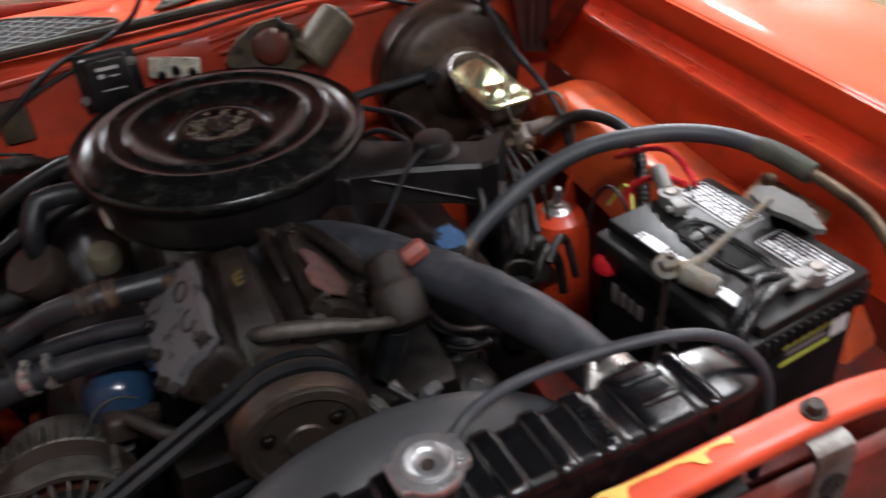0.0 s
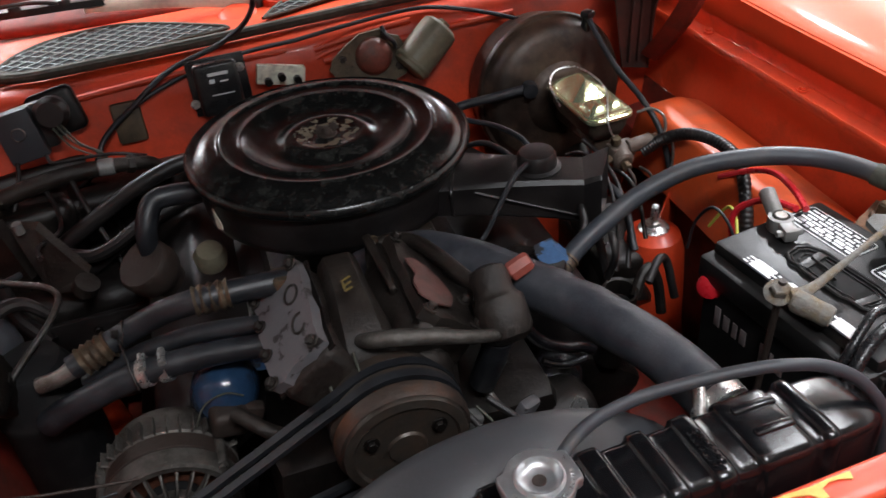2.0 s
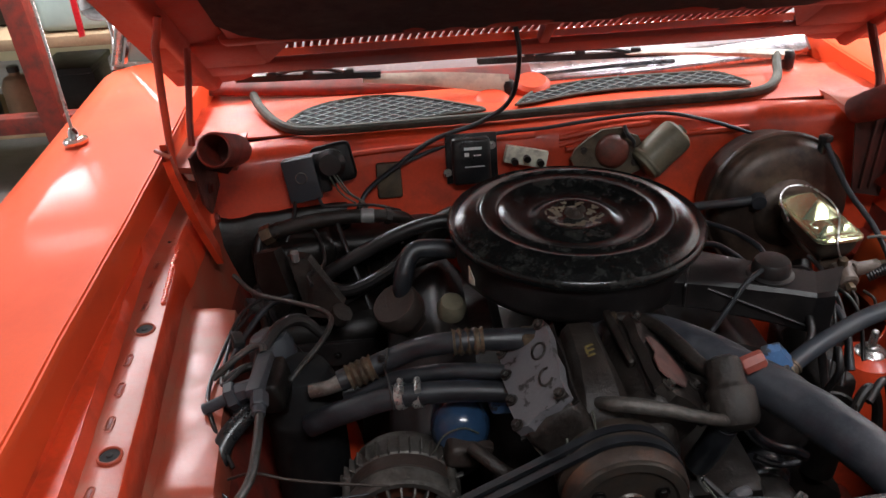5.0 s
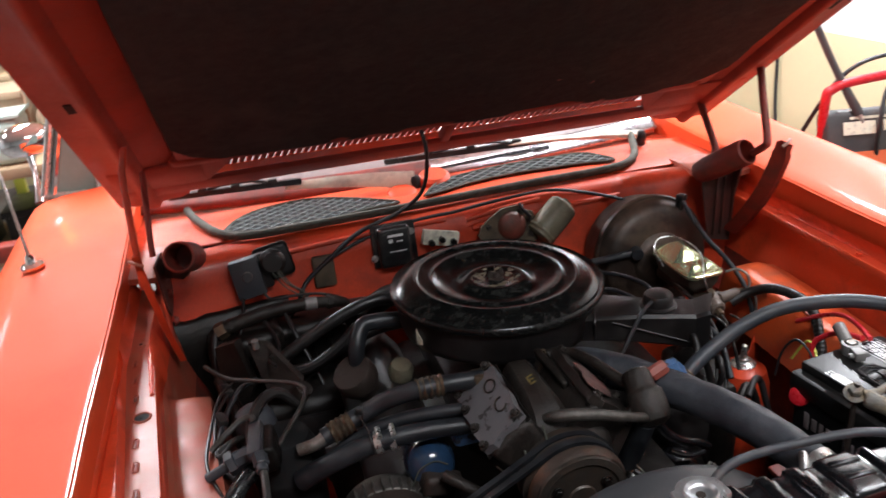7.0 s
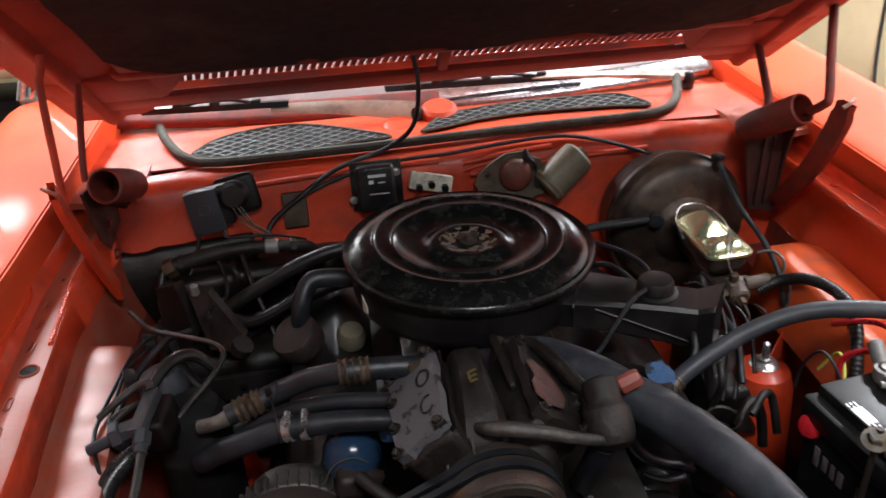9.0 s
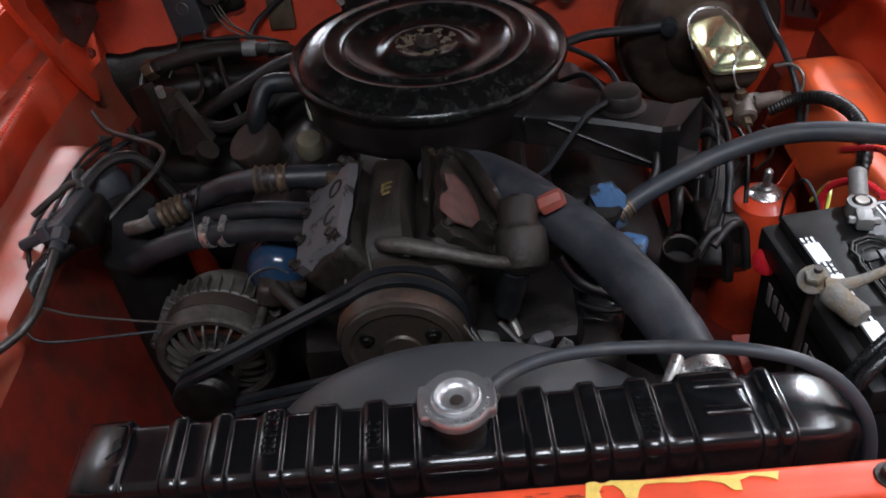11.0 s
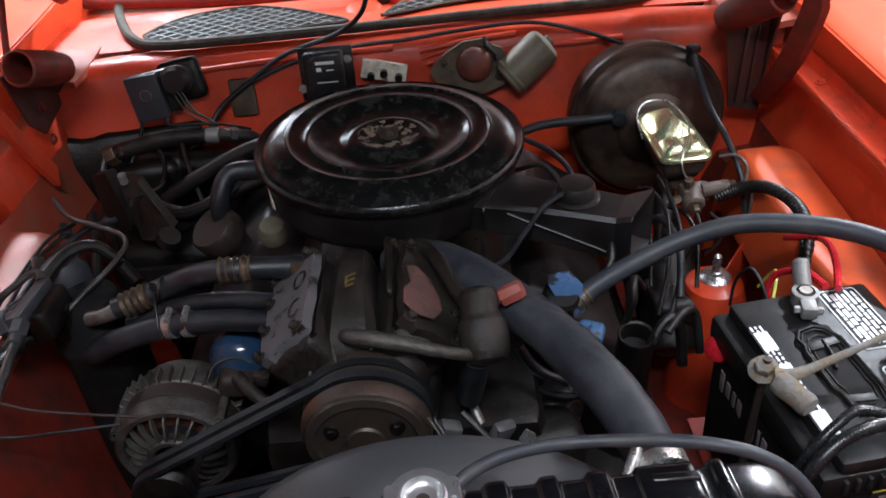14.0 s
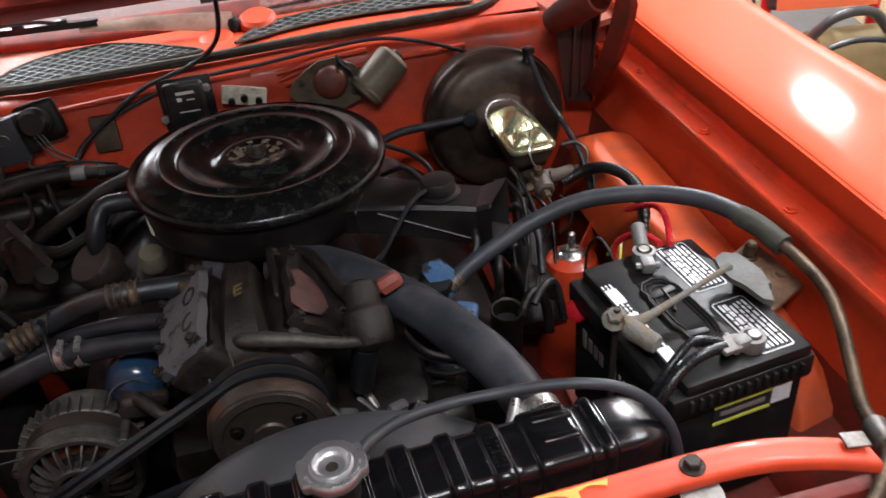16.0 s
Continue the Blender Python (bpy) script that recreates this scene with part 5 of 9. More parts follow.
tube(bm, [(0.172, -0.338, 0.806), (0.188, -0.342, 0.798), (0.208, -0.343, 0.792), (0.232, -0.340, 0.790)], 0.0050, seg=10)
part("pipe_lip", bm, WETBLACK, neck)
bm = bm_new()
box(bm, (0.118, -0.405, 0.80), (0.028, 0.016, 0.055), (20, 10, 25), 0.006)
part("grey_bracket", bm, GASKETGREY, engine, "flaking grey bracket behind the fan")
bm = bm_new()
box(bm, (0.055, -0.385, 0.792), (0.030, 0.02, 0.03), (10, 30, 15), 0.005)
part("steel_fitting", bm, GREYZINC, engine, "grey fitting below the hose stub")
bm = bm_new()
plate(bm, [(0.128, -0.508, 0.868), (0.160, -0.508, 0.862), (0.150, -0.502, 0.905), (0.141, -0.501, 0.912), (0.133, -0.503, 0.900)], (0, 0.003, 0))
part("bright_tab", bm, STEEL, engine, "bright bent metal tab")

# ---- compressor ----
comp = thing("ac_compressor", (-0.02, -0.36, 0.82), "greasy twin cylinder air conditioning compressor with flaking grey paint", "compressor")
bm = bm_new()
rows = []
box(bm, (-0.022, -0.31, 0.86), (0.15, 0.20, 0.11), (0, 0, 0), 0.035, 3)
box(bm, (-0.012, -0.380, 0.905), (0.115, 0.06, 0.07), (-22, 0, 0), 0.026, 4)
lathe(bm, [(0.05, -0.01), (0.066, 0.0), (0.072, 0.02), (0.070, 0.12), (0.06, 0.14)], (-0.028, -0.385, 0.868), (0, 1, 0), seg=32)
part("crankcase", bm, GREASE, comp, "greasy brown crankcase")
for side, ang in ((-1, 42), (1, -42)):
    bm = bm_new()
    cx = -0.088 if side < 0 else 0.016
    box(bm, (cx, -0.315, 0.916), (0.075, 0.165, 0.085), (0, side * 40, 0), 0.012, 3)
    head = part("cylinder", bm, GREASE, comp, "finned greasy cylinder")
    bm = bm_new()
    dirv = Vector((side * math.sin(radians(40)), 0, math.cos(radians(40))))
    tang = Vector((math.cos(radians(40)), 0, -side * math.sin(radians(40))))
    plate(bm, [Vector((cx, 0, 0.916)) + dirv * 0.039 + tang * u + Vector((0, v, 0)) for u, v in ((-0.040, -0.385), (-0.036, -0.372), (-0.040, -0.345), (-0.037, -0.32), (-0.041, -0.29), (-0.036, -0.262), (-0.039, -0.238), (-0.02, -0.232), (0.0, -0.236), (0.02, -0.231), (0.038, -0.236), (0.041, -0.27), (0.037, -0.30), (0.041, -0.33), (0.037, -0.36), (0.039, -0.386), (0.02, -0.392), (0.0, -0.387), (-0.02, -0.393))], dirv * 0.014)
    gk = bm_new()
    plate(gk, [Vector((cx, 0, 0.916)) + dirv * 0.034 + tang * u + Vector((0, v, 0)) for u, v in ((-0.043, -0.388), (-0.041, -0.35), (-0.044, -0.31), (-0.041, -0.27), (-0.043, -0.234), (0.0, -0.230), (0.043, -0.234), (0.041, -0.27), (0.044, -0.31), (0.041, -0.35), (0.043, -0.390), (0.0, -0.394))], dirv * 0.003)
    part("head_gasket", gk, DARKMETAL, head)
    hd = part("head_plate", bm, GASKETGREY if side < 0 else GREASE, head, "flaking grey painted head plate" if side < 0 else "greasy head plate")
    tang = Vector((math.cos(radians(40)), 0, -side * math.sin(radians(40))))
    for u in (-0.032, 0.032):
        for v in ((-0.07, -0.025, 0.025, 0.07) if u * side > 0 else (-0.07, 0.07)):
            bm = bm_new()
            bolt(bm, Vector((cx, -0.315 + v, 0.916)) + dirv * 0.055 + tang * u, dirv, 0.0055, 0.007)
            part("head_bolt", bm, GREASE, hd)
dirv, tang = Vector((-math.sin(radians(40)), 0, math.cos(radians(40)))), Vector((math.cos(radians(40)), 0, math.sin(radians(40))))
for v0, a0, a1 in ((-0.288, 0, 360), (-0.340, 60, 320)):
    bm = bm_new()
    c = Vector((-0.088, v0, 0.916)) + dirv * 0.0535 + tang * 0.020
    tube(bm, [c + tang * 0.010 * math.cos(radians(a)) + Vector((0, 0.014 * math.sin(radians(a)), 0)) for a in (a0 + (a1 - a0) * k / 14 for k in range(15))], 0.0018, seg=8, res=3)
    part("cast_curve", bm, GREASE, comp, "raised curved casting mark")
bm = bm_new()
tube(bm, [(-0.062, -0.392, 0.955), (-0.060, -0.404, 0.935), (-0.055, -0.412, 0.910), (-0.050, -0.415, 0.893)], 0.0016, seg=8)
part("clutch_wire", bm, SEAL, comp, "grey wire down the front of the casting")
bm = bm_new()
rows = []
for y, w, zt in ((-0.400, 0.030, 0.915), (-0.392, 0.036, 0.940), (-0.376, 0.034, 0.956), (-0.345, 0.030, 0.968), (-0.31, 0.026, 0.9725), (-0.27, 0.024, 0.9725), (-0.235, 0.024, 0.970), (-0.226, 0.020, 0.955), (-0.222, 0.018, 0.92)):
    rows.append([(-0.045 + dx * w, y, zt - dz) for dx, dz in ((-1.35, 0.07), (-1.15, 0.03), (-0.95, 0.010), (-0.6, 0.0), (0.6, 0.0), (0.95, 0.010), (1.15, 0.03), (1.35, 0.07))])
sheet(bm, rows)
part("valley_cover", bm, GREASE, comp, "raised greasy center casting", angle=28)
bm = bm_new()
for dy in (-0.010, 0.0, 0.010):
    box(bm, (-0.044 + 0.1 * dy, -0.30 + dy, 0.9735), (0.010, 0.003, 0.001), (0, -6, 20))
box(bm, (-0.049, -0.30, 0.9735), (0.003, 0.016, 0.001), (0, -6, 0))
part("yellow_mark", bm, OLDYELLOW, comp, "faded yellow paint mark")
bm = bm_new()
pts = [(x - 0.036, y) for x, y in ((0.052, -0.368), (0.066, -0.378), (0.084, -0.372), (0.093, -0.350), (0.090, -0.325), (0.080, -0.300), (0.066, -0.290), (0.056, -0.300), (0.060, -0.325), (0.052, -0.345))]
dirv = Vector((math.sin(radians(40)), 0, math.cos(radians(40))))
plate(bm, [Vector((x, y, 0.958 - 0.84 * (x - 0.046))) + dirv * 0.0065 for x, y in pts], dirv * 0.002)
part("gasket_patch", bm, GASKETRED, comp, "dull red gasket patch")
bm = bm_new()
lathe(bm, [(0.012, -0.06), (0.014, -0.04), (0.014, 0.0), (0.008, 0.003), (0.007, 0.014), (0.0045, 0.016), (0.004, 0.025), (0, 0.025)], (0.006, -0.22, 0.945), seg=16)
part("service_port", bm, BRONZE, comp, "small service port")
bm = bm_new()
box(bm, (0.004, -0.265, 0.955), (0.012, 0.115, 0.030), (0, -14, 3), 0.004, 3)
box(bm, (0.012, -0.225, 0.940), (0.040, 0.035, 0.026), (0, 12, 0), 0.008)
part("head_flange", bm, GREASE, comp, "upright greasy head flange")
# muffler and pipes
MA = Vector((-0.05, 0.70, 0.62)).normalized()
bm = bm_new()
lathe(bm, [(0.0, -0.045), (0.014, -0.044), (0.0235, -0.039), (0.0280, -0.030), (0.0293, -0.016), (0.0293, 0.002), (0.0285, 0.0045), (0.0272, 0.004), (0.0240, 0.009), (0.0222, 0.014), (0.0220, 0.034), (0.0195, 0.041), (0.010, 0.045), (0, 0.046)], (0.106, -0.376, 0.950), MA, seg=40)
part("muffler", bm, GREASE, comp, "rounded dusty muffler can")
bm = bm_new()
tube(bm, [(0.006, -0.212, 0.950), (0.030, -0.218, 0.957), (0.050, -0.245, 0.966), (0.066, -0.285, 0.968), (0.084, -0.332, 0.962), (0.096, -0.352, 0.962)], [0.011, 0.010, 0.009, 0.009, 0.0095, 0.010], seg=14)
part("muffler_pipe", bm, GREASE, comp)
bm = bm_new()
tube(bm, [(-0.052, -0.372, 0.950), (-0.040, -0.392, 0.964), (-0.012, -0.404, 0.968), (0.025, -0.412, 0.962), (0.062, -0.416, 0.952), (0.090, -0.410, 0.940), (0.100, -0.400, 0.936)], [0.007, 0.0088, 0.0092, 0.0082, 0.0074, 0.0072, 0.0072], seg=14)
part("discharge_pipe", bm, CASTGREY, comp, "curved grey discharge pipe")
bm = bm_new()
tube(bm, [(0.098, -0.395, 0.922), (0.092, -0.382, 0.88), (0.085, -0.362, 0.828)], 0.0165, seg=18)
part("hose_stub", bm, RUBBER, comp, "black rubber hose stub")
bm = bm_new()
tube(bm, [(0.084, -0.352, 0.826), (0.090, -0.36, 0.805), (0.098, -0.375, 0.79)], [0.008, 0.006, 0.006], seg=10)
part("stub_fitting", bm, DULLSTEEL, comp, "grey fitting below the hose stub")
bm = bm_new()
cyl(bm, (0.108, -0.352, 0.958), (0.134, -0.346, 0.966), 0.0075, seg=6, bev=0.001)
part("switch_fitting", bm, BRONZE, comp, "brass switch fitting")
bm = bm_new()
lathe(bm, [(0.0, 0.0), (0.010, 0.001), (0.0118, 0.003), (0.0114, 0.026), (0.009, 0.029), (0, 0.029)], (0.130, -0.347, 0.964), (0.80, -0.05, 0.42), seg=7)
part("pressure_switch", bm, SALMON, comp, "faded red pressure switch cap")
# clutch pulley
PC, PA = Vector((-0.032, -0.462, 0.868)), Vector((0.0, 1.0, 0.03)).normalized()
bm = bm_new()
lathe(bm, [(0.0, 0.0), (0.020, 0.0), (0.022, 0.003), (0.055, 0.003), (0.058, 0.0), (0.0675, 0.002), (0.069, 0.006), (0.069, 0.013), (0.073, 0.016), (0.074, 0.024), (0.064, 0.030), (0.063, 0.034), (0.074, 0.041), (0.074, 0.047), (0.064, 0.053), (0.074, 0.060), (0.074, 0.070), (0.06, 0.074), (0.045, 0.076)], PC, PA, seg=64)
pul = part("clutch_pulley", bm, CLUTCHFACE, comp, "rusty electric clutch pulley", angle=30)
bm = bm_new()
lathe(bm, [(0.0700, 0.0065), (0.0738, 0.0160), (0.0742, 0.0240), (0.0702, 0.0235)], PC, PA, seg=64, close=False)
part("rust_band", bm, RUSTBAND, pul, "bare rusty band")
for k in range(3):
    a = radians(30 + 120 * k)
    bm = bm_new()
    bolt(bm, PC + Vector((math.cos(a) * 0.042, 0.001, math.sin(a) * 0.042)), (0, -1, 0), 0.006, 0.005)
    part("plate_rivet", bm, DARKMETAL, pul)

# ---- alternator ----
AC, AA = Vector((-0.292, -0.362, 0.770)), Vector((0.0, 1, 0.0))
alt = thing("alternator", (-0.268, -0.38, 0.73), "dull aluminium alternator with an open ring of vanes", "alternator")
bm = bm_new()
lathe(bm, [(0.0635, 0.006), (0.0640, -0.001), (0.0660, -0.0035), (0.0730, -0.0040), (0.0765, -0.0015), (0.0780, 0.004), (0.0780, 0.020), (0.0745, 0.024), (0.0700, 0.0245)], AC, AA, seg=64, close=False)
part("front_ring", bm, CASTGREY, alt, "dull aluminium front ring")
bm = bm_new()
lathe(bm, [(0.0240, -0.014), (0.0270, -0.0165), (0.0330, -0.0165), (0.0355, -0.013), (0.0350, -0.004), (0.030, 0.004)], AC, AA, seg=40, close=False)
part("hub_ring", bm, CASTGREY, alt)
# Dark cone behind the vanes, coloured as shade.
bm = bm_new()
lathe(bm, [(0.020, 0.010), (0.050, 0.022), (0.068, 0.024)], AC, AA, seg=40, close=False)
part("vane_cavity", bm, CAVITYSHADE, alt)
bm = bm_new()
lathe(bm, [(0.035, 0.012), (0.052, 0.013), (0.056, 0.018), (0.050, 0.021)], AC, AA, seg=40, close=False)
part("rotor_winding", bm, COPPER, alt, "brown rotor winding behind the vanes")
for k in range(22):
    a = 2 * math.pi * (k + 0.5) / 22
    r, q = Vector((math.cos(a), 0, math.sin(a))), Vector((-math.sin(a), 0, math.cos(a)))
    bm = bm_new()
    rows = []
    for rad_, dy, w in ((0.0655, 0.001, 0.0016), (0.058, -0.0075, 0.0012), (0.048, -0.0135, 0.0011), (0.040, -0.0155, 0.0012), (0.0335, -0.0150, 0.0016)):
        c = AC + r * rad_ + AA * dy
        rows.append([c - q * w, c + q * w, c + q * w + AA * 0.010, c - q * w + AA * 0.010, c - q * w])
    sheet(bm, rows)
    part("vane", bm, CASTGREY, alt)
bm = bm_new()
lathe(bm, [(0.072, 0.024), (0.0765, 0.026), (0.0765, 0.046), (0.072, 0.048)], AC, AA, seg=56, close=False)
part("stator_band", bm, BROWNIRON, alt, "dark laminated stator band")
bm = bm_new()
lathe(bm, [(0.074, 0.047), (0.077, 0.050), (0.077, 0.075), (0.068, 0.098), (0.050, 0.106), (0.0, 0.108)], AC, AA, seg=48, close=False)
part("case", bm, CASTGREY, alt, "dull aluminium rear case")
for k in range(15):
    a = radians(18 + 144 * k / 14)
    r = Vector((math.cos(a), 0, math.sin(a)))
    bm = bm_new()
    box(bm, AC + r * 0.0805 + AA * 0.058, (0.0026, 0.022, 0.011), (0, 90 - math.degrees(a), 0), 0.0009, 1)
    part("cooling_fin", bm, CASTGREY, alt)
for a in (35, 155, 275):
    r = Vector((math.cos(radians(a)), 0, math.sin(radians(a))))
    bm = bm_new()
    cyl(bm, AC + r * 0.079 + AA * 0.004, AC + r * 0.079 + AA * 0.05, 0.006, seg=12, bev=0.001)
    bolt(bm, AC + r * 0.079 + AA * 0.003, (0, -1, 0), 0.0048, 0.005)
    part("through_bolt", bm, CASTGREY, alt)
bm = bm_new()
box(bm, AC + Vector((0.082, 0.055, 0.062)), (0.045, 0.036, 0.034), (0, 16, 8), 0.009, 3)
box(bm, AC + Vector((0.108, 0.060, 0.060)), (0.030, 0.018, 0.020), (0, 20, 0), 0.005)
part("adjuster_bracket", bm, BROWNIRON, alt, "dirty adjuster bracket")
bm = bm_new()
tube(bm, [AC + V(0.045, 0.05, 0.068), AC + V(0.060, 0.055, 0.092), AC + V(0.085, 0.06, 0.097), AC + V(0.105, 0.06, 0.086)], 0.0011, seg=6)
part("field_wire", bm, SEAL, alt, "thin wire loop on the alternator")
bm = bm_new()
lathe(bm, [(0.014, 0.0), (0.014, -0.040), (0.036, -0.042), (0.030, -0.049), (0.036, -0.056), (0.036, -0.060), (0.030, -0.068), (0.036, -0.075), (0.028, -0.078), (0.012, -0.079), (0.0, -0.079)], AC, AA, seg=40, close=False)
part("pulley", bm, DARKMETAL, alt, "small double pulley")


def belt(name, off, label):
    """A loop round the clutch pulley and the alternator pulley."""
    y = PC.y + off
    c1, r1 = Vector((PC.x, y, PC.z)), 0.0735
    c2, r2 = Vector((AC.x, y, AC.z)), 0.036
    dv = (c2 - c1)
    dist = dv.length
    base = math.atan2(dv.z, dv.x)
    al = math.acos((r1 - r2) / dist)
    path = []
    for k in range(33):
        a = base + al + (2 * math.pi - 2 * al) * k / 32
        path.append(c1 + Vector((math.cos(a), 0, math.sin(a))) * r1)
    for k in range(25):
        a = base - al + 2 * al * k / 24
        path.append(c2 + Vector((math.cos(a), 0, math.sin(a))) * r2)
    mid = sum(path, Vector()) / len(path)
    bm = bm_new()
    rows = []
    for i, p in enumerate(path + path[:1]):
        q = path[(i + 1) % len(path)] - path[(i - 1) % len(path)]
        nrm = Vector((q.z, 0, -q.x)).normalized()
        ring = [p + Vector((0, -0.0055, 0)) + nrm * 0.002, p + Vector((0, 0.0055, 0)) + nrm * 0.002, p + Vector((0, 0.004, 0)) - nrm * 0.005, p + Vector((0, -0.004, 0)) - nrm * 0.005]
        rows.append(ring + ring[:1])
    sheet(bm, rows)
    return solo(name, bm, RUBBER, label, "belt", "drive belts")


belt("drive_belt", 0.034, "worn black drive belt round the clutch pulley")
belt("drive_belt", 0.053, "worn black drive belt round the clutch pulley")

# wires and small parts round the front of the engine
for pts, r, m_, label in (
        ([(0.42, 0.06, 0.86), (0.425, 0.02, 0.855), (0.43, -0.04, 0.83), (0.42, -0.10, 0.79), (0.40, -0.14, 0.74)], 0.004, SATIN, "thick black wiring loom below the master cylinder"),
        ([(0.39, 0.06, 0.84), (0.40, 0.02, 0.86), (0.41, -0.04, 0.85), (0.40, -0.10, 0.80), (0.38, -0.14, 0.74)], 0.003, SATIN, "black hose behind the snorkel"),
        ([(0.36, 0.06, 0.82), (0.37, 0.0, 0.84), (0.38, -0.06, 0.83), (0.37, -0.12, 0.78)], 0.0025, SATIN, "black hose behind the snorkel"),
        ([(0.035, -0.41, 0.86), (0.06, -0.44, 0.83), (0.09, -0.47, 0.79), (0.11, -0.49, 0.75)], 0.004, SATIN, "black spark plug wire beside the pulley"),
        ([(-0.12, -0.34, 0.86), (-0.10, -0.40, 0.87), (-0.095, -0.42, 0.90), (-0.09, -0.37, 0.94)], 0.0018, SEAL, "thin grey wire on the compressor"),
        ([(-0.50, -0.36, 0.87), (-0.46, -0.39, 0.905), (-0.417, -0.40, 0.899), (-0.361, -0.40, 0.886), (-0.304, -0.395, 0.870)], 0.0018, BROWNIRON, "thin brown wire running to the alternator"),
        ([(-0.52, -0.36, 0.86), (-0.48, -0.40, 0.863), (-0.44, -0.40, 0.857), (-0.399, -0.40, 0.860), (-0.33, -0.39, 0.855)], 0.0018, RUBBER, "thin black wire running to the alternator"),
        ([(0.04, -0.48, 0.92), (0.055, -0.50, 0.90), (0.06, -0.52, 0.86), (0.062, -0.52, 0.80)], 0.0014, SEAL, "pale thin wire beside the clutch"),
        ([(0.27, -0.24, 0.89), (0.285, -0.22, 0.91), (0.29, -0.20, 0.92), (0.31, -0.21, 0.87), (0.315, -0.23, 0.82)], 0.006, SATIN, "black coil wire near the valve cover"),
        ([(0.30, -0.26, 0.84), (0.305, -0.27, 0.88), (0.31, -0.25, 0.90), (0.33, -0.22, 0.86)], 0.005, SATIN, "black spark plug wire near the valve cover"),
        ([(0.35, -0.28, 0.83), (0.375, -0.26, 0.845), (0.395, -0.25, 0.83), (0.40, -0.27, 0.78)], 0.006, SATIN, "black spark plug wire beside the filler tube"),
        ([(0.19, 0.05, 0.90), (0.22, 0.0, 0.935), (0.235, -0.05, 0.945), (0.24, -0.10, 0.95)], 0.0045, RUBBER, "black vacuum hose behind the air cleaner"),
        ([(0.26, 0.02, 0.86), (0.30, -0.02, 0.88), (0.34, -0.06, 0.87), (0.37, -0.12, 0.82)], 0.008, RUBBER, "black wiring loom beside the engine"),
        ([(0.40, 0.02, 0.80), (0.41, -0.02, 0.83), (0.42, -0.08, 0.82), (0.41, -0.14, 0.77)], 0.006, RUBBER, "black cable below the master cylinder"),
        ([(0.43, 0.03, 0.82), (0.445, -0.02, 0.835), (0.45, -0.07, 0.82), (0.44, -0.12, 0.77)], 0.0035, DARKMETAL, "dark brake pipe below the master cylinder"),
        ([(-0.20, -0.33, 0.86), (-0.17, -0.36, 0.85), (-0.15, -0.36, 0.83)], 0.009, GREASE, "greasy fitting beside the filter")):
    bm = bm_new()
    tube(bm, pts, r, seg=12)
    solo("engine_wire", bm, m_, label, "cable")
bm = bm_new()
lathe(bm, [(0.012, 0.0), (0.022, 0.003), (0.024, 0.02), (0.018, 0.032), (0, 0.034)], (-0.2, -0.004, 0.845), (0.1, -0.3, 1), seg=24)
solo("fuel_filter", bm, OLIVE, "small tan metal cap beside the air cleaner", "filter")
# Added dark mass; it stands in for the shade below the master cylinder.
gear = thing("dark_filler", (0.42, -0.02, 0.50), "added black mass filling the shaded area below the master cylinder", "steering gear")
bm = bm_new()
lathe(bm, [(0.0, 0.0), (0.045, 0.0), (0.05, 0.01), (0.05, 0.17), (0.035, 0.19), (0.02, 0.20), (0.02, 0.30)], (0.42, -0.10, 0.62), (0.1, 0.75, 0.55), seg=28)
part("gear_housing", bm, DARKMETAL, gear, "greasy black housing")
bm = bm_new()
box(bm, (0.43, 0.0, 0.66), (0.09, 0.20, 0.12), (0, 0, 0), 0.02, 3)
part("mount", bm, DARKMETAL, gear)

# ---- radiator ----
rad = thing("radiator", (0.04, -0.64, 0.40), "freshly painted gloss black radiator with a ribbed top tank", "radiator")
X0, X1 = -0.313, 0.378
bm = bm_new()
# flat panels and raised bands along the tank
bands = [(-0.300, -0.257), (-0.2215, -0.204), (-0.183, -0.163), (-0.139, -0.115), (-0.092, -0.067), (-0.046, -0.0245), (0.001, 0.071), (0.094, 0.117), (0.144, 0.163), (0.188, 0.2095), (0.2325, 0.287), (0.300, 0.3145)]


def lift(x):
    for a, b in bands:
        if a - 0.0024 < x < b + 0.0024:
            u = min(1.0, min((x - a + 0.0024) / 0.0072, (b + 0.0024 - x) / 0.0054))
            return u * u * (3 - 2 * u)
    return 0.0


rows = []
xs = sorted({round(X0 + 0.05 + (X1 - X0 - 0.1) * k / 60, 4) for k in range(61)} | {round(v + e, 4) for a, b in bands for v, w in ((a, 1), (b, -1)) for e in (-0.0026 * w, -0.0012 * w, 0.0002 * w, 0.0016 * w, 0.0031 * w)})
endprof = [(0.0, 0.05), (0.002, 0.036), (0.008, 0.022), (0.018, 0.010), (0.032, 0.002)]
stations = [(X0 + dx, inset) for dx, inset in endprof] + [(x, 0.0) for x in xs] + [(X1 - dx, inset) for dx, inset in endprof[::-1]]
for x, inset in stations:
    h = lift(x) * 0.0055
    zt = 0.952 + h - inset * 0.40
    sh = 0.032 * (x - 0.04)
    yf, yb = -0.674 + sh - h * 0.6 + inset * 0.35, -0.598 + sh + h * 0.6 - inset * 0.55
    row = [(x, yf + 0.004, 0.80), (x, yf, 0.86), (x, yf, zt - 0.013), (x, yf + 0.0015, zt - 0.006), (x, yf + 0.005, zt - 0.002), (x, yf + 0.011, zt), (x, yb - 0.011, zt), (x, yb - 0.005, zt - 0.002), (x, yb - 0.0015, zt - 0.006), (x, yb, zt - 0.013), (x, yb, 0.86), (x, yb - 0.004, 0.80)]
    rows.append([(px - 0.07 * (py + 0.665), py, pz) for px, py, pz in row])
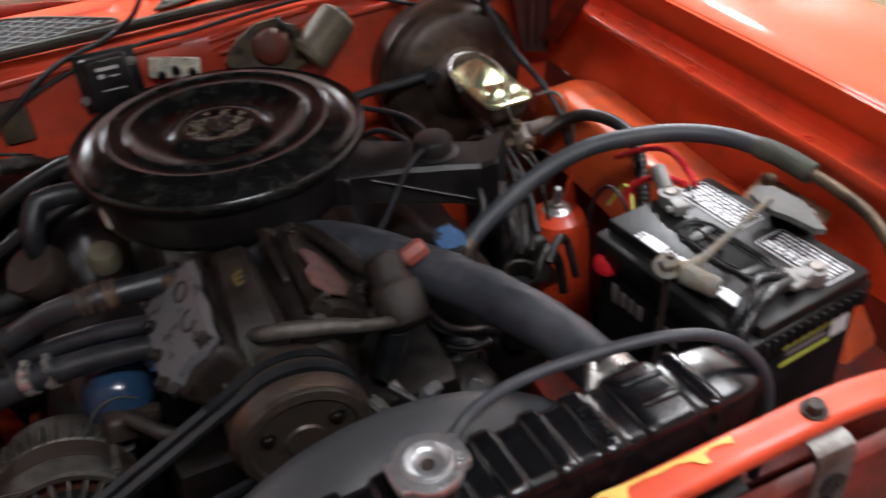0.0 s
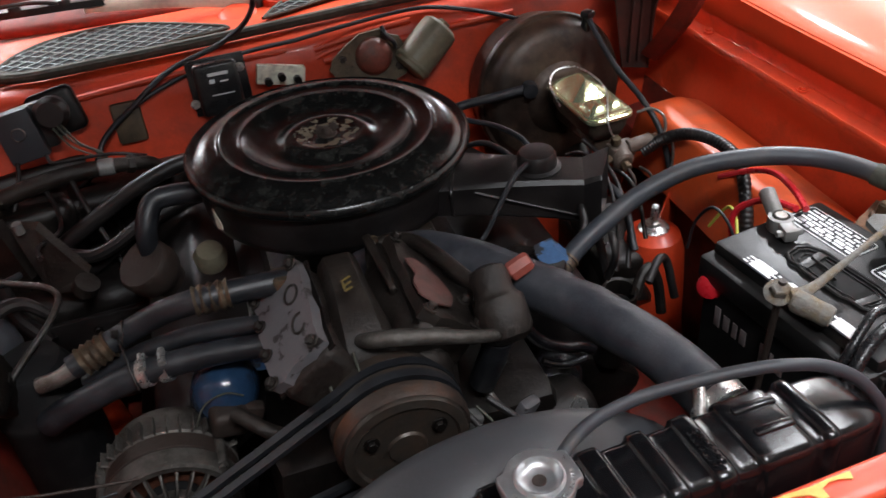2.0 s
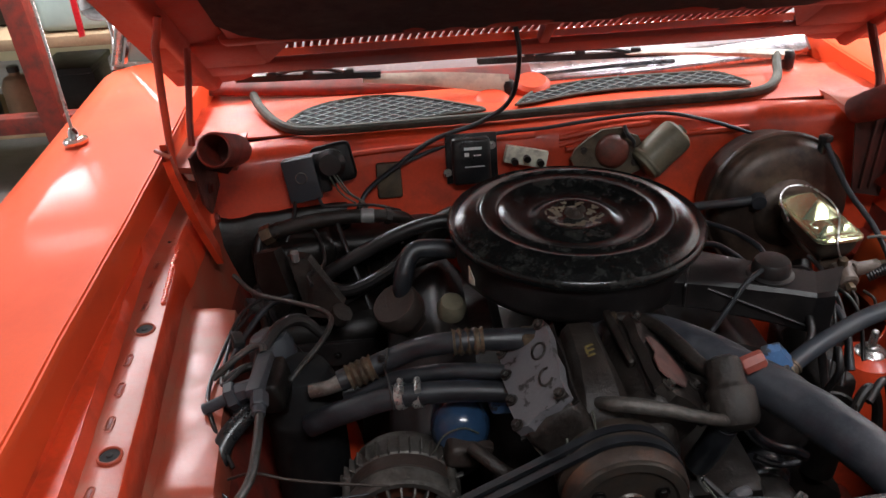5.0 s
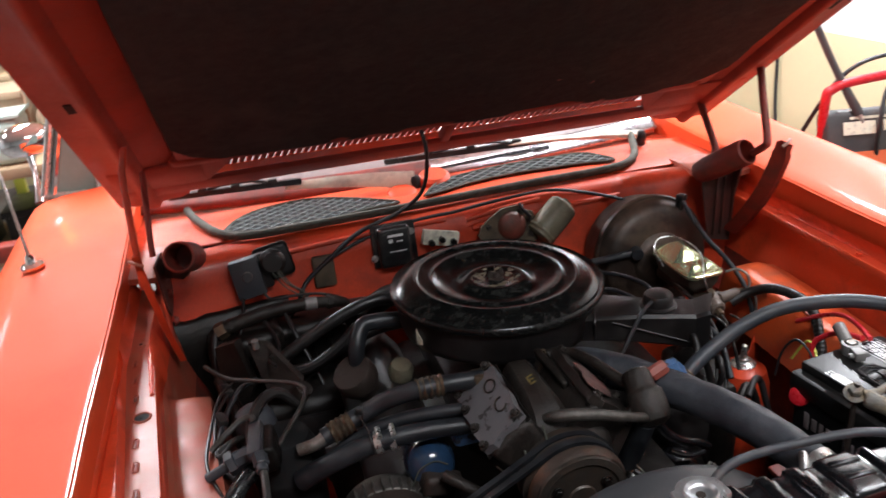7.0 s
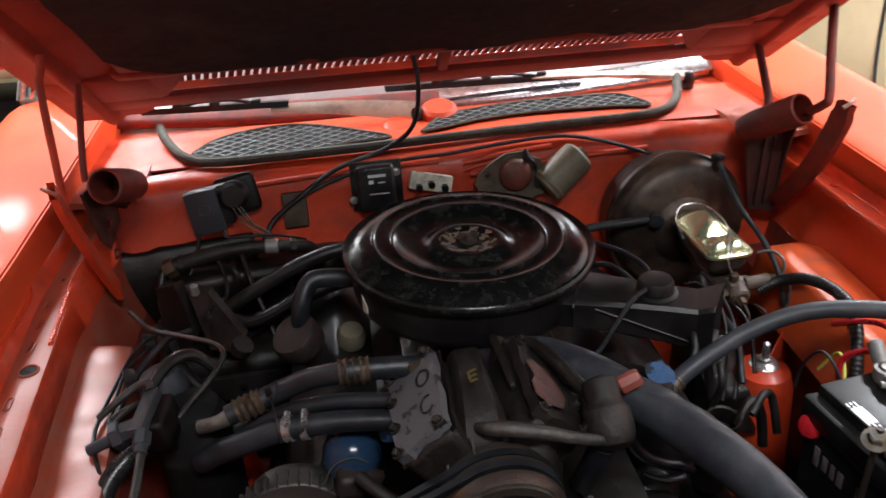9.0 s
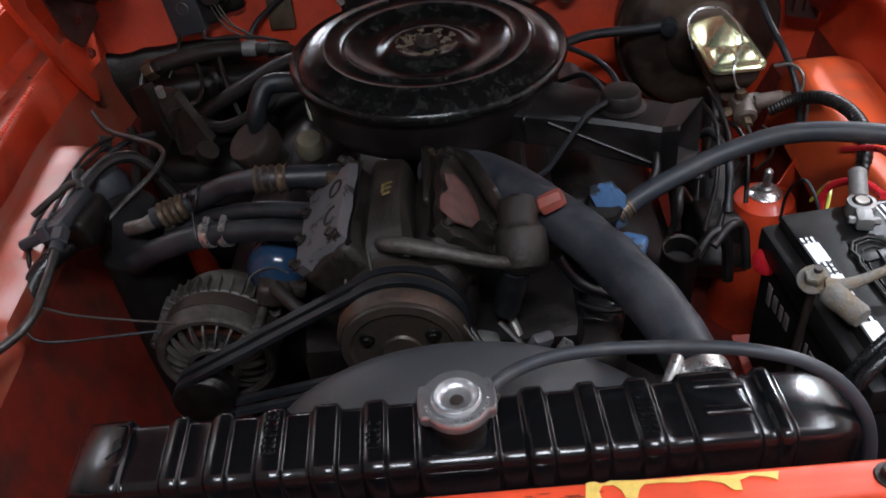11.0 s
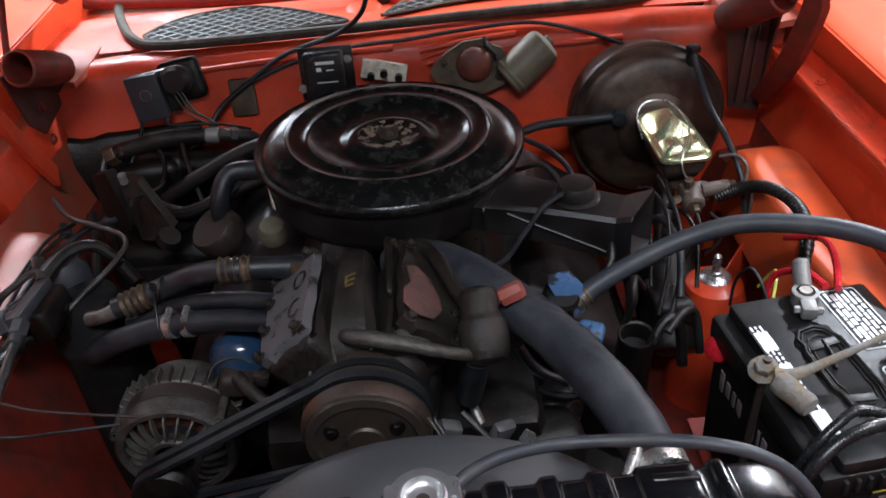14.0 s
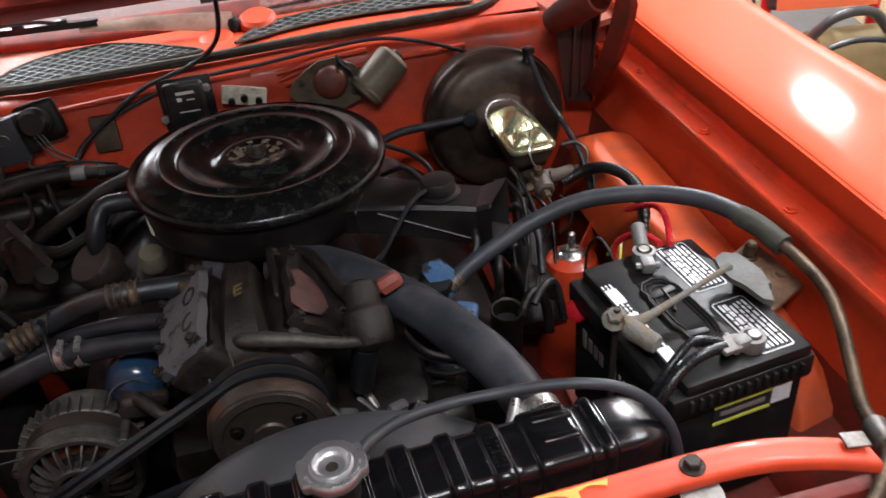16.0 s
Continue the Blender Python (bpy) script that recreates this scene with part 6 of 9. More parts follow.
sheet(bm, rows)
ends = [[], []]
bm.verts.ensure_lookup_table()
for k in range(12):
    ends[0].append(bm.verts[k])
    ends[1].append(bm.verts[len(rows) * 12 - 12 + k])
for ring in ends:
    bm.faces.new(ring)
tank = part("top_tank", bm, TANKBLACK, rad, "gloss black ribbed top tank", angle=62)
for y, x0, x1 in ((-0.610, 0.240, 0.284), (-0.638, 0.244, 0.284)):
    bm = bm_new()
    box(bm, ((x0 + x1) / 2, y, 0.9575), (x1 - x0, 0.010, 0.006), bev=0.003, seg=3)
    part("raised_bead", bm, TANKBLACK, tank)
for cx, n in ((-0.128, 8), (0.198, 7), (-0.036, 5)):
    for k in range(n):
        bm = bm_new()
        for dx in ((-0.005, 0.0045) if k % 3 else (-0.004, 0.001, 0.005)):
            box(bm, (cx + dx - 0.00035 * k, -0.655 + 0.0062 * k, 0.9582), (0.0035, 0.0042, 0.0016), (0, 0, 9 * (k % 4) - 12), 0.0005, 1)
        part("embossed_mark", bm, TANKBLACK, tank)
# Shadow in the stamped recess, drawn as a thin dark plate.
bm = bm_new()
plate(bm, [(-0.268, -0.631, 0.9564), (-0.262, -0.640, 0.9572), (-0.272, -0.652, 0.9562), (-0.289, -0.652, 0.9520), (-0.289, -0.642, 0.9520), (-0.277, -0.640, 0.9548)], (0, 0, 0.0016))
part("arrow_shade", bm, CAVITYSHADE, tank, "stamped arrow with its shade painted dark")
bm = bm_new()
tube(bm, [(-0.296, -0.622, 0.9500), (-0.276, -0.616, 0.9555), (-0.261, -0.618, 0.9575), (-0.258, -0.640, 0.9578), (-0.262, -0.659, 0.9570), (-0.280, -0.663, 0.9545), (-0.297, -0.660, 0.9490)], 0.0018, seg=8)
part("raised_outline", bm, TANKBLACK, tank)
bm = bm_new()
box(bm, (0.038, -0.645, 0.60), (0.66, 0.05, 0.40), bev=0.004)
part("core", bm, DARKMETAL, rad, "black radiator core")
bm = bm_new()
lathe(bm, [(0.0225, 0.944), (0.0225, 0.975), (0.026, 0.978), (0.026, 0.986), (0.0, 0.986)], (0.039, -0.643, 0), seg=32)
part("filler_neck", bm, DARKMETAL, rad, "brassy filler neck")
bm = bm_new()
cyl(bm, (0.262, -0.605, 0.912), (0.262, -0.560, 0.918), 0.021, seg=28)
part("hose_neck", bm, TANKBLACK, rad, "short hose neck")
bm = bm_new()
n = 96


def cap_r(a):
    """Round rim with two broad square ears."""
    d = abs((a - 0.10 + math.pi / 2) % math.pi - math.pi / 2)
    ear = 0.0328 + 0.0075 * min(d, 0.46) ** 1.5
    u = min(1.0, max(0.0, (d - 0.46) / 0.16))
    return ear + (0.0302 - ear) * u * u * (3 - 2 * u)


rings = []
for f, z in ((0.80, -0.013), (0.93, -0.012), (0.98, -0.009), (1.0, -0.003), (0.985, 0.0), (0.95, 0.0012)):
    rings.append([Vector((0.039 + cap_r(2 * math.pi * k / n) * f * math.cos(2 * math.pi * k / n), -0.643 + cap_r(2 * math.pi * k / n) * f * math.sin(2 * math.pi * k / n), 1.0 + z)) for k in range(n)])
for r, z in ((0.0212, 0.0012), (0.0204, 0.0032), (0.0192, 0.0042), (0.0180, 0.0040), (0.0166, 0.0016), (0.0150, -0.0008), (0.0115, -0.0022), (0.006, -0.0030)):
    rings.append([Vector((0.039 + r * math.cos(2 * math.pi * k / n), -0.643 + r * math.sin(2 * math.pi * k / n), 1.0 + z)) for k in range(n)])
sheet(bm, [r + r[:1] for r in rings])
disc = part("radiator_cap", bm, CAPZINC, rad, "bright zinc radiator cap with stamped warning lettering", angle=40)
bm = bm_new()
lathe(bm, [(0.0, -0.0022), (0.0055, -0.0022), (0.0065, -0.0036)], (0.039, -0.643, 1.0), seg=20, close=False)
part("center_rivet", bm, BROWNIRON, disc, "brown center rivet")


def letters(text, centre, radius, start, step, size, top=True):
    """Stamped letters round an arc, joined in one mesh."""
    bm = bm_new()
    for k, ch in enumerate(text):
        if ch == " ":
            continue
        cu = bpy.data.curves.new("letter", "FONT")
        cu.body, cu.size, cu.extrude, cu.align_x = ch, size, 0.0003, "CENTER"
        tmp = bpy.data.objects.new("letter", cu)
        me = bpy.data.meshes.new_from_object(tmp)
        a = radians(start + step * k)
        turn = math.degrees(a) - 90 if top else math.degrees(a) + 90
        m = Matrix.Translation((centre[0] + radius * math.cos(a), centre[1] + radius * math.sin(a), centre[2])) @ pose(0, 0, 0, 0, 0, turn)
        me.transform(m)
        bm.from_mesh(me)
        bpy.data.objects.remove(tmp)
        bpy.data.curves.remove(cu)
        bpy.data.meshes.remove(me)
    return bm


part("stamped_lettering", letters("KEEP TIGHT DO NOT OPEN HOT", (0.039, -0.643, 1.0013), 0.0280, 200, 6.2, 0.0050, False), STEEL, disc, "stamped lettering on the cap")
# overflow hose
bm = bm_new()
tube(bm, [(0.062, -0.628, 0.972), (0.075, -0.614, 0.985), (0.113, -0.592, 0.983), (0.165, -0.577, 0.975), (0.215, -0.580, 0.977), (0.262, -0.592, 0.985), (0.297, -0.603, 0.988), (0.332, -0.613, 0.982), (0.362, -0.626, 0.964), (0.383, -0.640, 0.93), (0.392, -0.646, 0.87), (0.392, -0.646, 0.78)], 0.0062, seg=12, res=10)
oh = thing("overflow_hose", (0.2, -0.6, 0.95), "thin black overflow hose looping over the radiator", "hose")
part("hose", bm, HOSEGREY, oh)
bm = bm_new()
cyl(bm, (0.064, -0.6265, 0.974), (0.069, -0.621, 0.980), 0.0078, seg=16, bev=0.001)
part("spring_clip", bm, DULLSTEEL, oh, "small spring clip")
# upper radiator hose
UP = [(0.0, -0.17, 0.90), (0.04, -0.205, 0.925), (0.09, -0.255, 0.937), (0.14, -0.315, 0.937), (0.19, -0.385, 0.932), (0.228, -0.455, 0.926), (0.252, -0.52, 0.920), (0.262, -0.575, 0.915)]
up = thing("upper_radiator_hose", (0.15, -0.35, 0.9), "thick dusty black upper radiator hose", "hose")
bm = bm_new()
tube(bm, UP, [0.027, 0.028, 0.029, 0.028, 0.029, 0.029, 0.028, 0.027], seg=36, res=30)
for v in bm.verts:
    c = v.co
    wr = 0.0016 * noise.noise((c.x * 30, c.y * 30, c.z * 30)) + 0.0013 * noise.noise((c.x * 90 + c.y * 60, c.y * 20, c.z * 80))
    crease = sum(math.exp(-((c.y - y0 + 0.35 * (c.x - 0.2)) / 0.0035) ** 2) for y0 in (-0.325, -0.352, -0.372)) * max(0.0, noise.noise((c.x * 22, c.y * 9, 4)) + 0.35)
    v.co = c + Vector((0.4, 0.2, 0.9)) * (wr - 0.0028 * crease)
part("hose", bm, UPHOSE, up)
bm = bm_new()
cyl(bm, (0.260, -0.560, 0.917), (0.262, -0.574, 0.915), 0.0295, seg=32)
hc = part("hose_clamp", bm, STEEL, up, "bright worm drive clamp")
bm = bm_new()
cyl(bm, (0.226, -0.585, 0.930), (0.240, -0.560, 0.942), 0.006, seg=12, bev=0.001)
part("clamp_screw", bm, STEEL, hc)
# fan shroud
bm = bm_new()
rows = []
for k in range(41):
    a = radians(-10 + 200 * k / 40)
    ca, sa = math.cos(a), math.sin(a)
    rows.append([(0.036 + ca * r, y, 0.70 + sa * r) for r, y in ((0.226, -0.604), (0.238, -0.585), (0.2460, -0.562), (0.2492, -0.542), (0.250, -0.532), (0.246, -0.528), (0.236, -0.530))])
sheet(bm, rows, (0, 0, -0.003))
shroud = thing("fan_shroud", (0.045, -0.57, 0.5), "dusty grey plastic fan shroud behind the radiator", "fan shroud")
part("shell", bm, SHROUD, shroud, angle=60)
for x in (-0.18, 0.27):
    bm = bm_new()
    bolt(bm, (x, -0.586, 0.845), (0, 0.3, 1), 0.006, 0.006)
    part("shroud_bolt", bm, DULLSTEEL, shroud)
fan = thing("cooling_fan", (0.04, -0.525, 0.45), "black bladed engine fan at rest inside the shroud", "fan")
for k in range(6):
    a = radians(60 * k + 12)
    rr = Vector((math.cos(a), 0, math.sin(a)))
    sv = Vector((-math.sin(a), 0, math.cos(a)))
    c = Vector((0.04, -0.525, 0.68))
    bm = bm_new()
    sheet(bm, [[c + rr * q + sv * w * 0.045 + Vector((0, w * 0.018, 0)) for w in (-1, 0, 1)] for q in (0.05, 0.12, 0.2, 0.235)], (0, 0.002, 0))
    part("blade", bm, DARKMETAL, fan)
bm = bm_new()
lathe(bm, [(0, -0.02), (0.05, -0.02), (0.055, 0.05), (0, 0.06)], (0.04, -0.525, 0.68), (0, 1, 0), seg=24)
part("hub", bm, DARKMETAL, fan)
# latch bracket and pipes in front of the support
br2 = thing("hood_latch_bracket", (0.365, -0.757, 0.90), "worn zinc striker bracket bolted below the support", "bracket")
bm = bm_new()
pts = [(-0.722, 0.950), (-0.738, 0.950), (-0.746, 0.946), (-0.750, 0.934), (-0.752, 0.84)]
sheet(bm, [[(0.345 + 0.040 * u, y, z) for u in (0, 0.1, 0.9, 1)] for y, z in pts], (0, 0.004, -0.003))
bk = part("bracket_plate", bm, DULLSTEEL, br2, "worn zinc plate")
# Keyhole drawn as a dark ring and bar, coloured for its shade.
bm = bm_new()
lathe(bm, [(0.011, 0.0), (0.0125, 0.002), (0.0125, 0.003), (0.005, 0.003)], (0.365, -0.7510, 0.908), (0, -1, 0.05), seg=20, close=False)
box(bm, (0.365, -0.7530, 0.888), (0.009, 0.003, 0.035), bev=0.001)
part("keyhole_slot", bm, DARKMETAL, bk)
bm = bm_new()
tube(bm, [(-0.34, -0.72, 0.86), (-0.31, -0.72, 0.905), (-0.27, -0.718, 0.917), (-0.09, -0.715, 0.917), (-0.02, -0.715, 0.917), (0.082, -0.715, 0.912), (0.186, -0.715, 0.908), (0.232, -0.715, 0.906), (0.248, -0.715, 0.898), (0.252, -0.715, 0.882), (0.252, -0.715, 0.84)], 0.0068, seg=12)
cond = solo("condenser_pipe", bm, TANPIPE, "tan refrigerant pipe below the radiator support", "pipe")
for x, z, m_, label in ((0.076, 0.9235, TANPIPE, "pale bent pipe tab"), (0.232, 0.918, WORNTIP, "pale pink pipe tab"), (0.190, 0.908, BLACKPLASTIC, "black pipe grommet")):
    bm = bm_new()
    box(bm, (x, -0.7165, z), (0.013, 0.015, 0.016), (8, 0, 4), 0.002)
    part("pipe_tab", bm, m_, cond, label)
bm = bm_new()
box(bm, (0.04, -0.765, 0.60), (0.62, 0.03, 0.46), bev=0.005)
condenser = solo("condenser", bm, DARKMETAL, "black finned condenser in front of the radiator", "condenser")

# ---- battery ----
bat = thing("battery", (0.497, -0.447, 0.70), "black car battery with white and yellow labels", "battery")
BZ = 0.925
bm = bm_new()
box(bm, (0.497, -0.447, 0.80), (0.178, 0.238, 0.20), bev=0.006)
case = part("case", bm, CASEBLACK, bat, "black ribbed battery case")
bm = bm_new()
box(bm, (0.497, -0.447, 0.893), (0.192, 0.252, 0.035), bev=0.007)
box(bm, (0.504, -0.447, 0.914), (0.168, 0.246, 0.022), bev=0.006)
cover = part("cover", bm, COVERDUST, bat, "black stepped battery cover")
for k in range(13):
    bm = bm_new()
    box(bm, (0.425 + 0.0122 * k, -0.5745, 0.897), (0.005, 0.006, 0.018), bev=0.0015)
    part("grip_rib", bm, CASEBLACK, cover)


def label_plate(x0, x1, y0, y1, z, parent, lines, label):
    """White edged black label with rows of light print."""
    bm = bm_new()
    rounded_plate(bm, x0, x1, y0, y1, z, 0.005)
    p = part("label", bm, WHITE, parent, label)
    bm = bm_new()
    rounded_plate(bm, x0 + 0.0018, x1 - 0.0018, y0 + 0.0018, y1 - 0.0018, z + 0.0004, 0.004)
    part("label_face", bm, INK, p)
    rng = random.Random(int(abs(x0) * 1000) + int(abs(y0) * 1000))
    w = (x1 - x0 - 0.008) / lines
    for i in range(lines):
        x = x0 + 0.004 + w * (i + 0.5)
        y = y0 + 0.006
        bm = bm_new()
        while y < y1 - 0.012:
            d = rng.uniform(0.005, 0.016) if i != 1 else rng.uniform(0.010, 0.014)
            box(bm, (x, min(y + d / 2, y1 - 0.010), z + 0.0012), (w * (0.55 if i != 1 else 0.85), d, 0.0006))
            y += d + rng.uniform(0.0015, 0.004)
        tagged(part("printed_line", bm, WHITE, p), kind="stuff")
    return p


def rounded_plate(bm, x0, x1, y0, y1, z, r):
    pts = []
    for cx, cy, q0 in ((x1 - r, y1 - r, 0), (x0 + r, y1 - r, 90), (x0 + r, y0 + r, 180), (x1 - r, y0 + r, 270)):
        for j in range(4):
            q = radians(q0 + 30 * j)
            pts.append((cx + r * math.cos(q), cy + r * math.sin(q), z))
    return plate(bm, pts, (0, 0, 0.0009))


label_plate(0.524, 0.570, -0.434, -0.332, BZ, cover, 6, "black warning label with a white edge and white print")
label_plate(0.524, 0.570, -0.560, -0.461, BZ, cover, 6, "black warning label with a white edge and white print")
bm = bm_new()
box(bm, (0.430, -0.458, BZ + 0.0004), (0.020, 0.165, 0.0012))
strip_l = part("label", bm, INK, cover)
rng = random.Random(12)
for i in range(3):
    bm = bm_new()
    y = -0.372
    while y > -0.50:
        d = rng.uniform(0.003, 0.011)
        box(bm, (0.4235 + 0.0055 * i, y - d / 2, BZ + 0.0016), (0.0026, d, 0.0006))
        y -= d + rng.uniform(0.0015, 0.004)
    tagged(part("printed_line", bm, WHITE, strip_l), kind="stuff")
for y0, y1 in ((-0.535, -0.503), (-0.412, -0.382), (-0.446, -0.434)):
    bm = bm_new()
    box(bm, (0.430, (y0 + y1) / 2, BZ + 0.0012), (0.016, y1 - y0, 0.0012))
    part("label", bm, WHITE, cover, "small white label patch")
# carrying handle recess and handle
# Recess drawn as a dark plate that carries its shade.
bm = bm_new()
box(bm, (0.487, -0.452, BZ - 0.0008), (0.042, 0.135, 0.0036), bev=0.001)
part("handle_recess", bm, CAVITYSHADE, cover)
bm = bm_new()
HANDLE = [(0.462, -0.405), (0.470, -0.392), (0.488, -0.388), (0.499, -0.394), (0.508, -0.412), (0.509, -0.492), (0.505, -0.512), (0.492, -0.520), (0.474, -0.518), (0.466, -0.506), (0.465, -0.488), (0.461, -0.480), (0.461, -0.425), (0.464, -0.417)]
tube(bm, [(x, y, BZ + 0.0035) for x, y in HANDLE + HANDLE[:1]], 0.0021, seg=6, smooth=False)
handle = part("carry_handle", bm, COVERDUST, bat, "folded black carrying handle")
for k, f in enumerate((0.86, 0.66)):
    bm = bm_new()
    loop = [(0.485 + (x - 0.485) * f, -0.454 + (y + 0.454) * (0.93 if k == 0 else 0.80), BZ + 0.003 - 0.0012 * k) for x, y in HANDLE]
    tube(bm, loop + loop[:1], 0.0012, seg=6, smooth=False)
    part("handle_rib", bm, COVERDUST, handle)
bm = bm_new()
box(bm, (0.485, -0.416, BZ + 0.0022), (0.036, 0.012, 0.004), (0, 0, 8), 0.001)
part("handle_bridge", bm, COVERDUST, handle)
bm = bm_new()
box(bm, (0.480, -0.498, BZ + 0.0022), (0.030, 0.010, 0.004), (0, 0, -6), 0.001)
part("handle_bridge", bm, COVERDUST, handle)
bm = bm_new()
tube(bm, [(0.487, -0.412, BZ + 0.004), (0.484, -0.440, BZ + 0.0045), (0.478, -0.455, BZ + 0.004)], 0.0022, seg=6)
part("handle_strap", bm, COVERDUST, handle)
bm = bm_new()
box(bm, (0.511, -0.5680, 0.862), (0.100, 0.0025, 0.032))
yl = part("label", bm, INK, case)
for zz in (0.8755, 0.8485):
    bm = bm_new()
    box(bm, (0.500, -0.5690, zz), (0.078, 0.0025, 0.0042))
    part("label_stripe", bm, YELLOW, yl, "yellow stripe")
bm = bm_new()
box(bm, (0.500, -0.5690, 0.862), (0.060, 0.0025, 0.006))
part("printed_bar", bm, GREYPRINT, yl)
bm = bm_new()
box(bm, (0.553, -0.5690, 0.864), (0.026, 0.0025, 0.028))
part("label", bm, WHITE, case, "white month label")
# print on the side facing the engine, drawn as bars
for y0, wd, hh in ((-0.36, 0.010, 0.03), (-0.376, 0.010, 0.022), (-0.391, 0.008, 0.022), (-0.405, 0.010, 0.022), (-0.438, 0.010, 0.03), (-0.452, 0.005, 0.024), (-0.465, 0.010, 0.022)):
    bm = bm_new()
    box(bm, (0.4072, y0, 0.835), (0.0012, wd, hh), bev=0.0004)
    part("printed_bar", bm, GREYPRINT, case)
# posts and terminals
for y, name in ((-0.347, "positive"), (-0.545, "negative")):
    bm = bm_new()
    lathe(bm, [(0.0095, 0.92), (0.0085, 0.945), (0.007, 0.947), (0, 0.947)], (0.50 if y > -0.4 else 0.522, y, 0), seg=20)
    part("post", bm, DULLSTEEL, bat, "lead battery post")


def terminal(name, c, label, way, sleeve):
    g = thing(name, c, label, "battery terminal", "battery terminals")
    c = Vector(c)
    bm = bm_new()
    lathe(bm, [(0.010, 0), (0.0145, 0.0), (0.0155, 0.002), (0.0150, 0.018), (0.0105, 0.019)], c, seg=24, close=False)
    part("ring", bm, LEAD, g, "bright clamp ring")
    bm = bm_new()
    w = Vector(way).normalized()
    box(bm, c + w * 0.022 + V(0, 0, 0.010), (0.022, 0.018, 0.016), (0, 0, math.degrees(math.atan2(w.y, w.x))), 0.003)
    part("jaw", bm, LEAD, g)
    bm = bm_new()
    p = c + w * 0.024 + V(0, 0, 0.010)
    side = Vector((-w.y, w.x, 0))
    cyl(bm, p - side * 0.016, p + side * 0.016, 0.0045, seg=6, bev=0.0008)
    part("clamp_bolt", bm, LEAD, g)
    if sleeve:
        bm = bm_new()
        cyl(bm, c - w * 0.012 + V(0, 0, 0.012), c - w * 0.045 + V(0, 0, 0.028), 0.010, seg=16, bev=0.002)
        part("cable_barrel", bm, LEAD, g)
    return g


bat.matrix_basis = pose(0.489, -0.455, 0.70, 0, 0, 7)
terminal("positive_terminal", (0.480, -0.355, 0.926), "bright lead positive battery terminal", (-0.2, -1, 0), True)
terminal("negative_terminal", (0.524, -0.549, 0.926), "oxidised lead negative battery terminal", (-1, 0.1, 0), False)
bm = bm_new()
box(bm, (0.490, -0.556, 0.944), (0.026, 0.022, 0.007), (8, 6, 14), 0.002)
box(bm, (0.508, -0.553, 0.940), (0.022, 0.016, 0.016), (0, 0, 10), 0.004)
solo("cable_clamp", bm, LEAD, "bright flat clamp on the ground cable", "clamp")
for dx, dy, dz, r in ((0, 0, 0, 0.0068), (0.006, 0.018, 0.006, 0.0052)):
    bm = bm_new()
    tube(bm, [(0.486, -0.556 + dy * 0.3, 0.944 + dz * 0.4), (0.455, -0.563 + dy, 0.946 + dz), (0.425 + dx, -0.572 + dy, 0.938 + dz), (0.400 + dx, -0.583 + dy, 0.915 + dz), (0.385, -0.585 + dy, 0.87), (0.375, -0.575, 0.80)], r, seg=12)
    solo("battery_cable", bm, HOSEBLACK, "black battery ground cable", "cable", "battery cables")
# hold down clamp
hold = thing("battery_hold_down", (0.40, -0.468, 0.92), "corroded battery hold down rod with a crusted nut", "battery clamp")
bm = bm_new()
tube(bm, [(0.396, -0.482, 0.944), (0.415, -0.484, 0.943), (0.440, -0.478, 0.946), (0.50, -0.460, 0.955), (0.553, -0.442, 0.960)], [0.0085, 0.0075, 0.0052, 0.0036, 0.0042], seg=12)
part("rod", bm, CORRODED, hold, "pale corroded rod across the battery")
bm = bm_new()
lathe(bm, [(0.0095, 0.0), (0.0125, 0.003), (0.0132, 0.012), (0.0120, 0.026), (0.0125, 0.038), (0.0105, 0.043)], (0.399, -0.486, 0.941), (0.50, -0.85, -0.12), seg=20)
part("spacer_tube", bm, CORRODED, hold, "dirty crusted sleeve")
bm = bm_new()
cyl(bm, (0.388, -0.470, 0.78), (0.391, -0.476, 0.962), 0.0042, seg=10)
part("hook_bolt", bm, BROWNIRON, hold, "rusty hook bolt")
bm = bm_new()
lathe(bm, [(0.006, -0.004), (0.0150, -0.003), (0.0160, 0.001), (0.0120, 0.003)], (0.390, -0.474, 0.944), (-0.25, -0.35, 1), seg=20)
cyl(bm, (0.3900, -0.4745, 0.946), (0.3875, -0.4785, 0.957), 0.0108, seg=6, bev=0.002)
for v in bm.verts:
    v.co += Vector((1, 1, 1)) * 0.0011 * noise.noise(v.co * 180)
part("crusted_nut", bm, CORRODED, hold, "tan crusted wing nut")
bm = bm_new()
plate(bm, [(0.544, -0.420, 0.952), (0.560, -0.412, 0.952), (0.573, -0.418, 0.951), (0.582, -0.455, 0.950), (0.580, -0.484, 0.949), (0.570, -0.514, 0.948), (0.560, -0.508, 0.949), (0.552, -0.478, 0.950), (0.543, -0.462, 0.951), (0.540, -0.440, 0.952)], (0, 0, 0.0075))
plate(bm, [(0.573, -0.418, 0.958), (0.582, -0.455, 0.957), (0.580, -0.484, 0.956), (0.586, -0.484, 0.915), (0.588, -0.455, 0.915), (0.579, -0.418, 0.915)], (0.004, 0, 0))
part("end_bracket", bm, GREYZINC, hold, "bent grey end bracket")
bm = bm_new()
rows = []
for i in range(7):
    u = i / 6
    rows.append([(0.596 + 0.068 * v + 0.008 * (u - 0.5), -0.350 - 0.115 * u + 0.03 * v, 0.885 + 0.012 * v + 0.004 * noise.noise((u * 4, v * 4, 2))) for v in (0, 0.2, 0.4, 0.6, 0.8, 1.0)])
sheet(bm, rows, (0, 0, -0.005))
part("tray_bracket", bm, TANRUST, hold, "rusty tan bracket on the inner fender", angle=50)
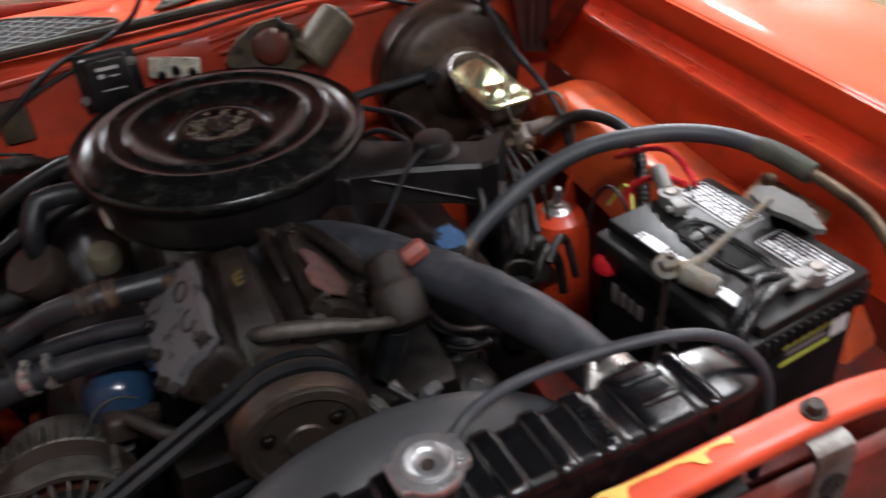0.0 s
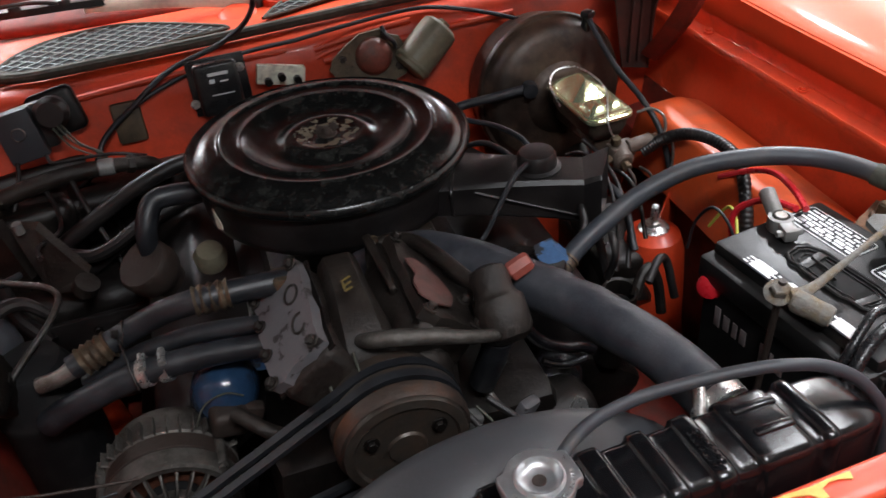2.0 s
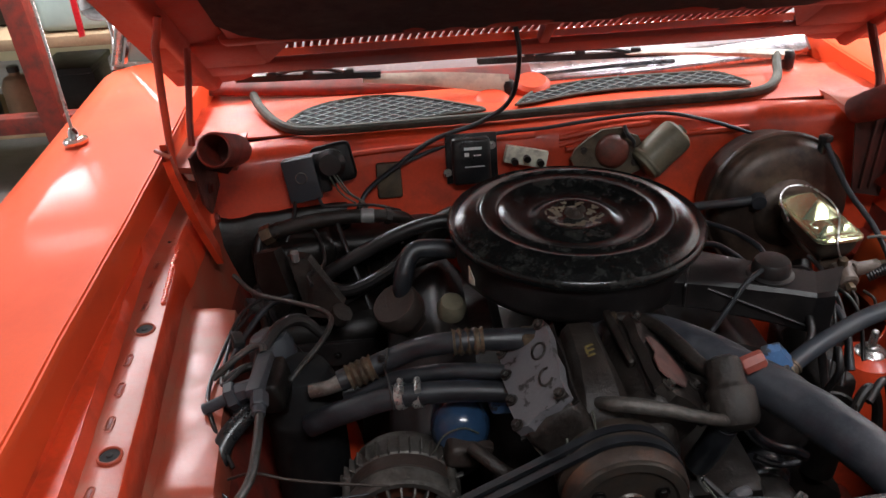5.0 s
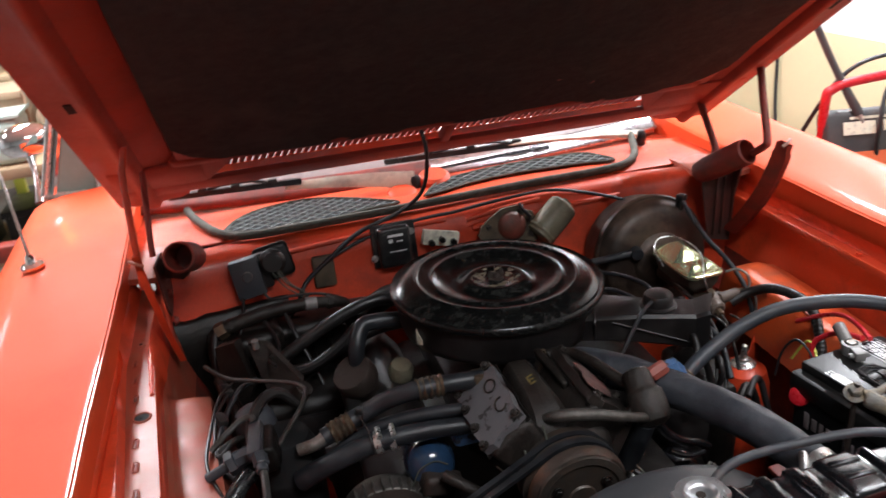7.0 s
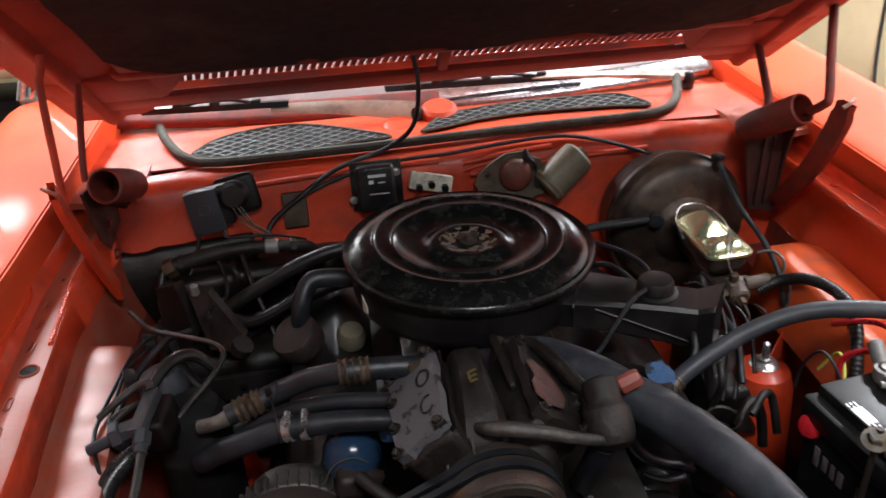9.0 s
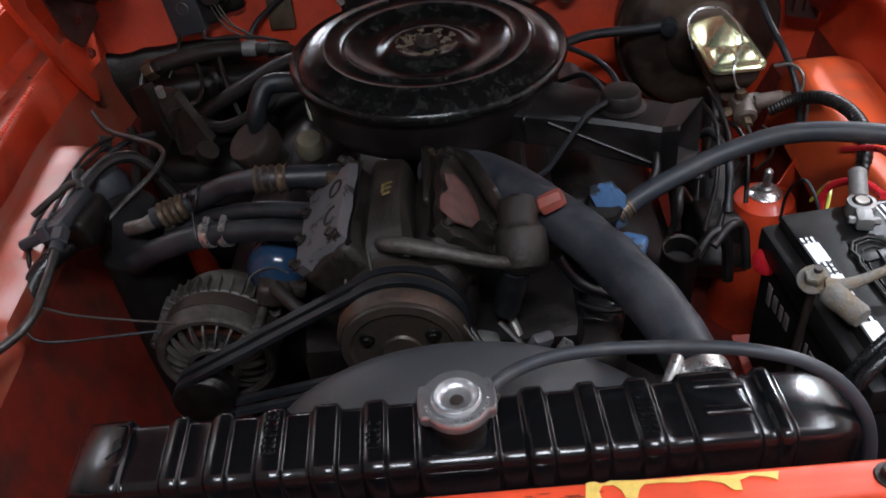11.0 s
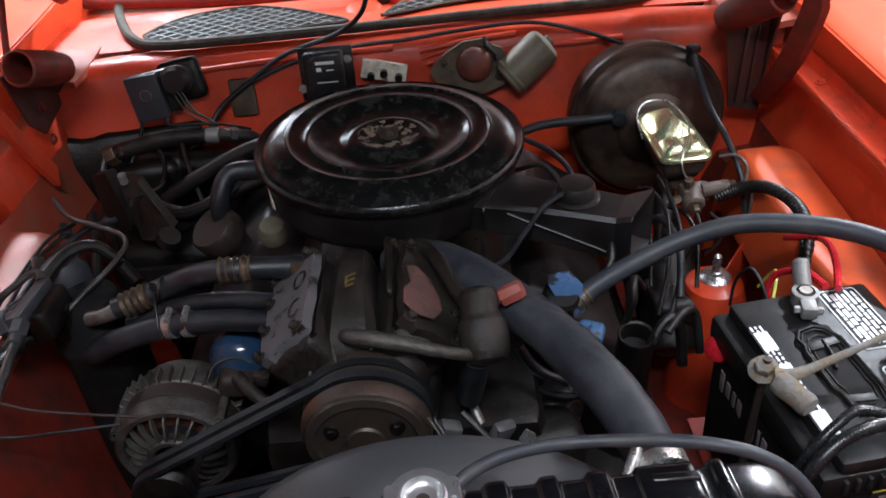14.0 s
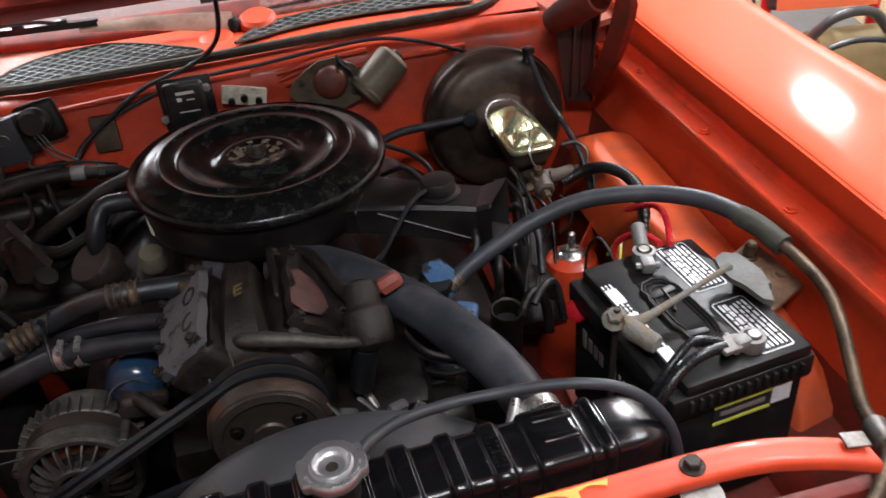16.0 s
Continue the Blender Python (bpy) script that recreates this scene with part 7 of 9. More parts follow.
for x, y, r, h in ((0.637, -0.352, 0.009, 0.024), (0.656, -0.405, 0.0095, 0.008)):
    bm = bm_new()
    bolt(bm, (x, y, 0.892), (0.1, -0.1, 1), r, h)
    part("bracket_bolt", bm, BRONZE if h > 0.01 else TANRUST, hold)
bm = bm_new()
box(bm, (0.49, -0.455, 0.688), (0.22, 0.30, 0.012), bev=0.004)
solo("battery_tray", bm, DULLRED, "dull red battery tray", "tray")
bm = bm_new()
lathe(bm, [(0, 0.012), (0.010, 0.011), (0.0155, 0.007), (0.017, 0.0), (0.014, -0.004), (0.008, -0.006), (0.008, -0.03)], (0.387, -0.362, 0.872), (-0.7, -0.55, 0.45), seg=24)
part("red_cap", bm, REDPLASTIC, bat, "small red plastic cap")

# big grey hose from the engine to the front
HOSE = [(0.228, -0.266, 0.878), (0.262, -0.248, 0.893), (0.315, -0.225, 0.906), (0.375, -0.208, 0.922), (0.44, -0.214, 0.945), (0.50, -0.236, 0.957), (0.555, -0.265, 0.962), (0.60, -0.305, 0.962), (0.628, -0.365, 0.960), (0.643, -0.415, 0.952)]
PIPE = [(0.640, -0.405, 0.953), (0.650, -0.445, 0.946), (0.650, -0.50, 0.940), (0.638, -0.55, 0.928), (0.620, -0.60, 0.912), (0.604, -0.645, 0.900), (0.597, -0.685, 0.900), (0.585, -0.715, 0.900), (0.54, -0.755, 0.895), (0.47, -0.80, 0.885), (0.40, -0.83, 0.88)]
gh = thing("heater_hose", (0.45, -0.35, 0.88), "grey-black hose arching over the battery", "hose")
bm = bm_new()
tube(bm, HOSE, 0.0125, seg=16, res=8)
part("hose", bm, HOSEGREY, gh)
bm = bm_new()
tube(bm, PIPE, 0.0082, seg=12, res=8)
part("pipe", bm, BRONZE, gh, "rusty brown steel pipe")
bm = bm_new()
cyl(bm, (0.600, -0.668, 0.900), (0.594, -0.70, 0.900), 0.0125, seg=18, bev=0.002)
part("pipe_union", bm, DULLSTEEL, gh, "grey pipe union")
bm = bm_new()
for k in range(5):
    f = k / 4
    cyl(bm, Vector(HOSE[0]).lerp(Vector(HOSE[1]), 0.05 + 0.11 * k), Vector(HOSE[0]).lerp(Vector(HOSE[1]), 0.12 + 0.11 * k), 0.0142 if k % 2 == 0 else 0.0128, seg=20)
part("crimp_ferrule", bm, BRONZE, gh, "brassy crimped end")
bm = bm_new()
tube(bm, [(0.620, -0.345, 0.961), (0.632, -0.375, 0.958), (0.643, -0.415, 0.951)], 0.0148, seg=14)
part("wrapped_joint", bm, SEAL, gh, "grey tape wrapped joint")

bm = bm_new()
box(bm, (0.522, -0.730, 0.9645), (0.024, 0.018, 0.003), (0, 3, -8), 0.001)
part("end_plate", bm, DULLSTEEL, support, "small worn steel plate")

# ---- brake booster and master cylinder ----
boost = thing("brake_booster", (0.445, 0.29, 0.80), "large round aged black brake booster on the firewall", "brake booster")
BC, BA = Vector((0.447, 0.24, 0.862)), Vector((0.05, -1, 0.10)).normalized()
bm = bm_new()
lathe(bm, [(0.128, -0.09), (0.134, -0.06), (0.137, -0.03), (0.142, -0.024), (0.143, -0.016), (0.140, -0.010), (0.135, -0.010), (0.131, -0.004), (0.128, 0.008), (0.122, 0.016), (0.110, 0.022), (0.095, 0.027), (0.080, 0.0295), (0.066, 0.031), (0.058, 0.040), (0.045, 0.046), (0, 0.048)], BC, BA, seg=72)
shell = part("shell", bm, BOOSTER, boost, "aged black shell with tan stains", angle=40)
bm = bm_new()
cyl(bm, (0.512, 0.245, 0.965), (0.514, 0.24, 0.995), 0.009, seg=14, bev=0.002)
box(bm, (0.514, 0.24, 0.996), (0.02, 0.02, 0.014), (0, 0, 20), 0.004)
part("check_valve", bm, BLACKPLASTIC, boost, "black check valve")
bm = bm_new()
tube(bm, [(0.514, 0.235, 0.99), (0.516, 0.20, 0.965), (0.522, 0.14, 0.93), (0.535, 0.08, 0.90), (0.545, 0.03, 0.86), (0.55, 0.0, 0.80)], 0.0052, seg=10)
solo("vacuum_hose", bm, RUBBER, "thin black vacuum hose beside the master cylinder", "hose")
bm = bm_new()
tube(bm, [(0.19, 0.16, 0.90), (0.25, 0.19, 0.902), (0.33, 0.20, 0.90), (0.378, 0.205, 0.90)], 0.008, seg=12)
lathe(bm, [(0, -0.012), (0.013, -0.011), (0.014, 0.008), (0.008, 0.014), (0.008, 0.03)], (0.385, 0.20, 0.90), (0.2, 1, 0), seg=18)
solo("booster_hose", bm, RUBBER, "black vacuum hose with a rubber elbow at the booster", "hose")

mc = thing("master_cylinder", (0.47, 0.1, 0.83), "master cylinder with a shiny yellow zinc lid", "master cylinder")
MM = Matrix.Translation((0.450, 0.100, 0.917)) @ pose(0, 0, 0, 3, 0, 4)  # lid frame: u across, v back, w up


def mloc(u, v, w):
    return MM @ Vector((u, v, w))


def rounded(bm, m, sx, sy, r, zs, n=6):
    """Stacked rounded rectangles: zs holds (z, shrink)."""
    rings = []
    for z, k in zs:
        ring = []
        for cxx, cyy, a0 in ((1, 1, 0), (-1, 1, 90), (-1, -1, 180), (1, -1, 270)):
            for j in range(n + 1):
                a = radians(a0 + 90 * j / n)
                rr = max(0.0008, r - k * 0.5)
                ring.append(m @ Vector((cxx * (sx / 2 - r - k * 0.5) + rr * math.cos(a), cyy * (sy / 2 - r - k * 0.5) + rr * math.sin(a), z)))
        rings.append(ring)
    vs = [[bm.verts.new(p) for p in ring] for ring in rings]
    for a, b in zip(vs, vs[1:]):
        for j in range(len(a)):
            bm.faces.new((a[j], a[(j + 1) % len(a)], b[(j + 1) % len(b)], b[j]))
    bm.faces.new(vs[0]), bm.faces.new(vs[-1])
    return bm


bm = bm_new()
rounded(bm, MM, 0.084, 0.152, 0.016, [(-0.013, 0.006), (-0.012, 0.0), (-0.007, 0.0), (-0.005, 0.003), (-0.006, 0.008)])
mlid = part("lid", bm, GOLD, mc, "shiny yellow zinc lid")
bm = bm_new()
rounded(bm, MM, 0.076, 0.144, 0.014, [(-0.007, 0.0), (-0.003, 0.0), (-0.001, 0.004), (0.0, 0.008)])
part("lid_panel", bm, GOLD, mlid)
bm = bm_new()
rounded(bm, MM @ Matrix.Translation((0.0, 0.027, 0)), 0.066, 0.088, 0.016, [(-0.002, -0.004), (0.003, 0.002), (0.013, 0.016), (0.021, 0.030), (0.0225, 0.036)])
part("raised_dome", bm, GOLD, mlid)
for u in (-0.015, 0.015):
    bm = bm_new()
    rounded(bm, MM @ Matrix.Translation((u, -0.042, 0)), 0.031, 0.040, 0.008, [(-0.002, -0.004), (0.003, 0.0), (0.009, 0.007), (0.0105, 0.012)])
    part("raised_dome", bm, GOLD, mlid)
bm = bm_new()
rounded(bm, MM, 0.074, 0.142, 0.014, [(-0.060, 0.026), (-0.050, 0.010), (-0.032, 0.002), (-0.012, 0.0)])
part("reservoir", bm, RESERVOIR, mc, "brown cast reservoir")
bm = bm_new()
cyl(bm, mloc(0, 0.085, -0.07), mloc(0, -0.052, -0.062), 0.019, seg=24, bev=0.004)
part("bore", bm, RESERVOIR, mc, "brown cast cylinder bore")
bm = bm_new()
tube(bm, [mloc(-0.043, 0.02, -0.02), mloc(-0.042, 0.058, 0.002), mloc(-0.022, 0.076, 0.016), mloc(0.008, 0.060, 0.022), mloc(0.018, 0.01, 0.021), mloc(0.014, -0.028, 0.016), mloc(-0.004, -0.062, 0.008), mloc(-0.012, -0.080, -0.010), mloc(-0.006, -0.084, -0.030), mloc(0.010, -0.080, -0.045)], 0.0016, seg=6)
part("bail_wire", bm, STEEL, mc, "bent steel bail wire")
bd = thing("brake_distribution_block", (0.48, 0.03, 0.83), "rusty brown brake line distribution block", "valve")
bm = bm_new()
cyl(bm, (0.462, 0.027, 0.848), (0.462, -0.006, 0.838), 0.018, seg=20, bev=0.004)
box(bm, (0.468, 0.022, 0.848), (0.05, 0.026, 0.026), (8, 4, 10), 0.005)
part("body", bm, CASTBROWN, bd, "rough brown casting")
bm = bm_new()
cyl(bm, (0.478, 0.018, 0.852), (0.520, 0.016, 0.858), 0.012, seg=16, bev=0.002)
part("side_port", bm, CASTBROWN, bd)
for a, b in (((0.462, -0.004, 0.839), (0.462, -0.018, 0.835)), ((0.518, 0.016, 0.858), (0.531, 0.015, 0.860)), ((0.456, 0.016, 0.864), (0.455, 0.014, 0.878)), ((0.444, 0.012, 0.844), (0.428, 0.008, 0.841))):
    bm = bm_new()
    cyl(bm, a, b, 0.008, seg=6, bev=0.001)
    part("line_nut", bm, BRONZE, bd)
for k, pts in enumerate(([(0.531, 0.015, 0.860), (0.544, 0.016, 0.864), (0.548, 0.027, 0.886), (0.536, 0.044, 0.896), (0.513, 0.054, 0.891)], [(0.528, 0.012, 0.854), (0.550, 0.010, 0.852), (0.554, 0.002, 0.836), (0.548, -0.006, 0.806)], [(0.462, -0.018, 0.835), (0.464, -0.036, 0.821), (0.458, -0.038, 0.786), (0.443, -0.018, 0.736)], [(0.488, -0.008, 0.826), (0.496, -0.030, 0.821), (0.500, -0.028, 0.786), (0.488, -0.008, 0.746)], [(0.428, 0.008, 0.841), (0.413, -0.003, 0.831), (0.408, -0.018, 0.796), (0.418, -0.018, 0.746)])):
    bm = bm_new()
    tube(bm, pts, 0.0026, seg=8)
    solo("brake_line", bm, DULLSTEEL if k < 2 else BROWNIRON, "thin bent steel brake line", "pipe", "brake lines")
bm = bm_new()
tube(bm, [(0.50, 0.01, 0.842), (0.532, 0.0, 0.862), (0.560, -0.035, 0.882), (0.580, -0.085, 0.884), (0.578, -0.14, 0.876), (0.560, -0.19, 0.84), (0.545, -0.22, 0.79)], 0.0100, seg=12, rib=0.0005, ribs=48, res=40)
solo("wire_loom", bm, SATIN, "black corrugated wire loom over the wheelhouse", "cable")

# ---- firewall electrics ----
reg = thing("voltage_regulator", (-0.125, 0.345, 0.96), "black voltage regulator box with white print", "voltage regulator")
bm = bm_new()
tilt = (-12, 0, 0)
box(bm, (-0.125, 0.354, 0.962), (0.10, 0.006, 0.096), tilt, 0.002)
box(bm, (-0.127, 0.340, 0.962), (0.074, 0.028, 0.090), tilt, 0.008, 3)
part("box", bm, BLACKPLASTIC, reg, "black finned box")
for x, z in ((-0.085, 0.985), (-0.173, 0.938)):
    bm = bm_new()
    bolt(bm, (x, 0.350 + (z - 0.962) * 0.21, z), (0, -1, 0.2), 0.0055, 0.005)
    part("screw", bm, STEEL, reg, "bright mounting screw")
bm = bm_new()
for x, z, sx, sz in ((-0.124, 0.990, 0.034, 0.0055), (-0.136, 0.979, 0.009, 0.007), (-0.116, 0.977, 0.014, 0.0022), (-0.122, 0.956, 0.038, 0.0018)):
    box(bm, (x, 0.3256 + (z - 0.962) * 0.2126, z), (sx, 0.001, sz), tilt)
part("printed_bars", bm, WHITE, reg)
res = thing("ballast_resistor", (-0.02, 0.345, 0.95), "white ceramic ballast resistor with dark terminals", "resistor")
bm = bm_new()
box(bm, (-0.02, 0.350, 0.958), (0.084, 0.018, 0.034), (-10, 14, 0), 0.003)
part("ceramic", bm, CERAMIC, res, "white ceramic block")
for dx, dz in ((-0.024, -0.002), (0.0, 0.002), (0.026, -0.008)):
    bm = bm_new()
    cyl(bm, (-0.02 + dx, 0.34, 0.957 + dz), (-0.02 + dx, 0.325, 0.959 + dz), 0.007, seg=12, bev=0.001)
    part("terminal", bm, DARKMETAL, res)
wm = thing("wiper_motor", (0.16, 0.34, 0.92), "olive wiper motor beside a red cover plate", "wiper motor")
bm = bm_new()
plate(bm, [(0.064, 0.342, 0.950), (0.074, 0.346, 0.968), (0.098, 0.352, 0.984), (0.128, 0.356, 1.000), (0.166, 0.357, 1.002), (0.176, 0.355, 0.992), (0.198, 0.352, 0.984), (0.212, 0.345, 0.950), (0.200, 0.338, 0.918), (0.150, 0.334, 0.902), (0.096, 0.335, 0.912), (0.076, 0.338, 0.930)], (0, -0.008, 0.001))
part("mount_plate", bm, GRIMYOLIVE, wm, "grimy olive brown mounting plate", angle=30)
bm = bm_new()
lathe(bm, [(0.034, 0.0), (0.033, 0.006), (0.031, 0.010), (0.027, 0.015), (0.018, 0.020), (0.008, 0.022), (0, 0.022)], (0.146, 0.341, 0.960), (0, -1, 0.22), seg=36)
part("gear_cover", bm, RUSTCOVER, wm, "round dull red gear cover")
for x, z in ((0.090, 0.965), (0.172, 0.990), (0.190, 0.936), (0.104, 0.925)):
    bm = bm_new()
    bolt(bm, (x, 0.336 + (z - 0.95) * 0.2, z), (0, -1, 0.15), 0.0055, 0.005)
    part("plate_screw", bm, BROWNIRON, wm)
bm = bm_new()
tube(bm, [(0.185, 0.330, 0.972), (0.182, 0.322, 0.985), (0.170, 0.322, 1.000), (0.166, 0.335, 1.012)], 0.004, seg=8)
part("motor_lead", bm, RUBBER, wm, "short black motor lead")
bm = bm_new()
lathe(bm, [(0.0, 0), (0.028, 0.0), (0.034, 0.004), (0.0355, 0.02), (0.0355, 0.084), (0.0335, 0.094), (0.026, 0.100), (0.012, 0.102), (0.011, 0.108), (0, 0.109)], (0.203, 0.330, 0.926), (0.76, 0.20, 0.58), seg=40)
can = part("motor_can", bm, OLIVE, wm, "dull olive motor can")
bm = bm_new()
lathe(bm, [(0.0358, 0.010), (0.0372, 0.012), (0.0372, 0.016), (0.0358, 0.018)], (0.203, 0.330, 0.926), (0.76, 0.20, 0.58), seg=40, close=False)
part("can_seam", bm, OLIVE, can)
ecu = thing("ignition_control_box", (-0.44, 0.33, 0.95), "black ignition control box with a wire connector", "control box")
bm = bm_new()
box(bm, (-0.449, 0.317, 0.960), (0.061, 0.022, 0.083), (-9, -8, 0), 0.003)
part("box", bm, SLATE, ecu, "dusty dark grey box")
bm = bm_new()
box(bm, (-0.390, 0.350, 0.974), (0.078, 0.014, 0.076), (-12, -10, 0), 0.012, 3)
box(bm, (-0.440, 0.336, 0.960), (0.080, 0.020, 0.078), (-10, -9, 0), 0.006)
part("base_plate", bm, SATIN, ecu, "black base plate")
bm = bm_new()
lathe(bm, [(0.027, 0.0), (0.028, 0.02), (0.02, 0.03), (0, 0.031)], (-0.393, 0.335, 0.982), (0, -1, 0.25), seg=24)
part("connector", bm, SATIN, ecu, "round wire connector")
bm = bm_new()
lathe(bm, [(0.010, 0.0), (0.0115, 0.001), (0.010, 0.002)], (-0.449, 0.3065, 0.967), (0, -1, 0.16), seg=24, close=False)
part("stamped_ring", bm, DULLSTEEL, ecu)
for k, (dx, dz) in enumerate(((0.0, 0.0), (0.008, -0.004), (-0.006, -0.006))):
    bm = bm_new()
    tube(bm, [(-0.392 + dx, 0.306, 0.975 + dz), (-0.37 + dx, 0.285, 0.945 + dz), (-0.345 + dx, 0.29, 0.92 + dz), (-0.33, 0.30, 0.89)], 0.0018, seg=6)
    part("wire", bm, SEAL, ecu)
bm = bm_new()
box(bm, (-0.287, 0.350, 0.930), (0.048, 0.014, 0.070), (-12, 0, 0), 0.005, 2)
solo("grommet_plate", bm, GRIMYOLIVE, "olive coloured firewall cover plate", "cover plate")
bm = bm_new()
tube(bm, [(-0.520, 0.25, 0.885), (-0.464, 0.25, 0.898), (-0.412, 0.25, 0.906), (-0.355, 0.25, 0.908), (-0.30, 0.25, 0.904), (-0.265, 0.262, 0.89), (-0.25, 0.28, 0.86)], [0.015, 0.0145, 0.014, 0.013, 0.012, 0.012, 0.012], seg=14)
solo("evaporator_pipe", bm, GREASE, "grimy black insulated pipe along the firewall", "pipe")
bm = bm_new()
cyl(bm, (-0.343, 0.249, 0.9085), (-0.318, 0.249, 0.906), 0.0140, seg=18, bev=0.002)
solo("pipe_clamp", bm, LEAD, "dull grey band on the firewall pipe", "clamp")
bm = bm_new()
box(bm, (-0.40, 0.20, 0.66), (0.26, 0.22, 0.24), (0, 0, 0), 0.04, 3)
hb = thing("heater_box", (-0.40, 0.2, 0.59), "dark heater box at the firewall", "heater box")
part("shell", bm, DARKMETAL, hb)
# Added black case; it darkens the firewall corner where shade falls.
bm = bm_new()
box(bm, (-0.375, 0.285, 0.755), (0.36, 0.10, 0.225), (0, 0, 0), 0.022, 3)
box(bm, (-0.46, 0.262, 0.80), (0.12, 0.11, 0.15), (0, 0, 8), 0.02, 3)
part("shade_filler_case", bm, DARKMETAL, hb, "added black case filling the shaded firewall corner")
for k in range(5):
    bm = bm_new()
    box(bm, (-0.34 + 0.035 * k, 0.232, 0.79), (0.008, 0.012, 0.13), bev=0.003)
    part("case_rib", bm, DARKMETAL, hb)
bm = bm_new()
box(bm, (-0.40, 0.087, 0.72), (0.20, 0.012, 0.05), bev=0.004)
part("seam_flange", bm, SATIN, hb)
for x in (-0.47, -0.40, -0.33):
    bm = bm_new()
    bolt(bm, (x, 0.081, 0.72), (0, -1, 0), 0.005)
    part("screw", bm, DARKMETAL, hb)
for pts, r in (([(-0.50, 0.165, 0.775), (-0.46, 0.17, 0.805), (-0.364, 0.18, 0.857), (-0.275, 0.185, 0.898), (-0.20, 0.19, 0.915), (-0.14, 0.19, 0.90)], 0.0135), ([(-0.46, 0.135, 0.75), (-0.40, 0.14, 0.79), (-0.31, 0.15, 0.835), (-0.22, 0.16, 0.865), (-0.14, 0.17, 0.865)], 0.0135), ([(-0.25, 0.22, 0.78), (-0.22, 0.25, 0.85), (-0.16, 0.27, 0.88), (-0.10, 0.28, 0.85)], 0.024)):
    bm = bm_new()
    tube(bm, pts, r, seg=14)
    solo("heater_hose", bm, SATIN, "black rubber heater hose to the firewall", "hose", "heater hoses")
for a, b, r in (((-0.528, 0.25, 0.880), (-0.508, 0.25, 0.888), 0.0185), ((-0.500, 0.25, 0.8895), (-0.492, 0.25, 0.8915), 0.017), ((-0.300, 0.25, 0.904), (-0.288, 0.253, 0.900), 0.0150)):
    bm = bm_new()
    cyl(bm, a, b, r, seg=6, bev=0.0015)
    solo("pipe_nut", bm, BRONZE if r > 0.018 else GREASE, "dull hexagon nut on the firewall pipe", "nut", "pipe nuts")
# dark bracket left of the engine
ebr = thing("engine_bracket", (-0.44, 0.03, 0.74), "brown greasy bracket beside the engine", "bracket")
bm = bm_new()
plate(bm, [(-0.50, 0.08, 0.88), (-0.46, 0.05, 0.90), (-0.44, 0.04, 0.80), (-0.47, 0.06, 0.74), (-0.50, 0.08, 0.76)], (0.012, 0.015, 0))
part("side_plate", bm, GREASE, ebr)
bm = bm_new()
plate(bm, [(-0.435, 0.03, 0.90), (-0.40, 0.02, 0.895), (-0.345, -0.03, 0.83), (-0.36, -0.04, 0.81), (-0.41, -0.01, 0.80)], (0.004, 0.02, 0))
part("arm_plate", bm, GREASE, ebr)
bm = bm_new()
cyl(bm, (-0.42, 0.02, 0.895), (-0.42, 0.018, 0.912), 0.007, seg=10)
part("stud", bm, LEAD, ebr, "worn bright stud")
bm = bm_new()
cyl(bm, (-0.355, -0.045, 0.815), (-0.345, -0.05, 0.83), 0.018, seg=16)
part("pivot_boss", bm, GREASE, ebr)

ebr.matrix_basis = pose(-0.472, 0.120, 0.748)

# ---- wires along the firewall ----
for pts, r, name, label in (
        ([(-0.035, 0.37, 1.205), (-0.03, 0.36, 1.15), (-0.045, 0.37, 1.07), (-0.10, 0.38, 1.025), (-0.20, 0.362, 1.0), (-0.27, 0.345, 0.96), (-0.33, 0.33, 0.92), (-0.36, 0.30, 0.88), (-0.40, 0.27, 0.86)], 0.0048, "wiring_cable", "black cable hanging from the hood to the firewall"),
        ([(0.02, 0.374, 1.004), (-0.06, 0.372, 1.002), (-0.16, 0.366, 0.99), (-0.25, 0.352, 0.965), (-0.31, 0.338, 0.935)], 0.004, "wiring_cable", "black cable clipped along the firewall"),
        ([(0.02, 0.374, 1.004), (0.14, 0.385, 1.01), (0.25, 0.388, 1.012), (0.33, 0.37, 1.0), (0.40, 0.33, 0.985), (0.44, 0.29, 0.975)], 0.004, "wiring_cable", "black cable clipped along the firewall"),
        ([(0.46, -0.20, 0.80), (0.455, -0.22, 0.86), (0.46, -0.25, 0.90), (0.47, -0.28, 0.88), (0.47, -0.30, 0.84)], 0.0022, "thin_wire", "thin grey wire beside the battery"),
        ([(0.50, -0.19, 0.82), (0.505, -0.22, 0.87), (0.49, -0.26, 0.88), (0.475, -0.29, 0.86)], 0.0022, "yellow_wire", "thin yellow wire beside the battery"),
        ([(0.52, -0.35, 0.94), (0.54, -0.30, 0.935), (0.56, -0.24, 0.92), (0.57, -0.18, 0.89), (0.56, -0.12, 0.85)], 0.0045, "battery_cable", "red positive battery cable"),
        ([(0.505, -0.35, 0.945), (0.50, -0.30, 0.93), (0.48, -0.27, 0.90), (0.475, -0.28, 0.86), (0.49, -0.31, 0.83)], 0.0045, "battery_cable", "red positive battery cable")):
    bm = bm_new()
    tube(bm, pts, r, seg=8)
    solo(name, bm, REDPLASTIC if "red" in label.split()[0] else (YELLOW if "yellow" in label else RUBBER), label, "cable")

# ---- passenger side air conditioning ----
dr = thing("receiver_drier", (-0.44, -0.2, 0.55), "black receiver drier canister with a slate valve block", "receiver drier")
bm = bm_new()
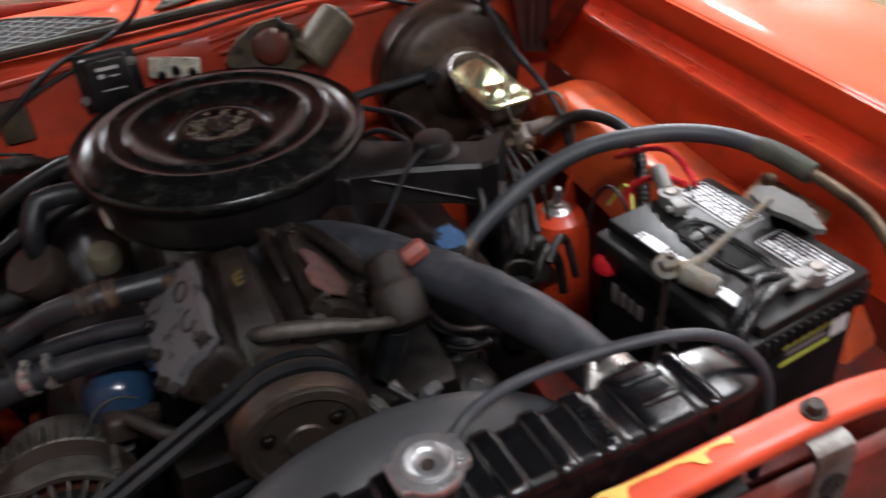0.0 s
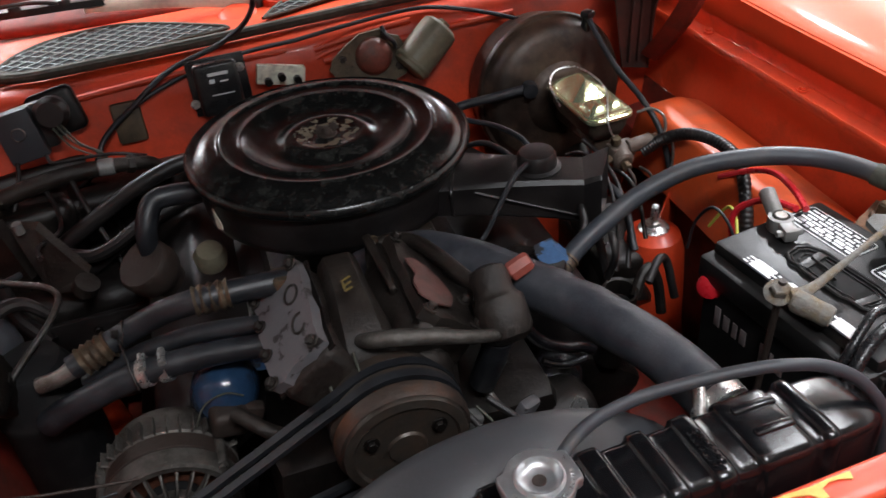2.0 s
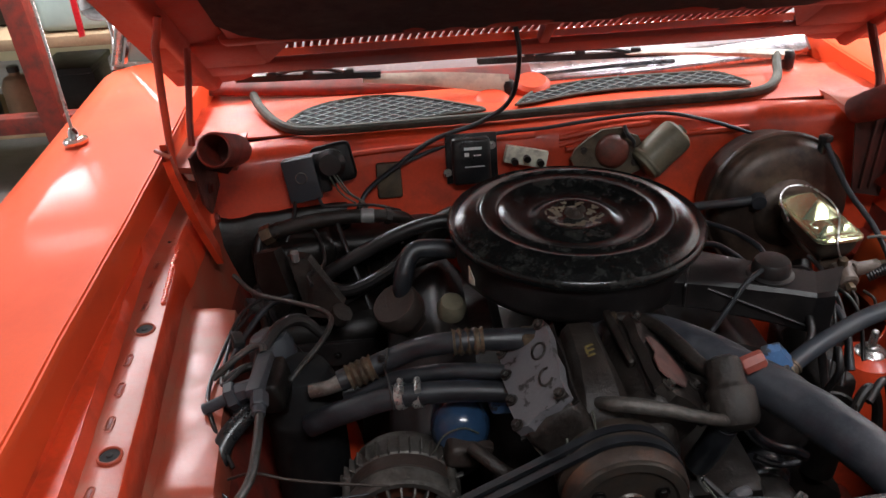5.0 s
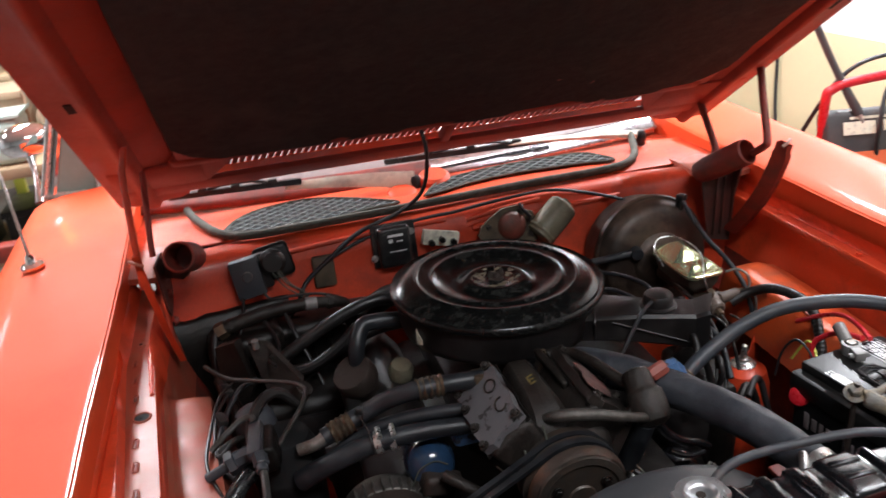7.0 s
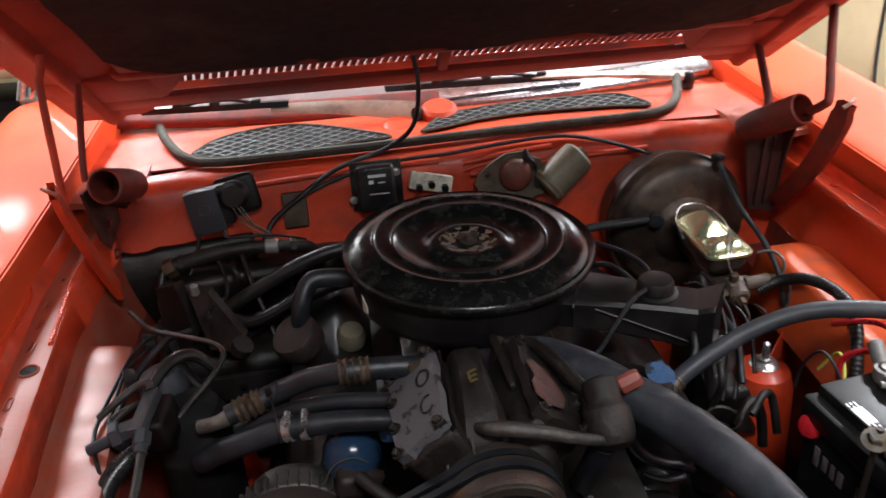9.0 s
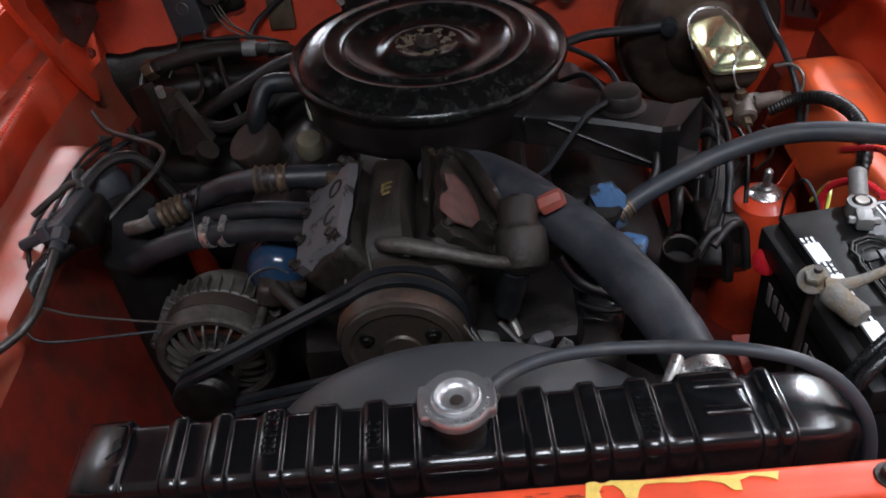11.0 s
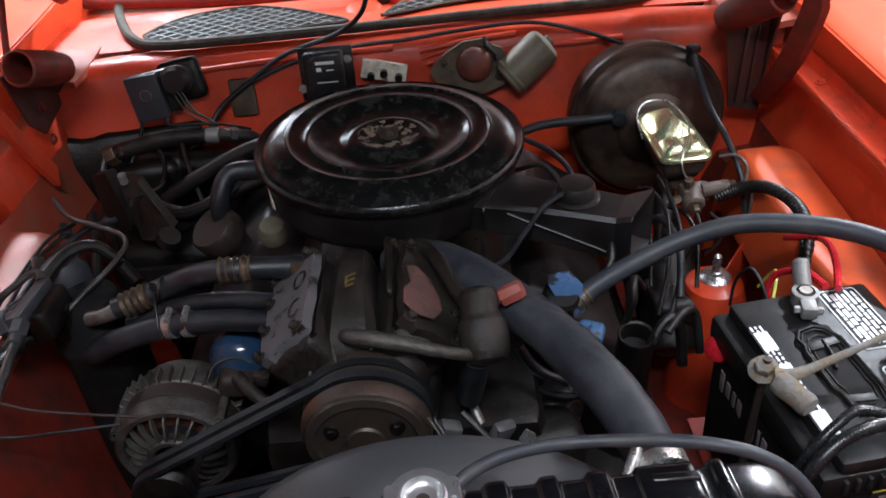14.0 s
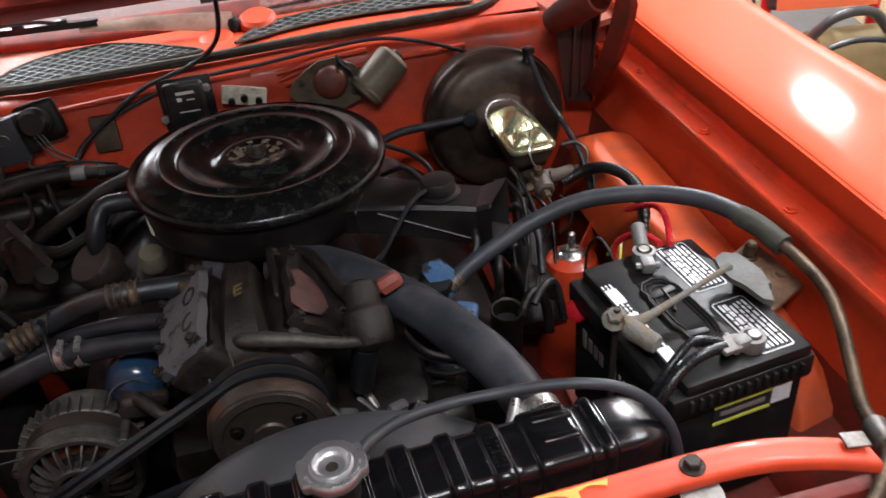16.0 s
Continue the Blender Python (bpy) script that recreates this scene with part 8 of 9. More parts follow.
lathe(bm, [(0.052, 0.52), (0.055, 0.55), (0.055, 0.82), (0.058, 0.828), (0.058, 0.838), (0.053, 0.846), (0.050, 0.875), (0.040, 0.896), (0.020, 0.905), (0, 0.906)], (-0.425, -0.185, 0), seg=40)
part("canister", bm, CASEBLACK, dr, "black canister with a rolled rim")
bm = bm_new()
lathe(bm, [(0.031, 0.0), (0.034, 0.012), (0.033, 0.030), (0.026, 0.046), (0.014, 0.053), (0, 0.055)], (-0.463, -0.142, 0.878), (-0.12, 0.1, 1), seg=32)
part("domed_cap", bm, SLATE, dr, "dull blue grey domed cap")
bm = bm_new()
box(bm, (-0.4645, -0.242, 0.936), (0.021, 0.088, 0.016), (-3, -14, -3), 0.003)
part("valve_block", bm, SLATE, dr, "slate grey valve block")
bm = bm_new()
box(bm, (-0.450, -0.235, 0.912), (0.030, 0.075, 0.044), (-3, -10, -3), 0.008, 3)
cyl(bm, (-0.445, -0.215, 0.86), (-0.452, -0.222, 0.91), 0.020, seg=18, bev=0.003)
part("valve_body", bm, DARKMETAL, dr, "dark valve body")
# Dark disc painted as shade in the bore.
bm = bm_new()
lathe(bm, [(0.0, 0.0), (0.0042, 0.0), (0.0052, 0.0006)], (-0.4635, -0.258, 0.9445), (-0.2, 0, 1), seg=14, close=False)
part("block_hole", bm, CAVITYSHADE, dr)
bm = bm_new()
cyl(bm, (-0.461, -0.283, 0.936), (-0.459, -0.306, 0.933), 0.0115, seg=6, bev=0.0015)
cyl(bm, (-0.4595, -0.304, 0.933), (-0.4585, -0.318, 0.931), 0.0085, seg=14, bev=0.001)
part("line_nut", bm, SLATE, dr, "slate grey hexagon line nut")
bm = bm_new()
tube(bm, [(-0.465, -0.200, 0.940), (-0.468, -0.192, 0.945), (-0.482, -0.190, 0.943), (-0.505, -0.200, 0.932), (-0.535, -0.215, 0.915)], [0.006, 0.0055, 0.005, 0.005, 0.005], seg=10)
part("side_line", bm, DARKLINE, dr, "short grey steel side line")
bm = bm_new()
cyl(bm, (-0.472, -0.243, 0.915), (-0.500, -0.245, 0.908), 0.015, seg=8, bev=0.002)
cyl(bm, (-0.498, -0.245, 0.909), (-0.512, -0.247, 0.905), 0.019, seg=6, bev=0.002)
cyl(bm, (-0.510, -0.247, 0.905), (-0.545, -0.252, 0.893), 0.008, seg=12, bev=0.001)
part("side_fitting", bm, SLATE, dr, "slate grey side fitting")
bm = bm_new()
tube(bm, [(-0.476, -0.235, 0.915), (-0.470, -0.19, 0.932), (-0.448, -0.145, 0.943), (-0.420, -0.120, 0.934), (-0.392, -0.118, 0.900)], [0.006, 0.008, 0.009, 0.009, 0.007], seg=10)
part("curved_strap", bm, SATIN, dr, "curved black strap")
for pts, r, m_, label in (
        ([(-0.545, 0.05, 0.918), (-0.507, 0.003, 0.911), (-0.455, -0.035, 0.916), (-0.405, -0.075, 0.924), (-0.383, -0.105, 0.929), (-0.379, -0.128, 0.928), (-0.392, -0.160, 0.921), (-0.420, -0.200, 0.909), (-0.440, -0.23, 0.90)], 0.0040, DARKLINE, "thin steel capillary line above the drier"),
        ([(-0.4585, -0.310, 0.932), (-0.457, -0.33, 0.929), (-0.458, -0.37, 0.918), (-0.464, -0.405, 0.905), (-0.485, -0.435, 0.895), (-0.54, -0.475, 0.886), (-0.62, -0.52, 0.875)], 0.0058, DARKLINE, "bent bare steel refrigerant line"),
        ([(-0.50, -0.25, 0.875), (-0.522, -0.22, 0.88), (-0.525, -0.15, 0.887), (-0.515, -0.08, 0.887), (-0.49, 0.0, 0.885), (-0.46, 0.05, 0.87)], 0.005, RUBBER, "thin black wire bundle along the inner fender"),
        ([(-0.468, -0.25, 0.895), (-0.492, -0.275, 0.890), (-0.516, -0.305, 0.872), (-0.528, -0.345, 0.835), (-0.530, -0.39, 0.78), (-0.528, -0.44, 0.70)], 0.0135, HOSEBLACK, "black rubber refrigerant hose bending down the apron"),
        ([(-0.47, -0.16, 0.89), (-0.50, -0.17, 0.895), (-0.53, -0.19, 0.89)], 0.006, DARKMETAL, "short dark pipe beside the drier")):
    bm = bm_new()
    tube(bm, pts, r, seg=12)
    solo("refrigerant_line", bm, m_, label, "pipe")
ach = thing("suction_hose", (-0.2, -0.25, 0.9), "black refrigerant hose with brown crimped ends", "hose")
S1 = [(-0.365, -0.235, 0.908), (-0.33, -0.228, 0.918), (-0.29, -0.222, 0.930), (-0.25, -0.232, 0.950), (-0.204, -0.248, 0.965), (-0.16, -0.245, 0.962), (-0.10, -0.245, 0.958)]
bm = bm_new()
tube(bm, S1, 0.0145, seg=16)
part("hose", bm, RUBBER, ach)
for a, b in (((-0.352, -0.233, 0.911), (-0.318, -0.226, 0.921)), ((-0.212, -0.246, 0.963), (-0.172, -0.246, 0.963))):
    bm = bm_new()
    a, b = Vector(a), Vector(b)
    prof = []
    L = (b - a).length
    for k in range(17):
        prof.append((0.0170 + 0.0016 * math.cos(k * math.pi / 2), L * k / 16))
    lathe(bm, prof, a, b - a, seg=20)
    part("crimp_ferrule", bm, BRONZE, ach, "brown crimped ferrule")
bm = bm_new()
tube(bm, [(-0.352, -0.233, 0.911), (-0.378, -0.238, 0.902), (-0.405, -0.235, 0.895)], [0.013, 0.010, 0.010], seg=12)
part("metal_end", bm, DULLSTEEL, ach, "bare metal tube end")
bm = bm_new()
box(bm, (-0.11, -0.245, 0.956), (0.03, 0.03, 0.03), (0, 5, 0), 0.006)
part("flange_block", bm, BRONZE, ach, "brown flange block")
lh = thing("discharge_hose", (-0.25, -0.28, 0.88), "black hose with two bright worm clamps", "hose")
bm = bm_new()
tube(bm, [(-0.41, -0.245, 0.845), (-0.38, -0.255, 0.866), (-0.34, -0.265, 0.886), (-0.30, -0.268, 0.899), (-0.262, -0.273, 0.906), (-0.21, -0.278, 0.909), (-0.14, -0.29, 0.91)], [0.0165, 0.0165, 0.016, 0.016, 0.015, 0.014, 0.014], seg=18)
part("hose", bm, RUBBER, lh)
for f in (-0.284, -0.262):
    bm = bm_new()
    cyl(bm, (f - 0.005, -0.270, 0.902), (f + 0.005, -0.272, 0.904), 0.0175, seg=24)
    wc = part("worm_clamp", bm, STEEL, lh, "bright worm drive clamp")
    bm = bm_new()
    cyl(bm, (f, -0.284, 0.919), (f, -0.262, 0.922), 0.0045, seg=10)
    part("clamp_screw", bm, STEEL, wc)
bm = bm_new()
ringp = [Vector((-0.302, -0.226, 0.927)) + Vector((0.25 * math.sin(a), math.cos(a), math.sin(a))) * 0.017 for a in (2 * math.pi * k / 18 for k in range(19))]
tube(bm, ringp, 0.0016, seg=6, res=2)
tube(bm, [(-0.304, -0.244, 0.936), (-0.300, -0.262, 0.930), (-0.296, -0.284, 0.912), (-0.294, -0.290, 0.897)], 0.0016, seg=6)
box(bm, (-0.306, -0.240, 0.944), (0.008, 0.007, 0.007), (0, 20, 10), 0.001)
solo("cable_tie", bm, SATIN, "black plastic tie holding two hoses together", "cable tie")
bm = bm_new()
tube(bm, [(-0.36, -0.22, 0.87), (-0.28, -0.235, 0.905), (-0.21, -0.25, 0.92), (-0.14, -0.27, 0.925)], 0.011, seg=12)
solo("bypass_line", bm, RUBBER, "black hose behind the compressor", "hose")

for pts, r, label in (
        ([(-0.53, 0.12, 0.84), (-0.51, 0.06, 0.82), (-0.50, 0.0, 0.79), (-0.49, -0.04, 0.76)], 0.009, "black hose in the corner by the firewall"),
        ([(-0.50, 0.20, 0.82), (-0.44, 0.16, 0.83), (-0.37, 0.12, 0.83), (-0.30, 0.14, 0.85), (-0.25, 0.18, 0.87)], 0.011, "black hose along the heater box"),
        ([(-0.54, 0.20, 0.80), (-0.52, 0.14, 0.79), (-0.50, 0.09, 0.77), (-0.46, 0.05, 0.74)], 0.012, "black hose beside the heater box"),
        ([(-0.520, 0.25, 0.893), (-0.534, 0.235, 0.875), (-0.538, 0.205, 0.83), (-0.520, 0.17, 0.78), (-0.50, 0.14, 0.74)], 0.0065, "black hose dropping beside the heater box"),
        ([(-0.466, 0.300, 0.922), (-0.470, 0.272, 0.900), (-0.486, 0.225, 0.865), (-0.50, 0.175, 0.80), (-0.50, 0.14, 0.74)], 0.0036, "black wire dropping from the control box"),
        ([(-0.395, 0.262, 0.915), (-0.385, 0.236, 0.897), (-0.372, 0.20, 0.868), (-0.345, 0.15, 0.80), (-0.33, 0.12, 0.76)], 0.0042, "black wire looped over the heater hoses"),
        ([(-0.420, 0.300, 0.925), (-0.408, 0.268, 0.925), (-0.365, 0.262, 0.926), (-0.315, 0.268, 0.918), (-0.270, 0.285, 0.895)], 0.003, "thin black wire lying on the firewall pipe"),
        ([(-0.44, 0.26, 0.90), (-0.42, 0.22, 0.88), (-0.41, 0.15, 0.87), (-0.43, 0.08, 0.89), (-0.42, 0.03, 0.90)], 0.0035, "thin black wire crossing the heater box"),
        ([(-0.50, 0.0, 0.90), (-0.522, -0.047, 0.905), (-0.538, -0.128, 0.897), (-0.545, -0.215, 0.893), (-0.528, -0.279, 0.885), (-0.50, -0.33, 0.86)], 0.003, "thin black wire lying along the ledge"),
        ([(-0.508, -0.02, 0.895), (-0.528, -0.09, 0.898), (-0.532, -0.16, 0.893), (-0.526, -0.205, 0.895), (-0.498, -0.17, 0.90)], 0.0032, "looped black wire beside the drier")):
    bm = bm_new()
    tube(bm, pts, r, seg=10)
    solo("corner_hose", bm, SATIN, label, "hose")
for x, y, z in ((-0.512, -0.01, 0.895), (-0.522, -0.10, 0.895)):
    bm = bm_new()
    box(bm, (x, y, z), (0.018, 0.028, 0.014), (10, 20, 25), 0.003)
    solo("wire_connector", bm, BLACKPLASTIC, "small black wire connector beside the ledge", "connector", "wire connectors")

# ---- wipers, antenna, mirror ----
def ring_mesh(points, r):
    """A closed tubular frame through the corners."""
    bm = bm_new()
    for a, b in zip(points, points[1:] + points[:1]):
        cyl(bm, a, b, r, seg=10)
    return bm


GREENGLASS = mat("green_tinted_glass", (0.22, 0.28, 0.25), 0.08, coat=0.5, grain=40, vary=0.05, bump=0.0)


def wiper(pivot, arm_end, blade_a, blade_b, label, width=0.021):
    """Pivot box, a tapered pale arm and a black blade on its carrier."""
    g = thing("windshield_wiper", (pivot[0], pivot[1], 1.0), label, "wiper", "wipers")
    p, q = Vector(pivot), Vector(arm_end)
    bm = bm_new()
    lathe(bm, [(0.014, -0.03), (0.015, 0.0), (0.010, 0.008), (0, 0.009)], p, seg=18)
    part("pivot", bm, BLACKPLASTIC, g)
    bm = bm_new()
    up = Vector((0, 0, 1))
    rows = []
    for u in (0, 0.1, 0.3, 0.55, 0.8, 1):
        c = p.lerp(q, u) + up * 0.006 * math.sin(u * 3.1)
        w = width * (1 - 0.66 * u)
        rows.append([c + Vector((0, -0.006 - w * 0.3, -w)), c + Vector((0, -0.010, 0)), c + Vector((0, 0.0, w))])
    sheet(bm, rows, (0, 0.004, -0.002))
    part("arm", bm, WIPERGREY, g, "pale grey tapered arm", angle=50)
    a, b = Vector(blade_a), Vector(blade_b)
    bm = bm_new()
    box_wire(bm, a, b, 0.0065)
    part("blade", bm, BLACKPLASTIC, g, "black rubber blade")
    bm = bm_new()
    m1, m2 = a.lerp(b, 0.25), a.lerp(b, 0.78)
    tube(bm, [m1 + up * 0.004, a.lerp(b, 0.4) + up * 0.014, a.lerp(b, 0.62) + up * 0.014, m2 + up * 0.004], 0.004, seg=6)
    part("carrier", bm, BLACKPLASTIC, g)
    for f in (0.25, 0.5, 0.78):
        bm = bm_new()
        box(bm, a.lerp(b, f) + up * 0.006, (0.022, 0.014, 0.016), (0, 0, 0), 0.003)
        part("blade_clip", bm, BLACKPLASTIC, g)


WIPERGREY = mat("pale_painted_metal", (0.66, 0.66, 0.56), 0.35, metal=0.1, grain=90, vary=0.1, bump=0.04, dirt=(0.26, 0.25, 0.22), dirt_amount=0.4, dirt_scale=12)
wiper((-0.02, 0.575, 1.030), (-0.33, 0.625, 1.050), (-0.60, 0.630, 1.066), (-0.29, 0.615, 1.060), "black windshield wiper with a pale grey arm")
wiper((0.60, 0.605, 1.042), (0.24, 0.660, 1.054), (-0.08, 0.630, 1.068), (0.375, 0.665, 1.046), "black windshield wiper with a pale grey arm beside the driver's cowl", 0.010)

an = thing("radio_antenna", (-0.858, 0.372, 1.055), "thin chrome radio antenna on the fender", "antenna")
bm = bm_new()
lathe(bm, [(0.023, -0.004), (0.023, 0.001), (0.020, 0.004), (0.011, 0.006), (0.009, 0.018), (0.005, 0.024), (0, 0.025)], (-0.858, 0.360, 1.0545), (-0.06, 0, 1), seg=28)
part("base", bm, CHROME, an, "round chrome base")
bm = bm_new()
tube(bm, [(-0.859, 0.360, 1.074), (-0.88, 0.40, 1.30), (-0.92, 0.45, 1.75)], [0.0035, 0.003, 0.002], seg=8)
part("mast", bm, STEEL, an)
mi = thing("side_mirror", (-0.99, 0.98, 1.03), "chrome bullet side mirror on the door", "mirror")
bm = bm_new()
lathe(bm, [(0, -0.072), (0.014, -0.069), (0.028, -0.058), (0.038, -0.042), (0.044, -0.02), (0.046, 0.005), (0.044, 0.03), (0.036, 0.052), (0.022, 0.066), (0, 0.072)], (-0.982, 1.1, 1.150), (-1, -0.25, -0.06), seg=40)
part("shell", bm, CHROME, mi)
bm = bm_new()
tube(bm, [(-0.968, 1.01, 0.995), (-0.970, 1.03, 1.03), (-0.976, 1.07, 1.07), (-0.984, 1.095, 1.115)], [0.016, 0.009, 0.008, 0.012], seg=12)
part("stalk", bm, CHROME, mi)
# front edge of the passenger window with its chrome frame
wf = part("window_frame", ring_mesh([(-0.918, 0.85, 1.052), (-0.78, 0.85, 1.042), (-0.78, 0.90, 1.26), (-0.862, 0.90, 1.25)], 0.010), STEEL, car, "chrome framed passenger side window")
bm = bm_new()
tube(bm, [(-0.895, 0.85, 1.052), (-0.838, 0.90, 1.25)], 0.009, seg=8)
part("vent_bar", bm, CHROME, wf)
bm = bm_new()
plate(bm, [(-0.912, 0.860, 1.05), (-0.78, 0.860, 1.04), (-0.78, 0.91, 1.26), (-0.86, 0.91, 1.25)], (0, 0.004, 0))
part("pane", bm, GREENGLASS, wf, "greenish window glass")

# ---- pressure washer behind the driver's fender ----
WASHORANGE = mat("orange_plastic", (0.72, 0.16, 0.06), 0.45, grain=90, vary=0.06, bump=0.02)
pw = thing("pressure_washer", (1.72, 1.35, 0.0), "black pressure washer with a red tubular handle", "pressure washer")
bm = bm_new()
PX, PY = 1.72, 1.35
tube(bm, [(PX - 0.20, PY, 0.5), (PX - 0.20, PY, 0.9), (PX - 0.20, PY, 1.16), (PX - 0.17, PY, 1.21), (PX - 0.10, PY, 1.235), (PX + 0.12, PY, 1.26), (PX + 0.19, PY, 1.235), (PX + 0.22, PY, 1.18), (PX + 0.22, PY, 0.9), (PX + 0.22, PY, 0.5)], 0.022, seg=14)
part("handle", bm, REDPLASTIC, pw, "red tubular handle")
bm = bm_new()
box(bm, (PX, PY, 0.965), (0.42, 0.10, 0.28), (-14, 0, 0), 0.03, 3)
panel = part("control_panel", bm, SHROUD, pw, "dark grey control panel")
for (x, z, w, h, m_) in ((-0.06, 1.03, 0.14, 0.06, CERAMIC), (0.07, 1.035, 0.05, 0.05, CERAMIC), (0.0, 0.885, 0.38, 0.08, WASHORANGE), (0.02, 1.075, 0.24, 0.012, CERAMIC), (0.13, 0.985, 0.10, 0.010, CERAMIC)):
    bm = bm_new()
    box(bm, (PX + x, PY - 0.055 - (1.0 - z) * 0.25, z), (w, 0.004, h), (-14, 0, 0))
    part("panel_label", bm, m_, panel)
bm = bm_new()
box(bm, (PX, PY + 0.15, 0.45), (0.50, 0.40, 0.50), (0, 0, 0), 0.05, 3)
part("body", bm, SHROUD, pw, "dark grey pump body")
for s in (-1, 1):
    bm = bm_new()
    lathe(bm, [(0.05, -0.03), (0.12, -0.035), (0.14, 0.0), (0.12, 0.035), (0.05, 0.03)], (PX + s * 0.29, PY + 0.25, 0.14), (1, 0, 0), seg=28)
    part("wheel", bm, RUBBER, pw, "black wheel")
for s, base in ((-1, 0), (1, 0.02)):
    bm = bm_new()
    box(bm, (PX + s * 0.18, PY + 0.0, 0.11), (0.05, 0.05, 0.22), bev=0.006)
    part("foot", bm, SHROUD, pw)
bm = bm_new()
tube(bm, [(PX - 0.30, PY + 0.06, 1.62), (PX - 0.16, PY + 0.02, 1.30), (PX - 0.06, PY - 0.03, 1.09)], [0.016, 0.016, 0.022], seg=12)
lance = part("lance", bm, SHROUD, pw, "long black spray lance")
bm = bm_new()
cyl(bm, (PX - 0.06, PY - 0.03, 1.09), (PX - 0.045, PY - 0.04, 1.05), 0.012, 0.007, seg=12)
part("nozzle", bm, STEEL, lance, "bright nozzle")
bm = bm_new()
tube(bm, [(PX + 0.02, PY - 0.06, 0.85), (PX + 0.0, PY - 0.10, 1.05), (PX + 0.04, PY - 0.06, 1.22), (PX + 0.15, PY - 0.03, 1.30), (PX + 0.30, PY, 1.28), (PX + 0.36, PY, 1.1), (PX + 0.30, PY - 0.02, 0.9)], 0.010, seg=10)
part("hose", bm, RUBBER, pw, "looped black high pressure hose")
bm = bm_new()
tube(bm, [(PX - 0.30, PY + 0.1, 0.9), (PX - 0.1, PY + 0.03, 1.28), (PX + 0.2, PY + 0.03, 1.34), (PX + 0.5, PY + 0.05, 1.25), (PX + 0.6, PY + 0.1, 0.8)], 0.010, seg=10)
part("hose", bm, RUBBER, pw)
bm = bm_new()
lathe(bm, [(0.0, -0.20), (0.10, -0.19), (0.14, -0.15), (0.145, 0.0), (0.14, 0.15), (0.10, 0.19), (0, 0.20)], (PX + 0.10, PY - 0.12, 0.62), (1, 0.1, 0), seg=32)
part("water_tank", bm, TAN, pw, "olive tan water tank")
bm = bm_new()
tube(bm, [(PX - 0.20, PY - 0.16, 0.60), (PX - 0.1, PY - 0.27, 0.72), (PX + 0.06, PY - 0.28, 0.78), (PX + 0.25, PY - 0.26, 0.74), (PX + 0.40, PY - 0.20, 0.62)], 0.012, seg=10)
part("hose", bm, RUBBER, pw, "black hose over the tank")
bm = bm_new()
tube(bm, [(PX - 0.12, PY - 0.2, 0.72), (PX - 0.02, PY - 0.22, 0.85), (PX + 0.12, PY - 0.2, 0.86), (PX + 0.22, PY - 0.18, 0.76)], 0.02, seg=12)
part("intake_pipe", bm, SHROUD, pw, "dark ribbed intake pipe")
pw.matrix_basis = pose(1.735, 1.09, 0, 0, 0, -14.5) @ Matrix.Diagonal((0.8, 0.8, 0.76, 1))

# ---- work corner on the passenger side ----
bench = thing("workbench", (-2.2, 2.75, 0.0), "cluttered workbench with a worn wooden top", "workbench")
bm = bm_new()
box(bm, (-2.15, 2.75, 0.74), (1.9, 0.70, 0.05), bev=0.006)
part("top", bm, WOOD, bench, "worn wooden bench top")
bm = bm_new()
box(bm, (-2.15, 2.78, 0.32), (1.8, 0.60, 0.03), bev=0.004)
part("shelf", bm, WOOD, bench, "raw wooden lower shelf")
for x in (-3.03, -1.27):
    for y in (2.45, 3.05):
        bm = bm_new()
        box(bm, (x, y, 0.36), (0.08, 0.08, 0.72), bev=0.006)
        part("leg", bm, DARKMETAL, bench)
rack = thing("storage_rack", (-2.2, 3.45, 0.0), "dark metal storage rack full of boxes and bottles", "shelf")
for z in (0.55, 1.02, 1.45, 1.9):
    bm = bm_new()
    box(bm, (-2.2, 3.45, z), (2.2, 0.45, 0.03), bev=0.004)
    part("board", bm, WOOD if z > 0.6 else DARKMETAL, rack, "dusty shelf board")
for x in (-3.28, -1.12):
    for y in (3.24, 3.66):
        bm = bm_new()
        box(bm, (-1.59 if (x > -2 and y < 3.3) else x, y, 1.0), (0.05, 0.045, 2.0), bev=0.003)
        part("upright", bm, YELLOW if (x > -2 and y < 3.3) else DARKMETAL, rack, "")
rng = random.Random(21)
kinds = [CARDBOARD, DARKMETAL, SATIN, BLUE, DULLRED, OLIVE, SLATE, CARDBOARD, DARKMETAL, SATIN]
